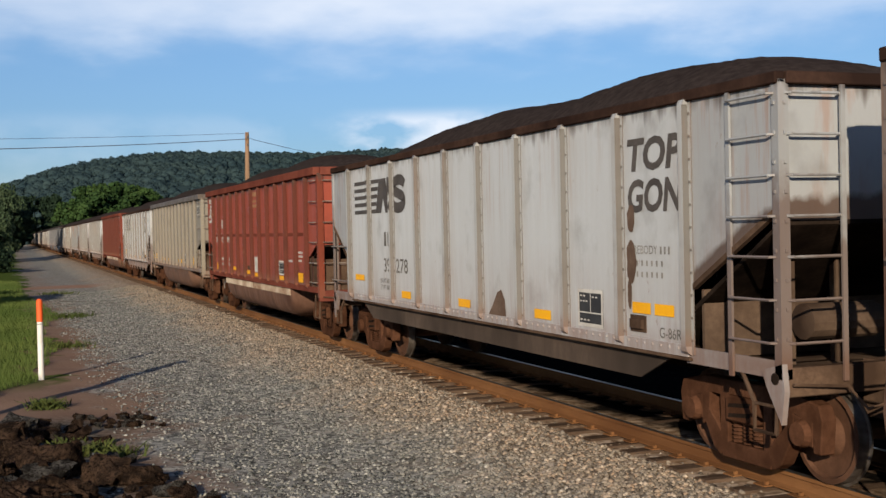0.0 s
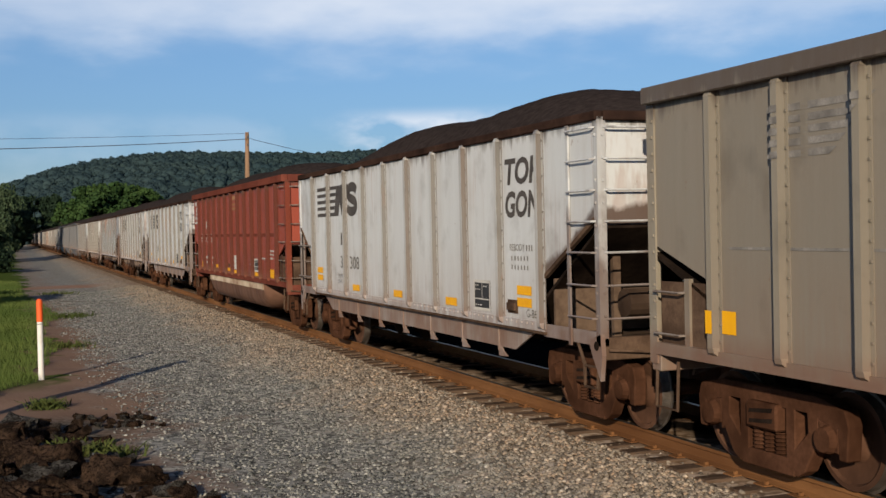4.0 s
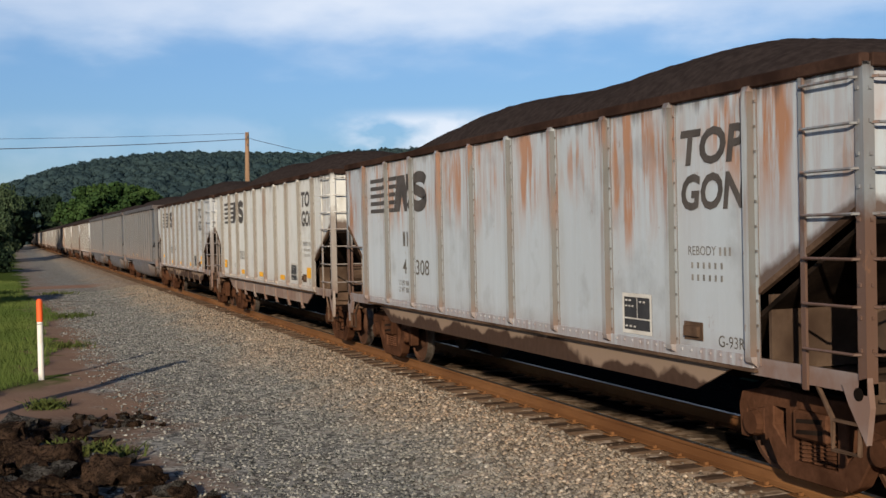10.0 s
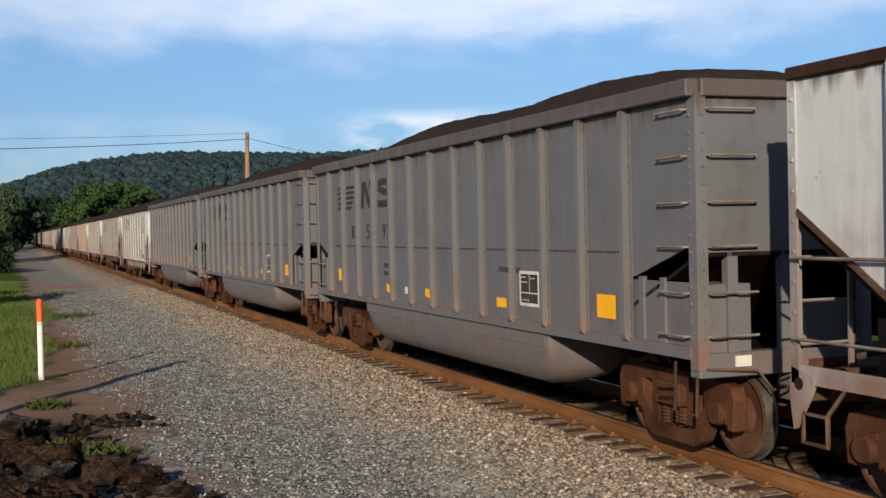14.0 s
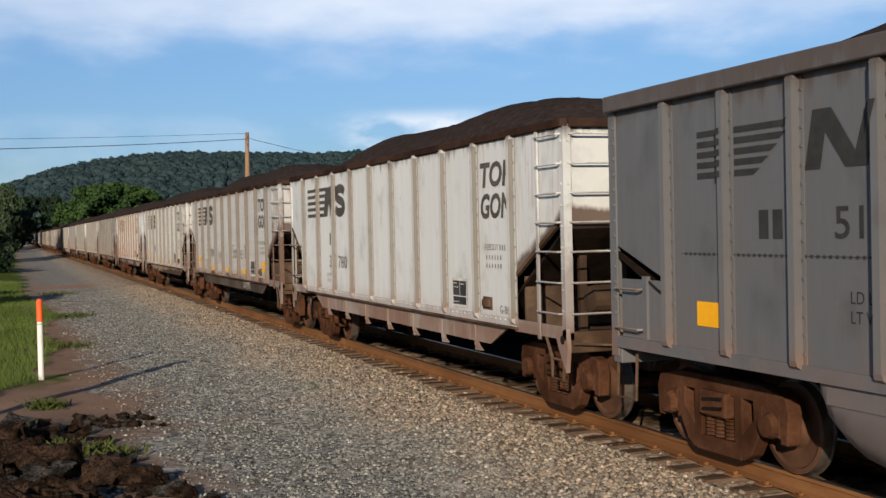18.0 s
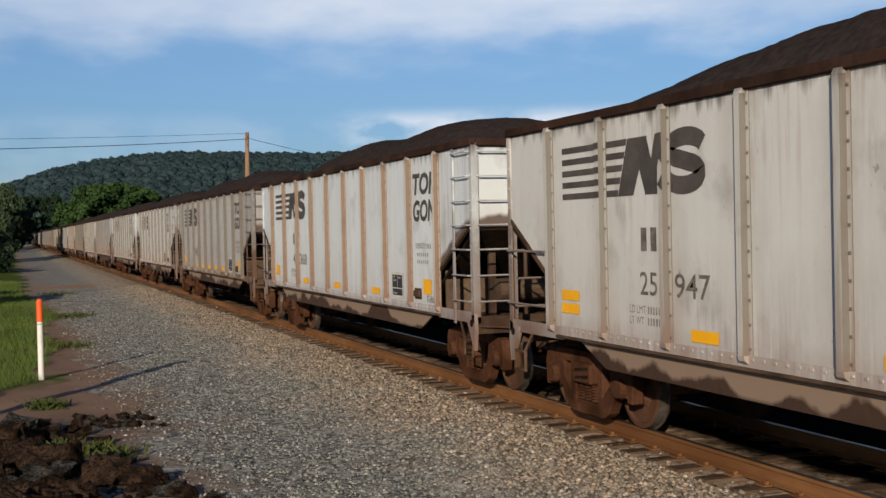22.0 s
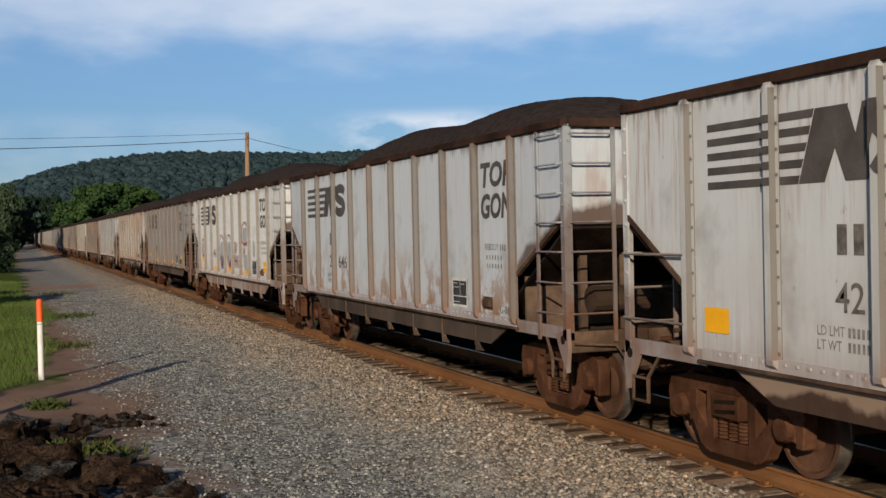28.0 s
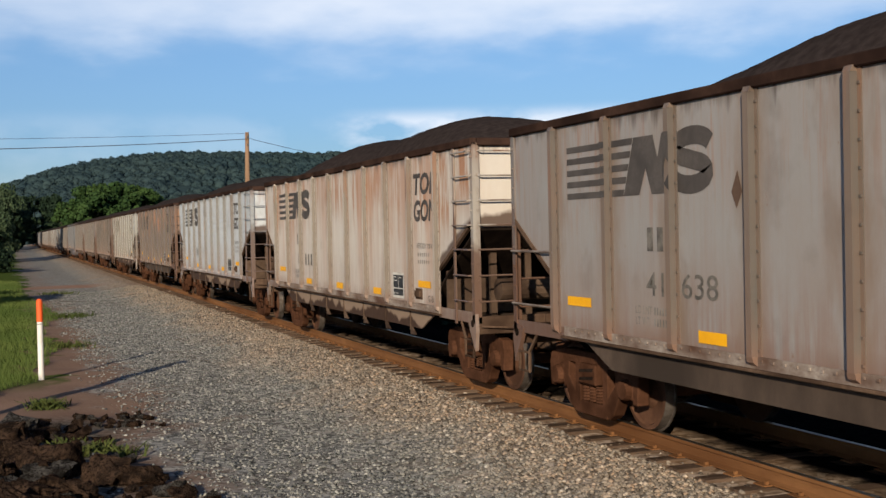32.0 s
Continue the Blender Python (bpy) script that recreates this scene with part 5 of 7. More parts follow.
def red_tub_marks(car, n):
    y, z, w, h = 14.87, 2.82, 0.90, 0.62

    def at(a, b):
        return (y - a * w, z + b * h)

    def arc(ra, rb):
        return [at(0.66 + ra * math.cos(t), 0.545 + rb * math.sin(t)) for t in [radians(-6 + 12 * k) for k in range(17)]]
    q = strokes(arc(0.29, 0.37) + [at(0.36, 0.36), at(0.04, 0.31)], 0.095)
    q += strokes(arc(0.12, 0.15) + [at(0.53, 0.40), at(0.64, 0.30), at(0.67, 0.10), at(0.04, 0.06)], 0.085)
    side_decal("emblem", q, M["white"], car, RED_RIBS, TUB_X, "white painted emblem")
    for b in bars(14.79, 3.47, 7, 0.075, 0.14, 0.042):
        side_decal("name_bar", [b], M["white"], car, RED_RIBS, TUB_X)
    side_decal("worn_notice", [rect(6.62, 7.30, 3.16, 3.24), rect(6.62, 7.30, 3.30, 3.36), rect(6.62, 7.30, 3.46, 3.58)], M["faded_buff"], car, RED_RIBS, TUB_X, "faded buff notice")
    side_decal("steel_plate", [rect(7.86, 8.19, 1.43, 1.53)], M["gear"], car, RED_RIBS, TUB_X)
    for b in bars(12.36, 2.62, 2, 0.14, 0.28, 0.05):
        side_decal("mark_bar", [b], M["white"], car, RED_RIBS, TUB_X)
    for text, y in zip(("50", "78", "84") if n == 1 else ("50", "75", "51"), (13.42, 12.44, 11.40)):
        flat_words("fleet_number", text, y, 2.18, 0.38, 0.27, M["white"], car, TUB_X, 0.014)
    side_decal("weight_stencil", bars(12.45, 1.62, 5, 0.06, 0.08, 0.03) + bars(12.45, 1.46, 5, 0.06, 0.08, 0.03) + bars(11.2, 1.62, 5, 0.06, 0.08, 0.03) + bars(11.2, 1.46, 5, 0.06, 0.08, 0.03), M["white"], car, RED_RIBS, TUB_X)
    side_decal("post_stencil", [rect(13.72, 13.79, 1.25 + 0.12 * i, 1.33 + 0.12 * i) for i in range(4)], M["white"], car, [], TUB_X)
    side_decal("data_stencil", bars(1.93, 1.95, 5, 0.06, 0.05, 0.03) + bars(1.93, 1.86, 5, 0.06, 0.05, 0.03) + bars(1.93, 1.76, 4, 0.06, 0.05, 0.03) + bars(2.95, 1.74, 5, 0.05, 0.05, 0.03), M["white"], car, RED_RIBS, TUB_X)
    reflectors(car, [(13.1, 1.30, 0.42, 0.22), (10.2, 1.36, 0.46, 0.10), (8.02, 1.30, 0.50, 0.10), (1.72, 1.28, 0.46, 0.22), (3.72, 1.27, 0.56, 0.10), (6.89, 1.26, 0.5, 0.10)], TUB_X, RED_RIBS)
    side_decal("white_card", [rect(6.62, 7.16, 1.38, 1.80)], M["white"], car, RED_RIBS, TUB_X)
    label_board(car, 3.44, 1.39, 0.60, 0.36, TUB_X)
    part("seam", boxes((TUB_X - 0.007, TUB_X, 1.42, TUB_LEN - 1.42, 2.36, 2.44)), M["seam_red"], car, "soot-dark welded seam")


M["faded_buff"] = plain("faded_buff_paint", (0.31, 0.165, 0.085), (0.23, 0.1, 0.058), 0.8, 0.0, 10.0, 0.0)
M["pale_gear"] = plain("pale_end_gear", (0.034, 0.021, 0.015), (0.115, 0.078, 0.056), 0.8, 0.0, 3.0, 0.3)
M["seam_red"] = plain("seam_soot", (0.10, 0.03, 0.022), (0.16, 0.05, 0.035), 0.85, 0.0, 4.0, 0.1)


def tan_tub_marks(car):
    fan_emblem(car, 12.95, 3.0, 3.3, 0.50, M["grey_ink"], "faded grey fan-striped emblem")
    reflectors(car, [(13.6, 1.4, 0.42, 0.22), (10.6, 1.36, 0.40, 0.12), (8.7, 1.36, 0.40, 0.12), (5.3, 1.36, 0.40, 0.12), (1.85, 1.34, 0.42, 0.26)], TUB_X, TUB_RIBS)
    label_board(car, 4.1, 1.36, 0.5, 0.34, TUB_X)
    label_board(car, 0.36, 3.14, 0.5, 0.34, TUB_X)
    part("seam", boxes((TUB_X - 0.006, TUB_X, 1.42, TUB_LEN - 1.42, 2.20, 2.225)), M["grey_ink"], car)


def graffiti(car):
    R = SHORT[0]
    for y, z, ry, rz, s in ((8.75, 1.93, 0.42, 0.52, 1), (7.45, 1.93, 0.46, 0.52, 2), (4.85, 2.43, 0.52, 0.36, 3), (12.6, 1.98, 0.30, 0.34, 4)):
        for k, (dy, dz, q) in enumerate(((0.08, -0.02, 0.58), (-0.14, 0.04, 0.46), (0.02, -0.30, 0.36))):
            p = side_decal("sprayed_patch", [disc_shape(y + dy * ry / 0.4, z + dz * rz / 0.5, ry * q, rz * q, 18, 0.12, 10 * s + k)], M["grey_spray"], car, R, GON_X)
            p.location.x = -0.0012 * k
        side_decal("sprayed_outline", ring_shapes(y, z, ry, rz, 0.065, 44, 0.07, s), M["red_ink"], car, R, GON_X).location.x = -0.005
    side_decal("sprayed_outline", ring_shapes(5.05, 2.02, 0.17, 0.16, 0.055, 24), M["red_ink"], car, R, GON_X)
    for y in (8.62, 7.30):
        side_decal("sprayed_outline", strokes([(y + 0.30, 1.72), (y + 0.12, 1.48), (y - 0.05, 1.62), (y - 0.22, 1.74)], 0.07), M["red_ink"], car, R, GON_X).location.x = -0.008
    side_decal("sprayed_outline", strokes([(4.46, 2.15), (4.44, 1.85), (4.36, 1.50), (4.26, 1.36)], 0.035), M["blue_spray"], car, R, GON_X).location.x = -0.008
    side_decal("sprayed_patch", [rect(8.47, 9.03, 1.34, 1.74)], M["blue_spray"], car, R, GON_X).location.x = -0.004
    for k, (y, z, ry, rz) in enumerate(((4.95, 1.62, 0.22, 0.24), (4.66, 1.56, 0.26, 0.28), (4.45, 1.72, 0.12, 0.14), (5.12, 1.88, 0.10, 0.16), (3.60, 2.02, 0.16, 0.24))):
        p = side_decal("sprayed_patch", [disc_shape(y, z, ry, rz, 16, 0.2, 60 + k)], M["grey_spray"], car, R, GON_X)
        p.location.x = -0.0009 * k
    flat_words("sprayed_word", "SAY", 6.60, 1.84, 0.48, 0.36, M["red_ink"], car, GON_X, 0.012, 0.15)
    flat_words("sprayed_word", "WHAT!", 6.62, 1.42, 0.86, 0.40, M["red_ink"], car, GON_X, 0.012, 0.15)


def smiley(car):
    pts = [(9.12 - 0.30 * math.cos(a), 2.0 - 0.17 * math.sin(a)) for a in [math.pi * k / 10 for k in range(11)]]
    side_decal("chalk_face", strokes(pts, 0.045) + [disc_shape(8.99, 2.24, 0.03, 0.04, 8), disc_shape(9.25, 2.24, 0.03, 0.04, 8)], M["ink_thin"], car, SHORT[0], GON_X)


def chalk(car):
    flat_words("chalk_scrawl", "DIMM", 9.35, 1.50, 0.85, 0.40, M["chalk"], car, GON_X, -0.004, 0.1)
    flat_words("chalk_scrawl", "DIMM", 5.25, 0.86, 0.98, 0.23, M["chalk"], car, -1.508)
    for text, y, w, h in (("Smo", 6.62, 0.94, 0.42), ("e", 5.38, 0.30, 0.26), ("U", 4.72, 0.34, 0.42)):
        flat_words("scrawled_word", text, y, 1.70, w, h, M["ink_thin"], car, GON_X, -0.012)


def smear(car, shapes, ribs):
    o = side_decal("soot_smear", shapes, M["soot"], car, ribs, GON_X)
    o.location.x = -0.002


M["sill_band"] = plain("sill_band_rust", (0.085, 0.047, 0.033), (0.29, 0.25, 0.22), 0.8, 0.0, 4.0, 0.2, 0.01, (1, 1, 2))
M["soot"] = plain("soot_smear", (0.07, 0.045, 0.035), (0.13, 0.09, 0.07), 0.9, 0.0, 6.0, 0.1)

# kind, paint base, rust from top, rust from sill, dirt film, words for the label
LIGHT, WHITE, BLUE, CREAM = (0.56, 0.57, 0.575), (0.68, 0.685, 0.68), (0.51, 0.56, 0.60), (0.64, 0.61, 0.54)
BROWN, UMBER, GREY, RED, TAN = (0.38, 0.345, 0.315), (0.24, 0.195, 0.165), (0.090, 0.097, 0.110), (0.285, 0.057, 0.034), (0.195, 0.176, 0.145)
CARS = [
    ("gon", UMBER, 0.2, 0.2, 0.3, "soot-dark"),
    ("gon", LIGHT, 0.1, 0.35, 0.08, "light grey"),
    ("red", RED, 0.0, 0.2, 0.24, "faded red"),
    ("tan", TAN, 0.0, 0.2, 0.15, "tan"),
    ("gon", WHITE, 0.15, 0.3, 0.10, "off-white"),
    ("red", RED, 0.0, 0.2, 0.28, "faded red"),
    ("gon", WHITE, 0.1, 0.2, 0.10, "off-white"),
    ("gon", WHITE, 0.35, 0.25, 0.10, "off-white"),
    ("gon", BLUE, 1.0, 0.1, 0.05, "rust-streaked pale blue-grey"),
    ("gon", (0.72, 0.705, 0.66), 0.15, 0.2, 0.06, "pale cream-grey"),
    ("gon", LIGHT, 0.1, 0.2, 0.06, "light grey"),
    ("grey", GREY, 0.0, 0.0, 0.08, "dark grey"),
    ("grey", GREY, 0.0, 0.0, 0.08, "dark grey"),
    ("grey", GREY, 0.0, 0.0, 0.06, "dark grey"),
    ("gon", WHITE, 0.05, 0.1, 0.04, "clean white"),
    ("gon", (0.55, 0.55, 0.54), 0.25, 0.3, 0.16, "brown-ribbed grey"),
    ("gon", (0.70, 0.685, 0.65), 0.15, 0.4, 0.11, "off-white rusty"),
    ("gon", (0.70, 0.73, 0.745), 0.1, 0.3, 0.05, "pale grey rusty-ribbed"),
    ("gon", (0.43, 0.415, 0.395), 0.15, 0.2, 0.20, "dull grey"),
    ("gon", (0.66, 0.65, 0.63), 0.2, 0.3, 0.10, "off-white"),
    ("gon", (0.63, 0.635, 0.625), 0.22, 0.3, 0.09, "pale grey rusty"),
    ("gon", (0.54, 0.57, 0.60), 0.1, 1.0, 0.08, "grey rust-scabbed"),
    ("gon", (0.74, 0.72, 0.69), 0.15, 0.3, 0.06, "off-white graffiti-sprayed"),
    ("gon", (0.34, 0.325, 0.31), 0.3, 0.5, 0.24, "brown-grimed"),
    ("gon", (0.70, 0.63, 0.55), 1.0, 0.4, 0.14, "cream rust-streaked"),
    ("gon", (0.60, 0.625, 0.64), 0.25, 0.4, 0.12, "pale grey"),
    ("gon", UMBER, 0.9, 0.4, 0.45, "brown-grimed"),
    ("gon", CREAM, 0.1, 0.1, 0.05, "cream"),
    ("gon", UMBER, 0.3, 0.4, 0.45, "dark brown-grimed"),
    ("gon", BROWN, 0.3, 0.3, 0.35, "brown-grimed"),
    ("gon", BROWN, 0.3, 0.3, 0.25, "brown-grimed"),
    ("grey", GREY, 0.0, 0.1, 0.15, "dark grey"),
    ("gon", BROWN, 0.2, 0.2, 0.15, "brown-grimed"),
    ("gon", WHITE, 0.1, 0.1, 0.10, "off-white"),
    ("gon", LIGHT, 0.2, 0.2, 0.15, "light grey"),
    ("gon", WHITE, 0.2, 0.2, 0.15, "off-white"),
    ("gon", BROWN, 0.2, 0.2, 0.25, "brown-grimed"),
    ("gon", LIGHT, 0.2, 0.2, 0.15, "light grey"),
    ("gon", LIGHT, 0.2, 0.2, 0.15, "light grey"),
    ("gon", BROWN, 0.2, 0.2, 0.2, "brown-grimed"),
    ("gon", LIGHT, 0.2, 0.2, 0.15, "light grey"),
    ("grey", GREY, 0.0, 0.1, 0.15, "dark grey"),
    ("gon", LIGHT, 0.2, 0.2, 0.15, "light grey"),
]
FIRST = -1         # number of the first car in the list
# slack: how far each car stands from an even spacing
SLACK = [0.36, 0.04, 0.05, 0.48, 0.37, 0.20, 0.40, -0.13, -0.42, -0.43, -0.87, -1.02, -1.05, -1.07, -1.13, -1.39, -1.22, -1.14, -0.87, -0.90, -0.75, -0.53, -1.01, -1.22, -1.05, -0.60]
LONG_CARS = {0, 7, 14, 15, 16, 17, 19, 22}

GON = build_gon(*SHORT)
LONG_GON = build_gon(*LONG)
TUB = build_tub(TUB_RIBS)
RED_TUB = build_tub(RED_RIBS)
COALS = {}


def coal_for(n, kind):
    gon = kind == "gon"
    length, rim = (TUB_LEN, 3.80) if not gon else ((LONG if n in LONG_CARS else SHORT)[1], 3.72)
    low, lean = n > 23, {0: 0.7, 3: 1.6, 7: 0.9, 9: 1.4, 14: 1.4, 13: 0.6, 16: 2.0, 20: 1.9, 19: 2.2, 22: 3.4}.get(n, 0.5 if n > 7 and n != 23 else 0.0)
    key = (kind, length, n % 4, low, lean, n == 0)
    if key not in COALS:
        COALS[key] = coal_mesh(length, 1.52, rim, 3 + 5 * (n % 4), (0.96, 1.0, 0.97, 0.98)[n % 4] * {"gon": 1.0, "red": 0.86, "grey": 0.90, "tan": 0.95}[kind] * (0.78 if low else 0.93 if n == 0 else 1.0), lean)
    return COALS[key]


FINE = {"frame_slot", "brake_beam", "spring", "bearing_cap", "air_hose", "uncoupling_lever", "sill_stirrup", "end_strut", "card_holder", "brake_reservoir", "grab_iron", "stiffener", "end_bracket", "end_locker"}


def trimmed(ob):
    """A lighter copy for the cars that stay far off: fine fittings left off."""
    c = copy_thing(ob, pose(0, 0, 0))
    bpy.data.batch_remove([o for o in c.children_recursive if o.name.split(".")[0] in FINE or (o.name.split(".")[0] in ("rib", "side_panel") and o.location.x > 0)])
    return c


FAR_GON, FAR_TUB = trimmed(GON), trimmed(TUB)
TRAIN = []


def make_train():
    for i, (kind, base, top, low, grime, words_) in enumerate(CARS):
        n = i + FIRST
        gon = kind == "gon"
        if gon:
            base = tuple((0.8 if n > 26 else 1.0) * k * c for k, c in zip((0.75, 0.78, 0.82), base))
        far = n > 26
        film = 0.06 if grime > 0.2 else 0.12 if n > 21 else 0.18
        src = (FAR_GON if far else LONG_GON if n in LONG_CARS else GON) if gon else RED_TUB if kind == "red" else (FAR_TUB if far else TUB)
        car = copy_thing(src, pose(XC, START + PITCH * n + (SLACK[i] if i < len(SLACK) else -0.7), 0))
        car.name = "coal_gondola"
        tagged(car, words_ + (" ribbed steel gondola heaped with coal" if gon else " round-bellied gondola heaped with coal"))
        mat = paint("car_paint", base, top, low, grime, (0.075, 0.035, 0.028), gloss=0.25) if kind == "red" else paint("car_paint", base, top, low, grime, sill=0.2 if kind == "grey" else 0.9, dusty=film if gon else 0.0, scab=(0.19, 0.092, 0.038) if low == 1.0 else (0.17, 0.065, 0.033))
        belly_mat = paint("belly_paint", (0.046, 0.019, 0.013) if kind == "red" else (0.072, 0.051, 0.040), 0, 0, 0.35, (0.038, 0.022, 0.016), rough=0.75, gloss=0.15) if kind in ("red", "tan") else mat
        if kind in ("grey", "tan"):
            rib_mat = paint("rib_paint", tuple(min(1, k * c) for k, c in zip((1.16, 1.14, 1.10), base)), 0, 0.1, 0.06)
        elif kind == "red":
            rib_mat = paint("rib_paint", (0.175, 0.040, 0.024), 0, 0.2, 0.25, (0.075, 0.030, 0.021), gloss=0.08)
        else:
            rib_mat = paint("rib_paint", tuple(k * c for k, c in zip((0.90, 0.88, 0.85), base)), 0.7 * top, low, min(0.5, grime + 0.06), (0.19, 0.145, 0.115), each=min(0.9, 0.10 + 2.4 * grime))
        # rib sides: grimy, and toned down for the stronger sun they catch
        rib_side = paint("rib_side_toned_down", tuple(0.80 * c for c in base), 0, 0.1, 0.1) if kind in ("grey", "tan") else paint("rib_side_toned_down", tuple(k * c for k, c in zip((0.29, 0.275, 0.255), base)), 0.5 * top, 0.6 * low, 0.22, (0.13, 0.10, 0.08), each=0.5)
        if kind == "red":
            rib_side = paint("rib_side_toned_down", (0.095, 0.026, 0.018), 0, 0.1, 0.2, (0.06, 0.03, 0.02), gloss=0.08)
        if n in (14, 20, 22):
            rib_mat = paint("grimed_rib_paint", {14: (0.21, 0.15, 0.115), 20: (0.18, 0.14, 0.115), 22: (0.135, 0.105, 0.085)}[n], 0.4, 0.4, 0.3, (0.20, 0.13, 0.09))
        if n == 16:
            rib_mat = paint("rusty_rib_paint", (0.53, 0.505, 0.475), 0.1, 0.5, 0.12, (0.20, 0.13, 0.09), each=0.75)
            rib_side = paint("rusty_rib_edge", (0.18, 0.125, 0.09), 0.1, 0.3, 0.25, (0.14, 0.07, 0.04))
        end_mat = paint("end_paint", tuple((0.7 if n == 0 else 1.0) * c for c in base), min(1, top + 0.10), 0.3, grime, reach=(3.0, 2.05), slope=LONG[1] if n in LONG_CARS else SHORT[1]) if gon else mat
        panel_mat = paint("panel_paint", base, top, low, grime, dusty=film, sill=0.4 if grime < 0.13 else 0.9, scab=(0.19, 0.092, 0.038) if low == 1.0 else (0.17, 0.065, 0.033), seams=0.9 if n == 22 else min(0.75, 0.08 + 1.6 * grime), bands=0.75 if n == 23 else 0.0) if gon else mat
        strip_mat = paint("sill_strip_paint", base, 0, 0.5, min(0.3, 2 * grime), sill=0.30) if gon and grime < 0.13 else M["sill_band"]
        pale_mat = paint("pale_belly_plate", tuple(k * c for k, c in zip((0.62, 0.58, 0.54), base)), 0, 0.4, 0.35) if n in (3, 5, 8, 13, 21) else mat
        pad_mat = paint("pad_paint", tuple(0.85 * c for c in base), 0, 0.3, 0.2, foot=min(0.9, 3.0 * grime)) if gon else mat
        rung_mat = paint("ladder_paint", tuple((0.45 if n == 7 else 0.62 if n == 0 else 0.58 if n > 16 and n != 19 else 0.92) * c for c in base), 0.5 * top, low, grime, foot=0.9 if n == 7 else min(0.95, 0.42 + 3.2 * grime), each=0.7 if n in (7, 23) else 0.3) if gon else rib_mat
        for o in car.children_recursive:
            if o.type == "MESH" and o.material_slots and o.data.materials[0] is None:
                o.material_slots[0].link = "OBJECT"
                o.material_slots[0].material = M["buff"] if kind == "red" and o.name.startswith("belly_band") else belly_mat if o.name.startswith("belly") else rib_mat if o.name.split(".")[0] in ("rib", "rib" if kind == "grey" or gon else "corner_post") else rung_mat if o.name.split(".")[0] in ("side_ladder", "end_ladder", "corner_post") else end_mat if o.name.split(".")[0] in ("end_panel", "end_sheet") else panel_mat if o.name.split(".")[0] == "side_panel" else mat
            kind_of = o.name.split(".")[0]
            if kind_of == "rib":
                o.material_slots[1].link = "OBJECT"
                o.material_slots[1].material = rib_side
            elif gon and kind_of in ("end_strut", "brake_valve", "brake_reservoir", "bolster_web") and o.material_slots:
                o.material_slots[0].link = "OBJECT"
                o.material_slots[0].material = M["pale_gear"]
            elif gon and kind_of == "belly_plate" and n in (0, 14, 20, 22, 25):
                o.material_slots[0].link = "OBJECT"
                o.material_slots[0].material = M["brown_belly"]
            elif gon and kind_of in ("belly_plate", "stiffener") and n in (3, 5, 8, 13, 21):
                o.material_slots[0].link = "OBJECT"
                o.material_slots[0].material = pale_mat
            elif gon and kind_of == "side_sill":
                o.material_slots[0].link = "OBJECT"
                o.material_slots[0].material = strip_mat
            elif gon and kind_of in ("jacking_pad", "sill_step"):
                o.material_slots[0].link = "OBJECT"
                o.material_slots[0].material = pad_mat
            elif kind == "grey" and kind_of in ("side_step_plate", "end_locker", "brake_valve"):
                o.material_slots[0].link = "OBJECT"
                o.material_slots[0].material = mat
            elif kind == "red" and kind_of in ("end_bracket", "end_strut"):
                o.material_slots[0].link = "OBJECT"
                o.material_slots[0].material = belly_mat
            elif kind == "red" and kind_of in ("top_chord", "end_chord", "side_sill", "end_sill"):
                o.material_slots[0].link = "OBJECT"
                o.material_slots[0].material = M["seam_red"]
        part("coal_load", coal_for(n, kind), M["coal"], car, "heaped black coal")
        if gon:
            gon_marks(car, (LONG if n in LONG_CARS else SHORT)[0], n)
        elif kind == "grey":
            grey_tub_marks(car, n)
        elif kind == "red":
            red_tub_marks(car, n)
        else:
            tan_tub_marks(car)
        if n == 21:
            graffiti(car)
        if n == 9:
            smiley(car)
        if n == 14:
            chalk(car)
        if n == 0:
            smear(car, [[(6.76, 1.14), (6.20, 1.14), (6.18, 1.60), (6.32, 1.56), (6.50, 1.36)], [(6.20, 1.14), (6.02, 1.14), (6.06, 1.46), (6.18, 1.60)]], LONG[0])
            smear(car, [disc_shape(2.60, 2.52, 0.09, 0.15, 16, 0.2, 71), disc_shape(2.61, 2.05, 0.10, 0.24, 18, 0.2, 72), disc_shape(2.65, 1.70, 0.05, 0.17, 14, 0.2, 73)], LONG[0])
        if n == 22:
            smear(car, [[(9.92, 2.74), (9.84, 2.58), (9.75, 2.74), (9.82, 2.94)]], LONG[0])
        TRAIN.append((n, car))


make_train()
bpy.data.batch_remove([c for o in (GON, LONG_GON, TUB, RED_TUB, FAR_GON, FAR_TUB) for c in [*o.children_recursive, o]])


# ---- ground ----
def quad_mesh(name, co, mat, faces=None):
    """A mesh from an array of quads (n, 4, 3)."""
    n = len(co)
    me = bpy.data.meshes.new(name)
    me.vertices.add(n * 4)
    me.vertices.foreach_set("co", np.ascontiguousarray(co, np.float32).ravel())
    me.loops.add(n * 4)
    me.loops.foreach_set("vertex_index", np.arange(n * 4, dtype=np.int32))
    me.polygons.add(n)
    me.polygons.foreach_set("loop_start", np.arange(0, n * 4, 4, dtype=np.int32))
    me.update(calc_edges=True)
    me.materials.append(mat)
    return me


def tri_mesh(name, co, idx, mat):
    me = bpy.data.meshes.new(name)
    me.vertices.add(len(co))
    me.vertices.foreach_set("co", np.ascontiguousarray(co, np.float32).ravel())
    me.loops.add(len(idx) * 3)
    me.loops.foreach_set("vertex_index", np.ascontiguousarray(idx, np.int32).ravel())
    me.polygons.add(len(idx))
    me.polygons.foreach_set("loop_start", np.arange(0, len(idx) * 3, 3, dtype=np.int32))
    me.update(calc_edges=True)
    me.materials.append(mat)
    return me


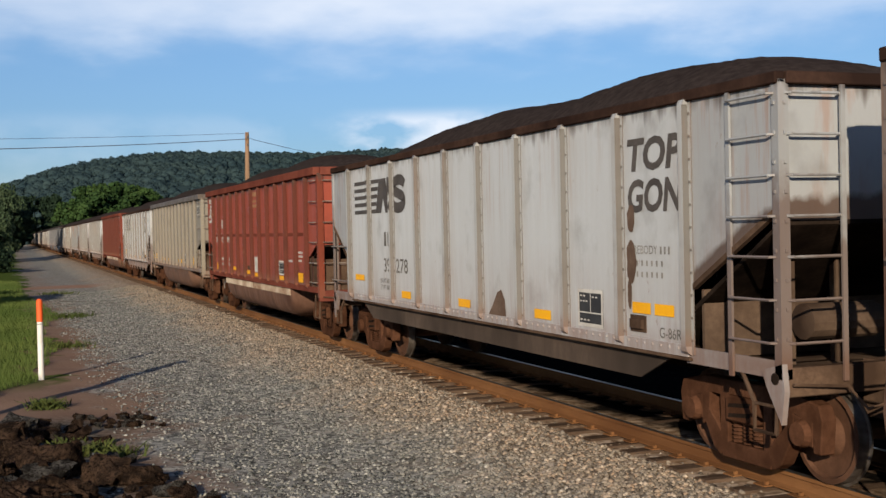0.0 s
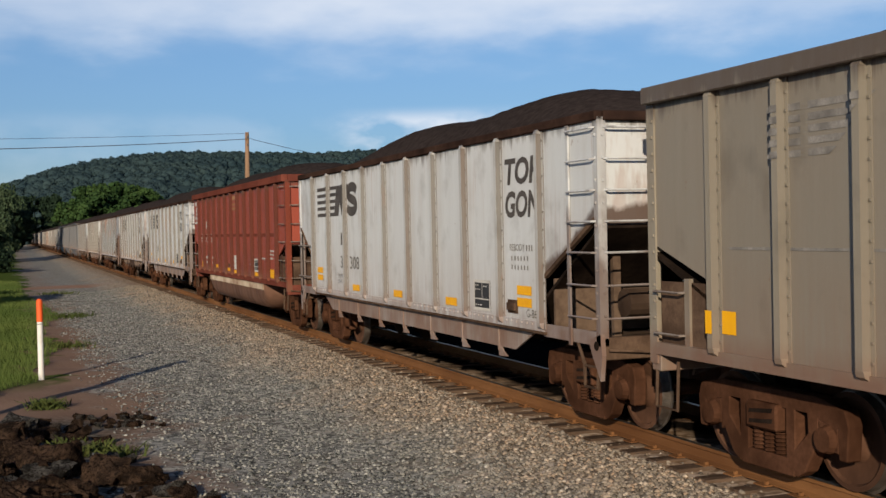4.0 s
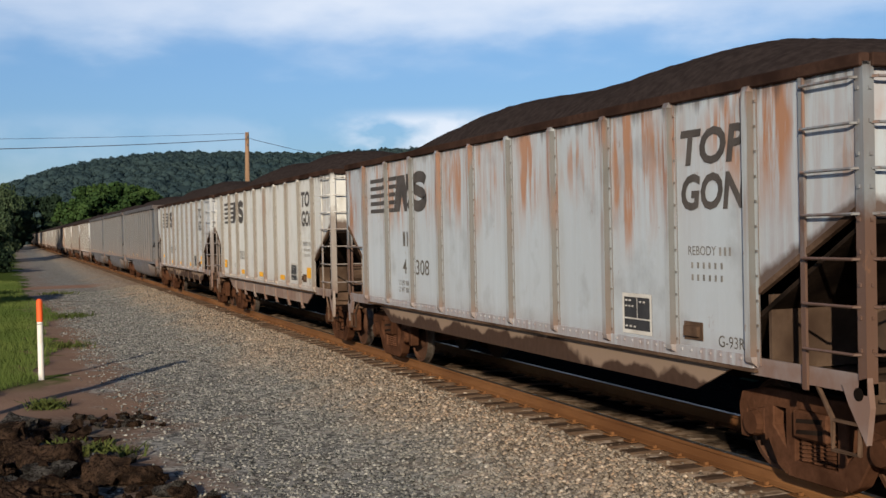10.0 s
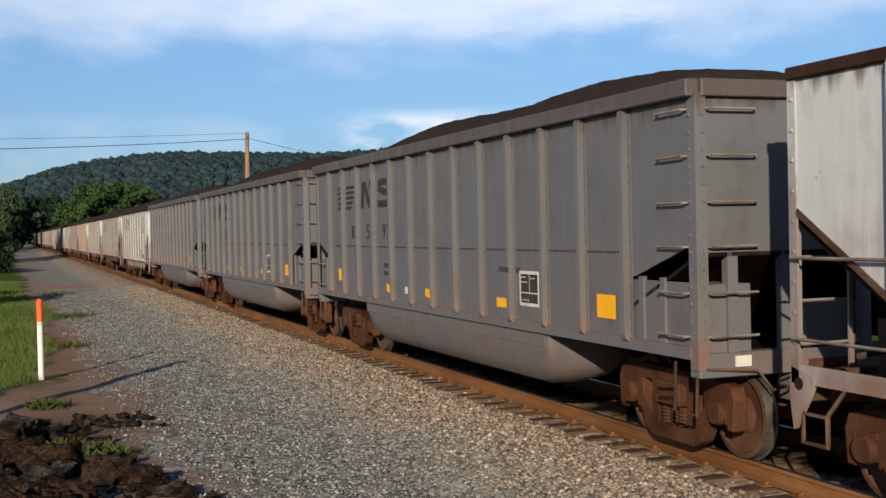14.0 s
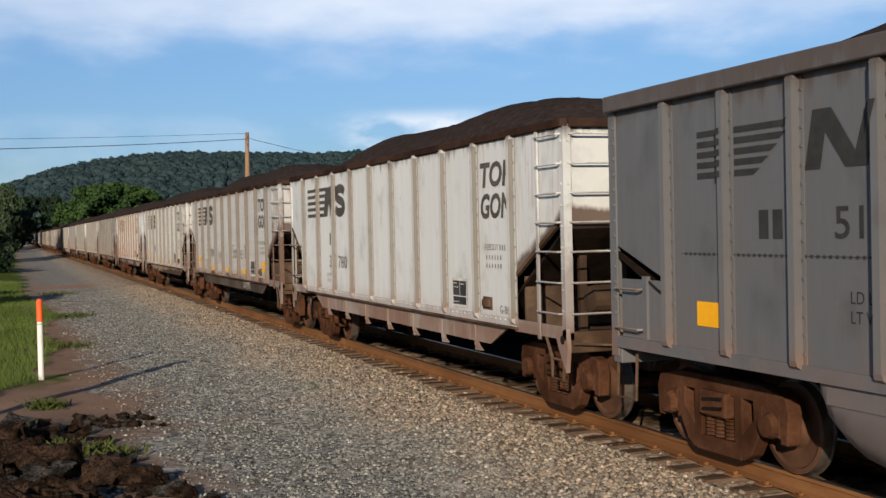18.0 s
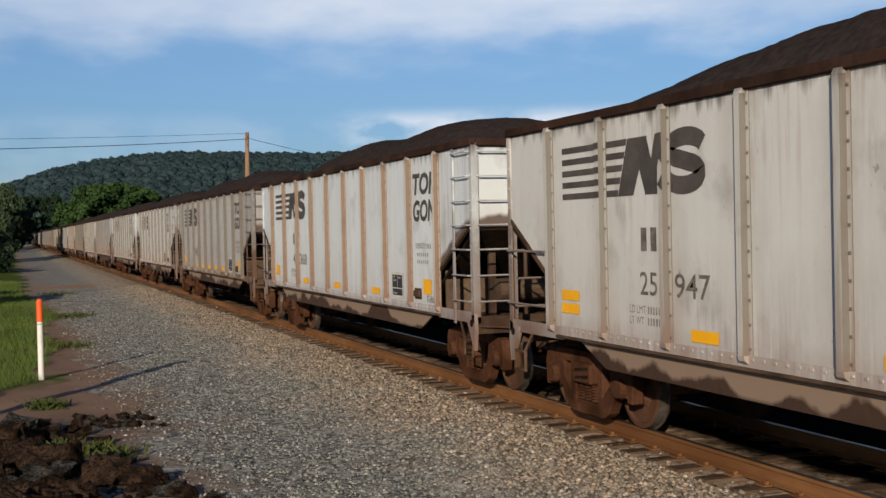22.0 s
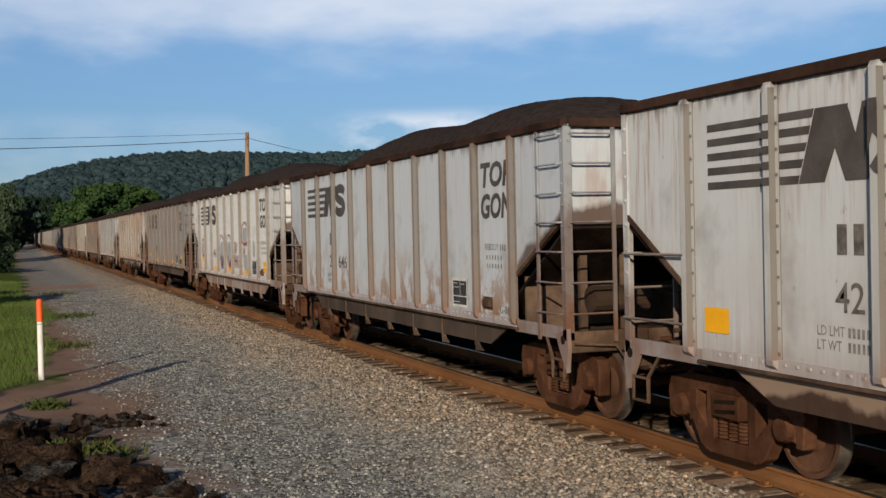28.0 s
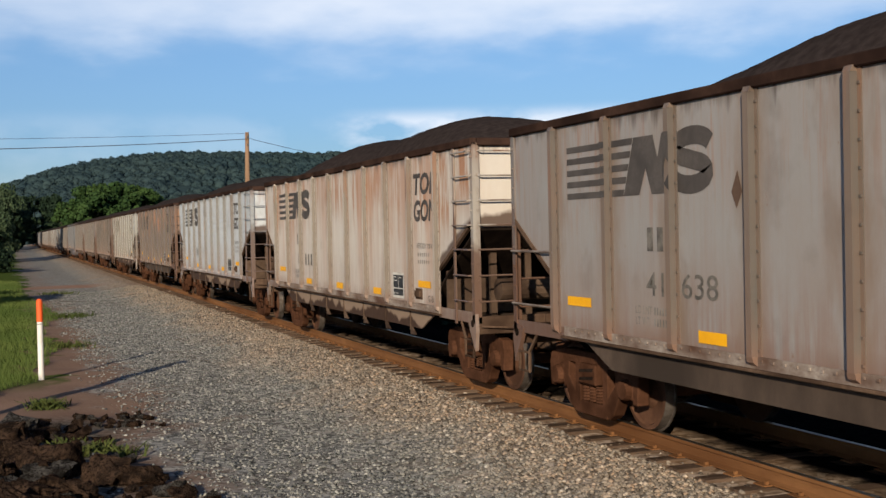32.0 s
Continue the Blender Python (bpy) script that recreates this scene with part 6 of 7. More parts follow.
def ground_height(x, y):
    d = abs(x - XC)
    k = min(1.0, max(0.0, (d - 1.7) / 2.2))
    h = -0.212 + (GROUND_Z + 0.212) * k * k * (3 - 2 * k)
    if d < 0.66:
        h += 0.035 * min(1.0, (0.66 - d) / 0.2)
    if d < 12:
        h += (0.03 if d > 2.2 else 0.012) * noise.noise(Vector((x * 0.8, y * 0.8, 0)))
        h += 0.012 * noise.noise(Vector((x * 4.0, y * 4.0, 3)))
    if x < 1.2:
        h += 0.10 * min(1, (1.2 - x) / 3) * (1 + noise.noise(Vector((x * 0.5, y * 0.3, 7))))
    return h


def make_ground():
    xs = [-3000, -1200, -500, -200, -90, -45, -25, -14, -9] + [-6 + 0.25 * i for i in range(85)] + [16, 18, 22, 30, 45, 80, 160, 400, 1000, 3000]
    ys = [-3000, -900, -420, -200, -100, -50, -25, -12, -4, 2] + [6 + 0.25 * i for i in range(180)] + [51 + 2.0 * i for i in range(60)] + [175, 190, 210, 240, 280, 330, 400, 500, 650, 900, 1500, 3000]
    vs = [(x, y, ground_height(x, y)) for y in ys for x in xs]
    nx = len(xs)
    fs = [(j * nx + i, j * nx + i + 1, (j + 1) * nx + i + 1, (j + 1) * nx + i) for j in range(len(ys) - 1) for i in range(nx - 1)]
    me = bpy.data.meshes.new("ground")
    me.from_pydata(vs, [], fs)
    me.materials.append(M["ground"])
    for p in me.polygons:
        p.use_smooth = True
    tagged(new("ground", me), "grey gravel road, tan ballast and grassy verge", "ground", "", "structure")


make_ground()


def scatter_stones():
    rng = np.random.default_rng(5)
    n = 125000
    y = 7.5 + 56 * rng.random(n) ** 1.9
    x = np.where(rng.random(n) < 0.3, rng.normal(5.8, 0.8, n), rng.uniform(0.3, 6.9, n))
    keep = (x > np.where(y < 19, 0.2, 1.25) + 0.25 * np.sin(y * 1.7)) & (np.abs(x - (XC - GAUGE)) > 0.12) & (x < 6.97) & ((x < 6.60) | (rng.random(n) < 0.12))
    keep &= rng.random(n) < np.clip((x - 1.25) / np.where(y < 28, 1.6, 0.6), np.where(y < 17, 0.07, 0.02), 1.0)
    x, y = x[keep], y[keep]
    n = len(x)
    size = (0.008 + 0.031 * rng.random(n) ** 2.4) * np.where(x > 5.0, 1.15, 1.0)
    z = np.array([ground_height(a, b) for a, b in zip(x, y)]) + size * 0.25
    base = np.array([[1, 0, 0], [0, 1, 0], [-1, 0, 0], [0, -1, 0], [0, 0, 1], [0, 0, -1]], float)
    v = base[None] * rng.uniform(0.6, 1.3, (n, 6, 1)) * size[:, None, None]
    ang = rng.uniform(0, 6.28, n)
    c, s = np.cos(ang)[:, None], np.sin(ang)[:, None]
    v = np.stack([v[..., 0] * c - v[..., 1] * s, v[..., 0] * s + v[..., 1] * c, v[..., 2] * 0.65], -1) + np.stack([x, y, z], -1)[:, None]
    tri = np.array([[0, 1, 4], [1, 2, 4], [2, 3, 4], [3, 0, 4], [1, 0, 5], [2, 1, 5], [3, 2, 5], [0, 3, 5]])
    idx = (tri[None] + (np.arange(n) * 6)[:, None, None]).reshape(-1, 3)
    me = tri_mesh("ballast_stones", v.reshape(-1, 3), idx, M["stone"])
    tagged(new("ballast_stones", me), "loose pale and tan crushed stones on the gravel", "gravel", "", "stuff")


scatter_stones()


# ---- track ----
def make_track():
    prof = [(-0.075, -0.180), (0.075, -0.180), (0.075, -0.168), (0.012, -0.145), (0.010, -0.050), (0.036, -0.040), (0.036, -0.004), (0.030, 0.0), (-0.030, 0.0), (-0.036, -0.004), (-0.036, -0.040), (-0.010, -0.050), (-0.012, -0.145), (-0.075, -0.168)]
    track = thing("railway_track", "rusty steel rails on dark timber ties", "railway track", "", "structure")
    for s in (-1, 1):
        bm = bmesh.new()
        prism(bm, prof, "y", -420, 800)
        me = finish(bm, "rail")
        me.materials.append(M["rail"])
        me.materials.append(M["railtop"])
        for p in me.polygons:
            if p.center.z > -0.003:
                p.material_index = 1
        part("rail", me, M["rail"], track, "rust-brown rail with a polished running surface", (XC + s * GAUGE, 0, 0))
    tie = finish(boxes((-1.27, 1.27, -0.115, 0.115, -0.40, -0.182), bevel=0.012), "tie")
    plate = finish(boxes((-0.18, 0.18, -0.09, 0.09, -0.182, -0.168), (-0.14, -0.10, -0.06, -0.03, -0.168, -0.135), (0.10, 0.14, 0.03, 0.06, -0.168, -0.135)), "tie_plate")
    rnd = random.Random(2)
    far = bmesh.new()
    y = 4.0
    k = 0
    while y < 300:
        if y < 60:
            o = part("tie", tie, M["tie"], track, "", (XC + rnd.uniform(-0.05, 0.05), y, rnd.uniform(-0.012, 0.012)))
            o.rotation_euler = (0, 0, rnd.uniform(-0.02, 0.02))
            for s in (-1, 1):
                if y < 40:
                    part("tie_plate", plate, M["rail"], track, "", (XC + s * GAUGE, y, 0))
        else:
            box(far, XC - 1.27, XC + 1.27, y - 0.115, y + 0.115, -0.40, -0.19)
        y += 0.515 + rnd.uniform(-0.025, 0.025)
    tagged(part("distant_ties", far, M["tie"], track), "", "", "", "stuff")


make_track()


# ---- plants ----
def leaf_quads(rng, centre, radii, n, size, shell=0.55, droop=0.0, jitter=0.6):
    """Small leaf sprays, turned every way, filling the outer part of an uneven ellipsoid."""
    d = rng.normal(size=(n, 3))
    d /= np.linalg.norm(d, axis=1)[:, None]
    r = shell + (1 - shell) * rng.random(n) ** 0.6
    p = d * r[:, None] * np.array(radii) + np.array(centre)
    nrm = d + jitter * rng.normal(size=(n, 3))
    nrm /= np.linalg.norm(nrm, axis=1)[:, None]
    a = np.cross(nrm, rng.normal(size=(n, 3)))
    a /= np.linalg.norm(a, axis=1)[:, None] + 1e-9
    b = np.cross(nrm, a)
    if droop:
        a = a * 0.25 + np.array([0, 0, -1.0]) * droop
    s = (size * rng.uniform(0.55, 1.3, n))[:, None]
    q = np.stack([p - a * s - b * s * 0.6, p + a * s * 0.5 - b * s * 0.8, p + a * s + b * s * 0.5, p - a * s * 0.4 + b * s * 0.9], 1)
    return q


def tree_meshes(rng, h, spread, clumps, per, size, mat, droop=0.0, low=0.3):
    bm = bmesh.new()
    top = Vector((0, 0, h * 0.55))
    n = 8
    for k in range(4):
        z0, z1 = h * 0.6 * k / 4, h * 0.6 * (k + 1) / 4
        r0, r1 = h * 0.028 * (1 - 0.2 * k), h * 0.028 * (1 - 0.2 * (k + 1))
        vs = [[bm.verts.new((r * math.cos(i * math.tau / n) + 0.15 * math.sin(z * 0.7), r * math.sin(i * math.tau / n), z)) for i in range(n)] for r, z in ((r0, z0), (r1, z1))]
        for i in range(n):
            bm.faces.new((vs[0][i], vs[0][(i + 1) % n], vs[1][(i + 1) % n], vs[1][i]))
    qs = []
    for k in range(clumps):
        a = rng.uniform(0, 6.283)
        zz = rng.uniform(low, 0.95)
        rr = spread * math.sqrt(max(0.02, 1 - ((zz - 0.55) / 0.5) ** 2)) * rng.uniform(0.35, 0.9)
        c = (rr * math.cos(a), rr * math.sin(a), h * zz)
        if k < 9:
            rod(bm, (0, 0, h * rng.uniform(0.25, 0.5)), c, h * 0.006, 5)
        cr = spread * rng.uniform(0.22, 0.42)
        qs.append(leaf_quads(rng, c, (cr, cr, cr * 0.8), per, size, 0.5, droop))
    return finish(bm, "trunk"), quad_mesh("crown", np.concatenate(qs), mat)


def plant_tree(meshes, x, y, label, k=1.0, turn=0.0, group="trees along the line"):
    t = thing("tree", label, "tree", group)
    t.matrix_basis = pose(x, y, GROUND_Z - 0.1, 0, 0, turn) @ Matrix.Scale(k, 4)
    part("trunk", meshes[0], M["bark"], t)
    part("crown", meshes[1], meshes[1].materials[0], t)
    return t


def make_trees():
    rng = np.random.default_rng(11)
    mids = [tree_meshes(rng, 16, 5.5, 34, 150, 0.42, M["leaf_mid"]) for _ in range(3)]
    rnd = random.Random(9)
    for x, y, k in ((13.5, 296, 0.72), (17, 290, 0.95), (21, 300, 1.0), (25.5, 296, 1.02), (30, 300, 0.98), (34, 305, 0.86), (38, 300, 0.72), (20, 318, 1.05), (27, 322, 1.05), (43, 310, 0.62), (33, 285, 0.66), (24, 280, 0.68), (48, 300, 0.55), (54, 305, 0.5)):
        plant_tree(mids[rnd.randrange(3)], x, y, "broad-leaved tree in full bright green leaf", k, rnd.uniform(0, 360))
    # small tree added out of view to throw shade across the road
    plant_tree(mids[0], -6.0, 47.0, "small tree added out of view to shade the road", 0.33, 40)
    dark = [tree_meshes(rng, 14, 4.6, 30, 120, 0.42, M["leaf_dark"], 0.0, 0.08) for _ in range(2)]
    for x, y, k in ((-3, 300, 1.0), (0.6, 320, 0.95), (-8, 310, 1.1), (-14, 300, 1.15), (0.5, 350, 1.05), (-5, 350, 1.2), (1.5, 380, 1.1), (-11, 350, 1.3), (12.8, 330, 0.7), (13.5, 350, 0.85), (13.2, 372, 0.95), (8, 420, 1.2), (2, 420, 1.2), (14, 410, 1.2), (-4, 400, 1.3), (-3.5, 262, 0.8), (-8, 250, 0.95), (1.2, 308, 0.8), (1.9, 335, 0.85)):
        plant_tree(dark[rnd.randrange(2)], x, y, "broad-leaved tree by the line, shade in its leaf colour", k, rnd.uniform(0, 360))
    wil = tree_meshes(rng, 9.5, 3.6, 40, 300, 0.16, M["leaf_willow"], 0.9, 0.15)
    plant_tree(wil, -1.9, 150, "willow with drooping pale green branches", 1.0, 30)
    plant_tree(wil, -5.5, 158, "willow with drooping pale green branches", 1.1, 200)
    # leaf screen added along the far side of the track to block low sky light
    n = 26000
    y = rng.uniform(-30, 170, n)
    z = rng.random(n) ** 0.8 * (2.5 + 0.5 * np.sin(y * 0.9) + 0.4 * np.sin(y * 2.3))
    p = np.stack([13.2 + 0.5 * np.sin(y * 1.1) + rng.normal(0, 0.45, n), y, GROUND_Z + z], -1)
    d, e = rng.normal(size=(n, 3)), rng.normal(size=(n, 3))
    d *= 0.20 / np.linalg.norm(d, axis=1)[:, None]
    e *= 0.16 / np.linalg.norm(e, axis=1)[:, None]
    scrub = new("lineside_scrub", quad_mesh("lineside_scrub", np.stack([p - d, p - e, p + d, p + e], 1), M["leaf_dark"]))
    tagged(scrub, "dense dark leaf screen added to block sky light", "scrub", "", "stuff")
    bush = quad_mesh("bush", np.concatenate([leaf_quads(rng, (rng.uniform(-1, 1), rng.uniform(-1, 1), rng.uniform(0.3, 1.5)), (0.7, 0.7, 0.6), 260, 0.10, 0.4) for _ in range(12)]), M["leaf_dark"])
    # the bush at y 60 is added out of view for its shadow
    for x, y, k in ((-1.3, 104, 1.25), (-3.4, 108, 1.5), (-2.6, 60, 0.9), (-4.4, 118, 1.3)):
        b = tagged(new("bush", bush), "dense dark green bush at the verge", "bush", "bushes on the verge")
        b.matrix_basis = pose(x, y, GROUND_Z, 0, 0, 40 * x) @ Matrix.Scale(k, 4)


make_trees()


def hill_height(x, y):
    """A long wooded ridge, highest ahead and falling away to the far left."""
    crest = -2 + 69.5 * (1 - math.exp(-max(0, x + 60) / 60)) - 0.012 * max(0, x - 420)
    k = min(1.0, max(0.0, (y - 520) / 420))
    base = crest * (k * k * (3 - 2 * k))
    return base * (1 + 0.07 * noise.noise(Vector((x * 0.008, y * 0.008, 2)))) - 1.0


def make_hill():
    xs = [-700 + 35 * i for i in range(70)]
    ys = [460 + 35 * i for i in range(26)]
    vs = [(x, y, hill_height(x, y)) for y in ys for x in xs]
    nx = len(xs)
    fs = [(j * nx + i, j * nx + i + 1, (j + 1) * nx + i + 1, (j + 1) * nx + i) for j in range(len(ys) - 1) for i in range(nx - 1)]
    me = bpy.data.meshes.new("hill")
    me.from_pydata(vs, [], fs)
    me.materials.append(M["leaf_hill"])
    hill = tagged(new("hill", me), "long low ridge covered in dark green woods", "hill", "", "structure")
    rng = np.random.default_rng(21)
    bm = bmesh.new()
    bmesh.ops.create_icosphere(bm, subdivisions=1, radius=1.0)
    ball = np.array([v.co for v in bm.verts])
    tri = np.array([[v.index for v in f.verts] for f in bm.faces])
    bm.free()
    n = 9000
    hx = rng.uniform(-90, 540, n)
    big = rng.random(n) < 0.10
    hy = 500 + 460 * rng.random(n)
    r = np.where(big, rng.uniform(5.0, 8.5, n), 1.8 + 3.4 * rng.random(n) ** 1.4)
    hz = np.array([hill_height(x, y) for x, y in zip(hx, hy)]) + np.where(big, -0.52, -0.25) * r + rng.uniform(0.0, 1.6, n)
    lump = 1 + 0.065 * rng.normal(size=(n, len(ball)))
    size = 0.92 * np.stack([r * rng.uniform(0.85, 1.2, n), r, r * rng.uniform(0.85, 1.12, n)], -1)
    co = ball[None] * lump[..., None] * size[:, None] + np.stack([hx, hy, hz], -1)[:, None]
    idx = (tri[None] + (np.arange(n) * len(ball))[:, None, None]).reshape(-1, 3)
    many = np.repeat(np.arange(n), np.where(big, 150, 58))
    sprays = leaf_quads(rng, np.stack([hx, hy, hz], -1)[many], size[many], len(many), 0.17 * np.minimum(r, 3.6)[many], 0.93, 0.0, 0.5).reshape(-1, 3)
    k = np.arange(len(sprays) // 4)[:, None] * 4 + n * len(ball)
    idx = np.concatenate([idx, k + np.array([[0, 1, 2]]), k + np.array([[0, 2, 3]])])
    co = np.concatenate([co.reshape(-1, 3), sprays])
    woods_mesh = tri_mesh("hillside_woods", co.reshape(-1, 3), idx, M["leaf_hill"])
    woods_mesh.polygons.foreach_set("use_smooth", np.ones(len(idx), bool))
    woods = new("hillside_woods", woods_mesh)
    tagged(woods, "dense summer woods covering the ridge", "woods", "", "stuff")


make_hill()


# ---- verge: marker post, pole and wires, rocks, weeds ----
def make_verge():
    post = thing("marker_post", "white plastic marker post with an orange top", "marker post")
    post.location = (0.49, 24.7, GROUND_Z - 0.02)
    bm = bmesh.new()

    def tube(bm, r, z0, z1, dome=False):
        ring = [(r, z0), (r, z1)] + ([(r * 0.8, z1 + 0.03), (r * 0.35, z1 + 0.05)] if dome else [])
        rr = [[bm.verts.new((q * math.cos(k * math.tau / 20), q * math.sin(k * math.tau / 20), z)) for k in range(20)] for q, z in ring]
        for a, b in zip(rr, rr[1:]):
            for k in range(20):
                bm.faces.new((a[k], a[(k + 1) % 20], b[(k + 1) % 20], b[k]))
        bm.faces.new(rr[0])
        bm.faces.new(rr[-1][::-1])
    tube(bm, 0.058, 0, 1.22)
    part("shaft", bm, M["post_white"], post)
    bm = bmesh.new()
    tube(bm, 0.061, 1.22, 1.64, True)
    part("cap", bm, M["post_orange"], post, "orange cap")
    bm = bmesh.new()
    tube(bm, 0.059, 1.17, 1.185)
    part("band", bm, M["char"], post)

    pole = thing("utility_pole", "tall bare brown wooden utility pole", "utility pole")
    pole.location = (15.57, 80, GROUND_Z)
    bm = bmesh.new()
    rr = [[bm.verts.new((q * math.cos(k * math.tau / 12) + dx, q * math.sin(k * math.tau / 12), z)) for k in range(12)] for q, z, dx in ((0.19, 0, -0.18), (0.17, 5.0, -0.07), (0.14, 9.95, 0))]
    for a, b in zip(rr, rr[1:]):
        for k in range(12):
            bm.faces.new((a[k], a[(k + 1) % 12], b[(k + 1) % 12], b[k]))
    bm.faces.new(rr[-1][::-1])
    part("shaft", bm, M["pole"], pole)
    part("insulator", boxes((-0.05, 0.05, -0.2, -0.12, 9.55, 9.7), (-0.05, 0.05, -0.2, -0.12, 9.0, 9.12)), M["wire"], pole)

    def wire(a, b, sag, r):
        pts = []
        for k in range(13):
            t = k / 12
            p = Vector(a).lerp(Vector(b), t)
            p.z -= sag * 4 * t * (1 - t)
            pts.append(p)
        w = new("overhead_wire", finish(rods(pts, r, 5), "overhead_wire"))
        w.data.materials.append(M["wire"])
        tagged(w, "thin dark overhead wire", "wire", "overhead wires")
    top = (15.5, 79.8)
    wire((-14.0, 55.0, 6.28), (*top, 9.02), 0.25, 0.022)
    wire((-14.0, 55.0, 6.75), (*top, 9.42), 0.15, 0.011)
    wire((*top, 9.1), (40.0, 108.0, 8.6), 0.5, 0.018)

    # post added out of view to cast the long shadow on the gravel
    sign = thing("wooden_post", "wooden post added out of view to cast a shadow", "post")
    part("shaft", boxes((-0.09, 0.09, -0.09, 0.09, 0, 3.0), bevel=0.01), M["pole"], sign)
    sign.location = (-1.40, 18.45, GROUND_Z)

    rnd = random.Random(14)
    rocks = []
    for s in range(7):
        bm = bmesh.new()
        for _ in range(15):
            v = Vector((rnd.uniform(-1, 1), rnd.uniform(-1, 1), rnd.uniform(-1, 1)))
            v = v / max(0.55, v.length)
            bm.verts.new((v.x * 1.25, v.y * 0.95, v.z * 0.66))
        hull = bmesh.ops.convex_hull(bm, input=bm.verts[:])
        bmesh.ops.delete(bm, geom=[g for g in hull["geom_interior"] if isinstance(g, bmesh.types.BMVert)], context="VERTS")
        bmesh.ops.subdivide_edges(bm, edges=bm.edges[:], cuts=3, use_grid_fill=True)
        for v in bm.verts:
            v.co *= 1 + 0.24 * noise.fractal(v.co * 3.4 + Vector((s * 5.0, 0, 0)), 0.55, 2.3, 5)
        me = finish(bm, "rock")
        me.materials.append(M["rock"])
        rocks.append(me)
    spots = []
    for i in range(300):
        t = rnd.random()
        if i < 180:
            y = 12.2 + 2.6 * rnd.random()
            x = -1.5 + 3.6 * rnd.random() ** 0.8 - 0.35 * (y - 12.2)
        else:
            y = 15.0 + 3.7 * rnd.random()
            x = -1.5 + 2.9 * rnd.random() ** 0.9 - 0.12 * (y - 15)
        spots.append((x, y, (0.05 + 0.25 * rnd.random() ** 2.2) * (1.1 if x < 0.6 else 0.55)))
    spots = [q for q in spots if not (0.35 < q[0] < 1.5 and 13.4 < q[1] < 15.6 and q[2] > 0.07)]
    spots += [(rnd.uniform(0.75, 2.05), rnd.uniform(17.7, 19.0), rnd.uniform(0.04, 0.11)) for _ in range(34)]
    spots += [(0.05, 15.0, 0.36), (0.50, 14.5, 0.38), (0.95, 14.0, 0.30), (1.35, 13.75, 0.25), (0.30, 14.1, 0.30), (1.12, 15.1, 0.15), (1.30, 15.05, 0.12)]
    for x, y, r in spots:
        o = tagged(new("rock", rocks[rnd.randrange(7)]), "dark broken rock heaped beside the gravel", "rock", "rocks beside the gravel")
        o.matrix_basis = pose(x, y, GROUND_Z + r * 0.45 + 0.12 * max(0, 0.9 - x) * 0.5, rnd.uniform(-20, 20), rnd.uniform(-20, 20), rnd.uniform(0, 360)) @ Matrix.Scale(r, 4)

    rng = np.random.default_rng(3)

    def blades(xs, ys, hmin, hmax, broad=0.012):
        n = len(xs)
        ang = rng.uniform(0, 6.283, n)
        h = rng.uniform(hmin, hmax, n)
        w = 0.005 + broad * h
        dx, dy = np.cos(ang) * w, np.sin(ang) * w
        lean = 0.35 if broad < 0.05 else 0.9
        lx, ly = rng.normal(0, lean, n) * h, rng.normal(0, lean, n) * h
        z = np.array([ground_height(a, b) for a, b in zip(xs, ys)])
        p0 = np.stack([xs - dx, ys - dy, z], -1)
        p1 = np.stack([xs + dx, ys + dy, z], -1)
        p2 = np.stack([xs + dx * 0.25 + lx, ys + dy * 0.25 + ly, z + h], -1)
        p3 = np.stack([xs - dx * 0.25 + lx, ys - dy * 0.25 + ly, z + h], -1)
        return np.stack([p0, p1, p2, p3], 1)
    n = 70000
    y = 22 + 58 * rng.random(n) ** 1.4
    edge = np.interp(y, [18, 22, 24, 31, 38, 44, 50, 64, 80], [-1.2, -0.5, 0.25, 0.9, 0.7, 1.5, 1.2, 0.4, 0.3]) + 0.15 * np.sin(y * 2.1)
    x = edge - 5.5 * rng.random(n) ** 1.1
    g = new("verge_grass", quad_mesh("verge_grass", blades(x, y, 0.05, 0.18), M["grass"]))
    tagged(g, "short green grass along the verge", "grass", "", "stuff")
    for cx, cy, s, k in ((0.48, 20.5, 0.13, 380), (0.62, 16.2, 0.11, 150), (0.72, 15.9, 0.09, 60), (1.08, 16.1, 0.09, 80), (1.32, 15.7, 0.10, 90), (1.9, 44, 0.4, 400), (1.2, 32, 0.3, 300), (2.2, 62, 0.5, 300)):
        xs, ys = rng.normal(cx, s, k), rng.normal(cy, s * 1.2, k)
        w = new("weed_clump", quad_mesh("weed_clump", blades(xs, ys, 0.04, 0.17, 0.12), M["weed"]))
        tagged(w, "tuft of yellow-green weeds in the gravel", "weeds", "weed tufts", "stuff")


make_verge()


# ---- movement of the train ----
DRIFT = [(0.0, 0.0), (31.2, 0.0), (32.0, 0.48)]


def gone(t):
    """How far the train has run at t seconds."""
    for (t0, d0), (t1, d1) in zip(DRIFT, DRIFT[1:]):
        if t <= t1:
            return SPEED * t - (d0 + (d1 - d0) * (t - t0) / (t1 - t0))
    return SPEED * t


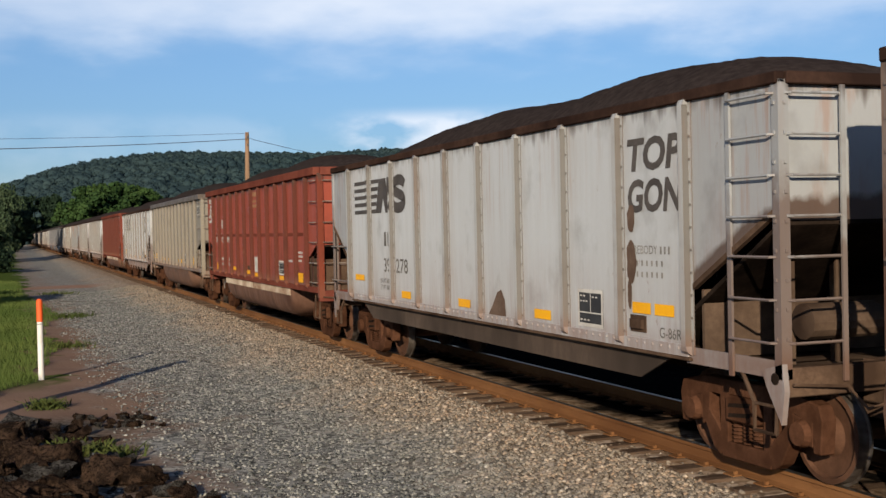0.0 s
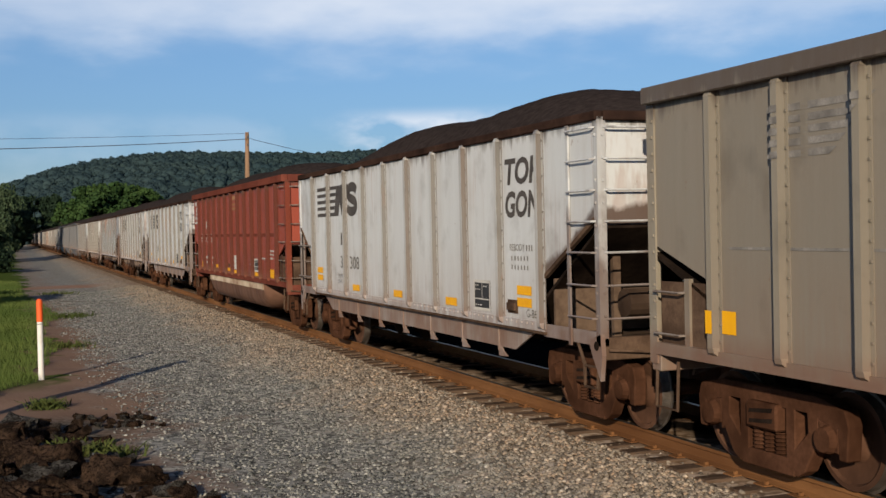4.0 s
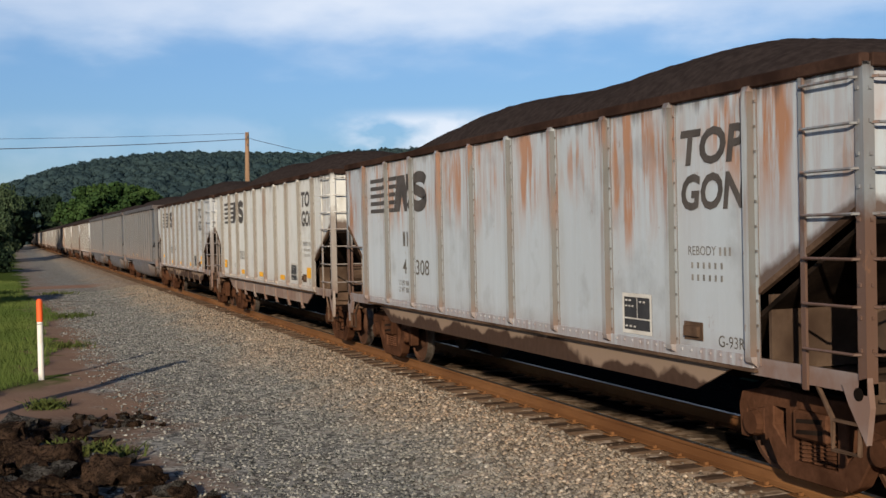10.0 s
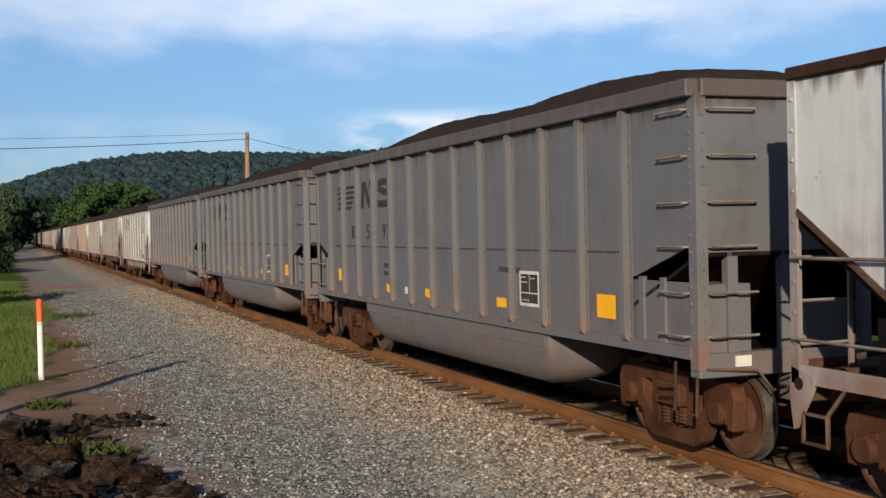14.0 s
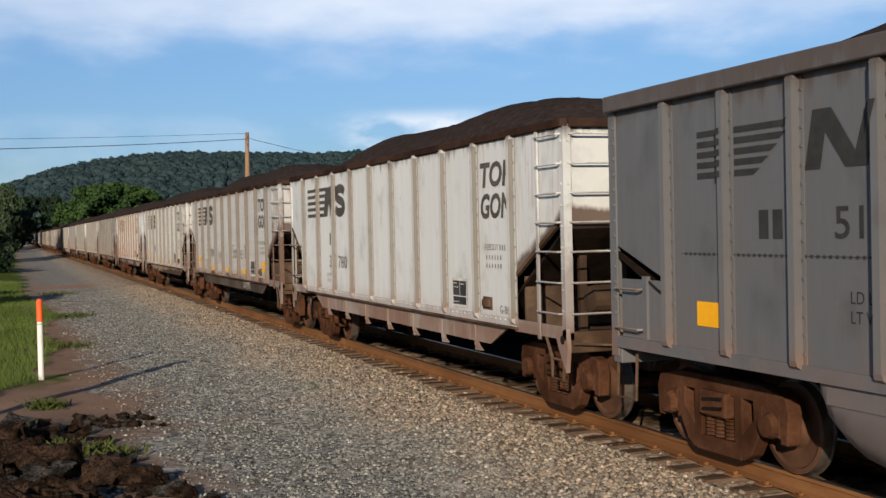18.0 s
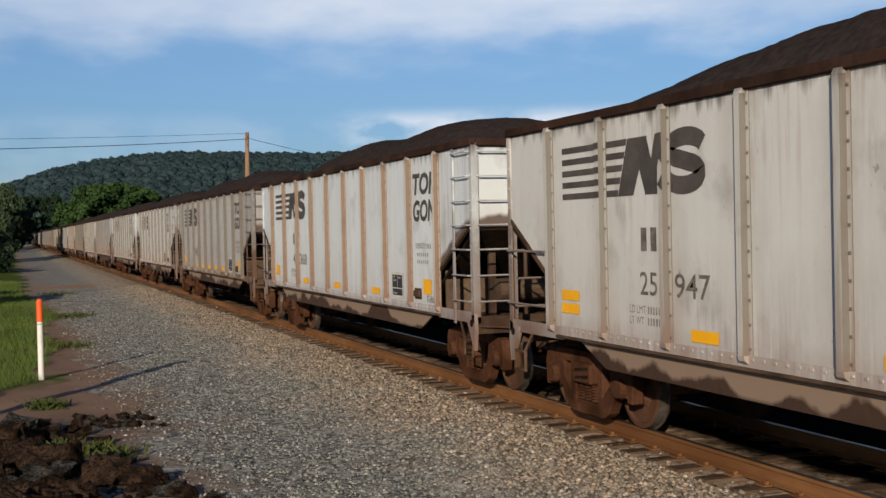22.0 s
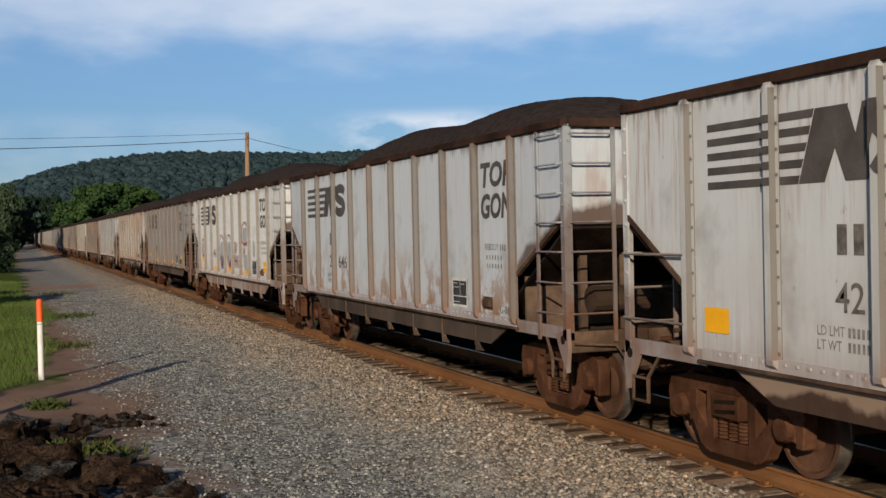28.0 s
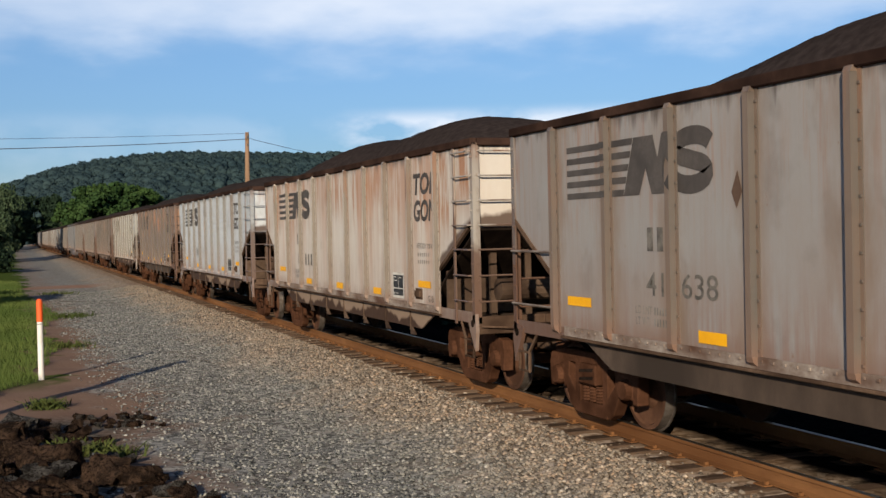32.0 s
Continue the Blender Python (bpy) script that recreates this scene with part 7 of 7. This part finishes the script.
def motions():
    stops = [0.0, 1.0, 2.0, 3.5] + [float(k) for k in range(5, 33)]
    for n, car in TRAIN:
        y0 = car.location.y
        walk(car, [(t, pose(XC, y0 - gone(t), 0)) for t in stops])
        # wheels turn over the stretch in which they can be made out
        t0, t1 = (y0 - 34) / SPEED, (y0 + 18) / SPEED
        if t1 < 0 or t0 > 31.5:
            continue
        f0, f1 = max(0, int(t0 * FPS)), min(32 * FPS, int(t1 * FPS))
        for truck in [c for c in car.children if c.name.startswith("truck")]:
            for ws in [c for c in truck.children if c.name.startswith("wheelset")]:
                at = ws.location.copy()
                rows = [] if f0 == 0 else [(0.0, pose(*at, math.degrees(gone(f0 / FPS) / WHEEL_R)))]
                rows += [(f / FPS, pose(*at, math.degrees(gone(f / FPS) / WHEEL_R))) for f in range(f0, f1 + 1)]
                if f1 < 32 * FPS:
                    rows.append((32.0, rows[-1][1]))
                walk(ws, rows)


motions()
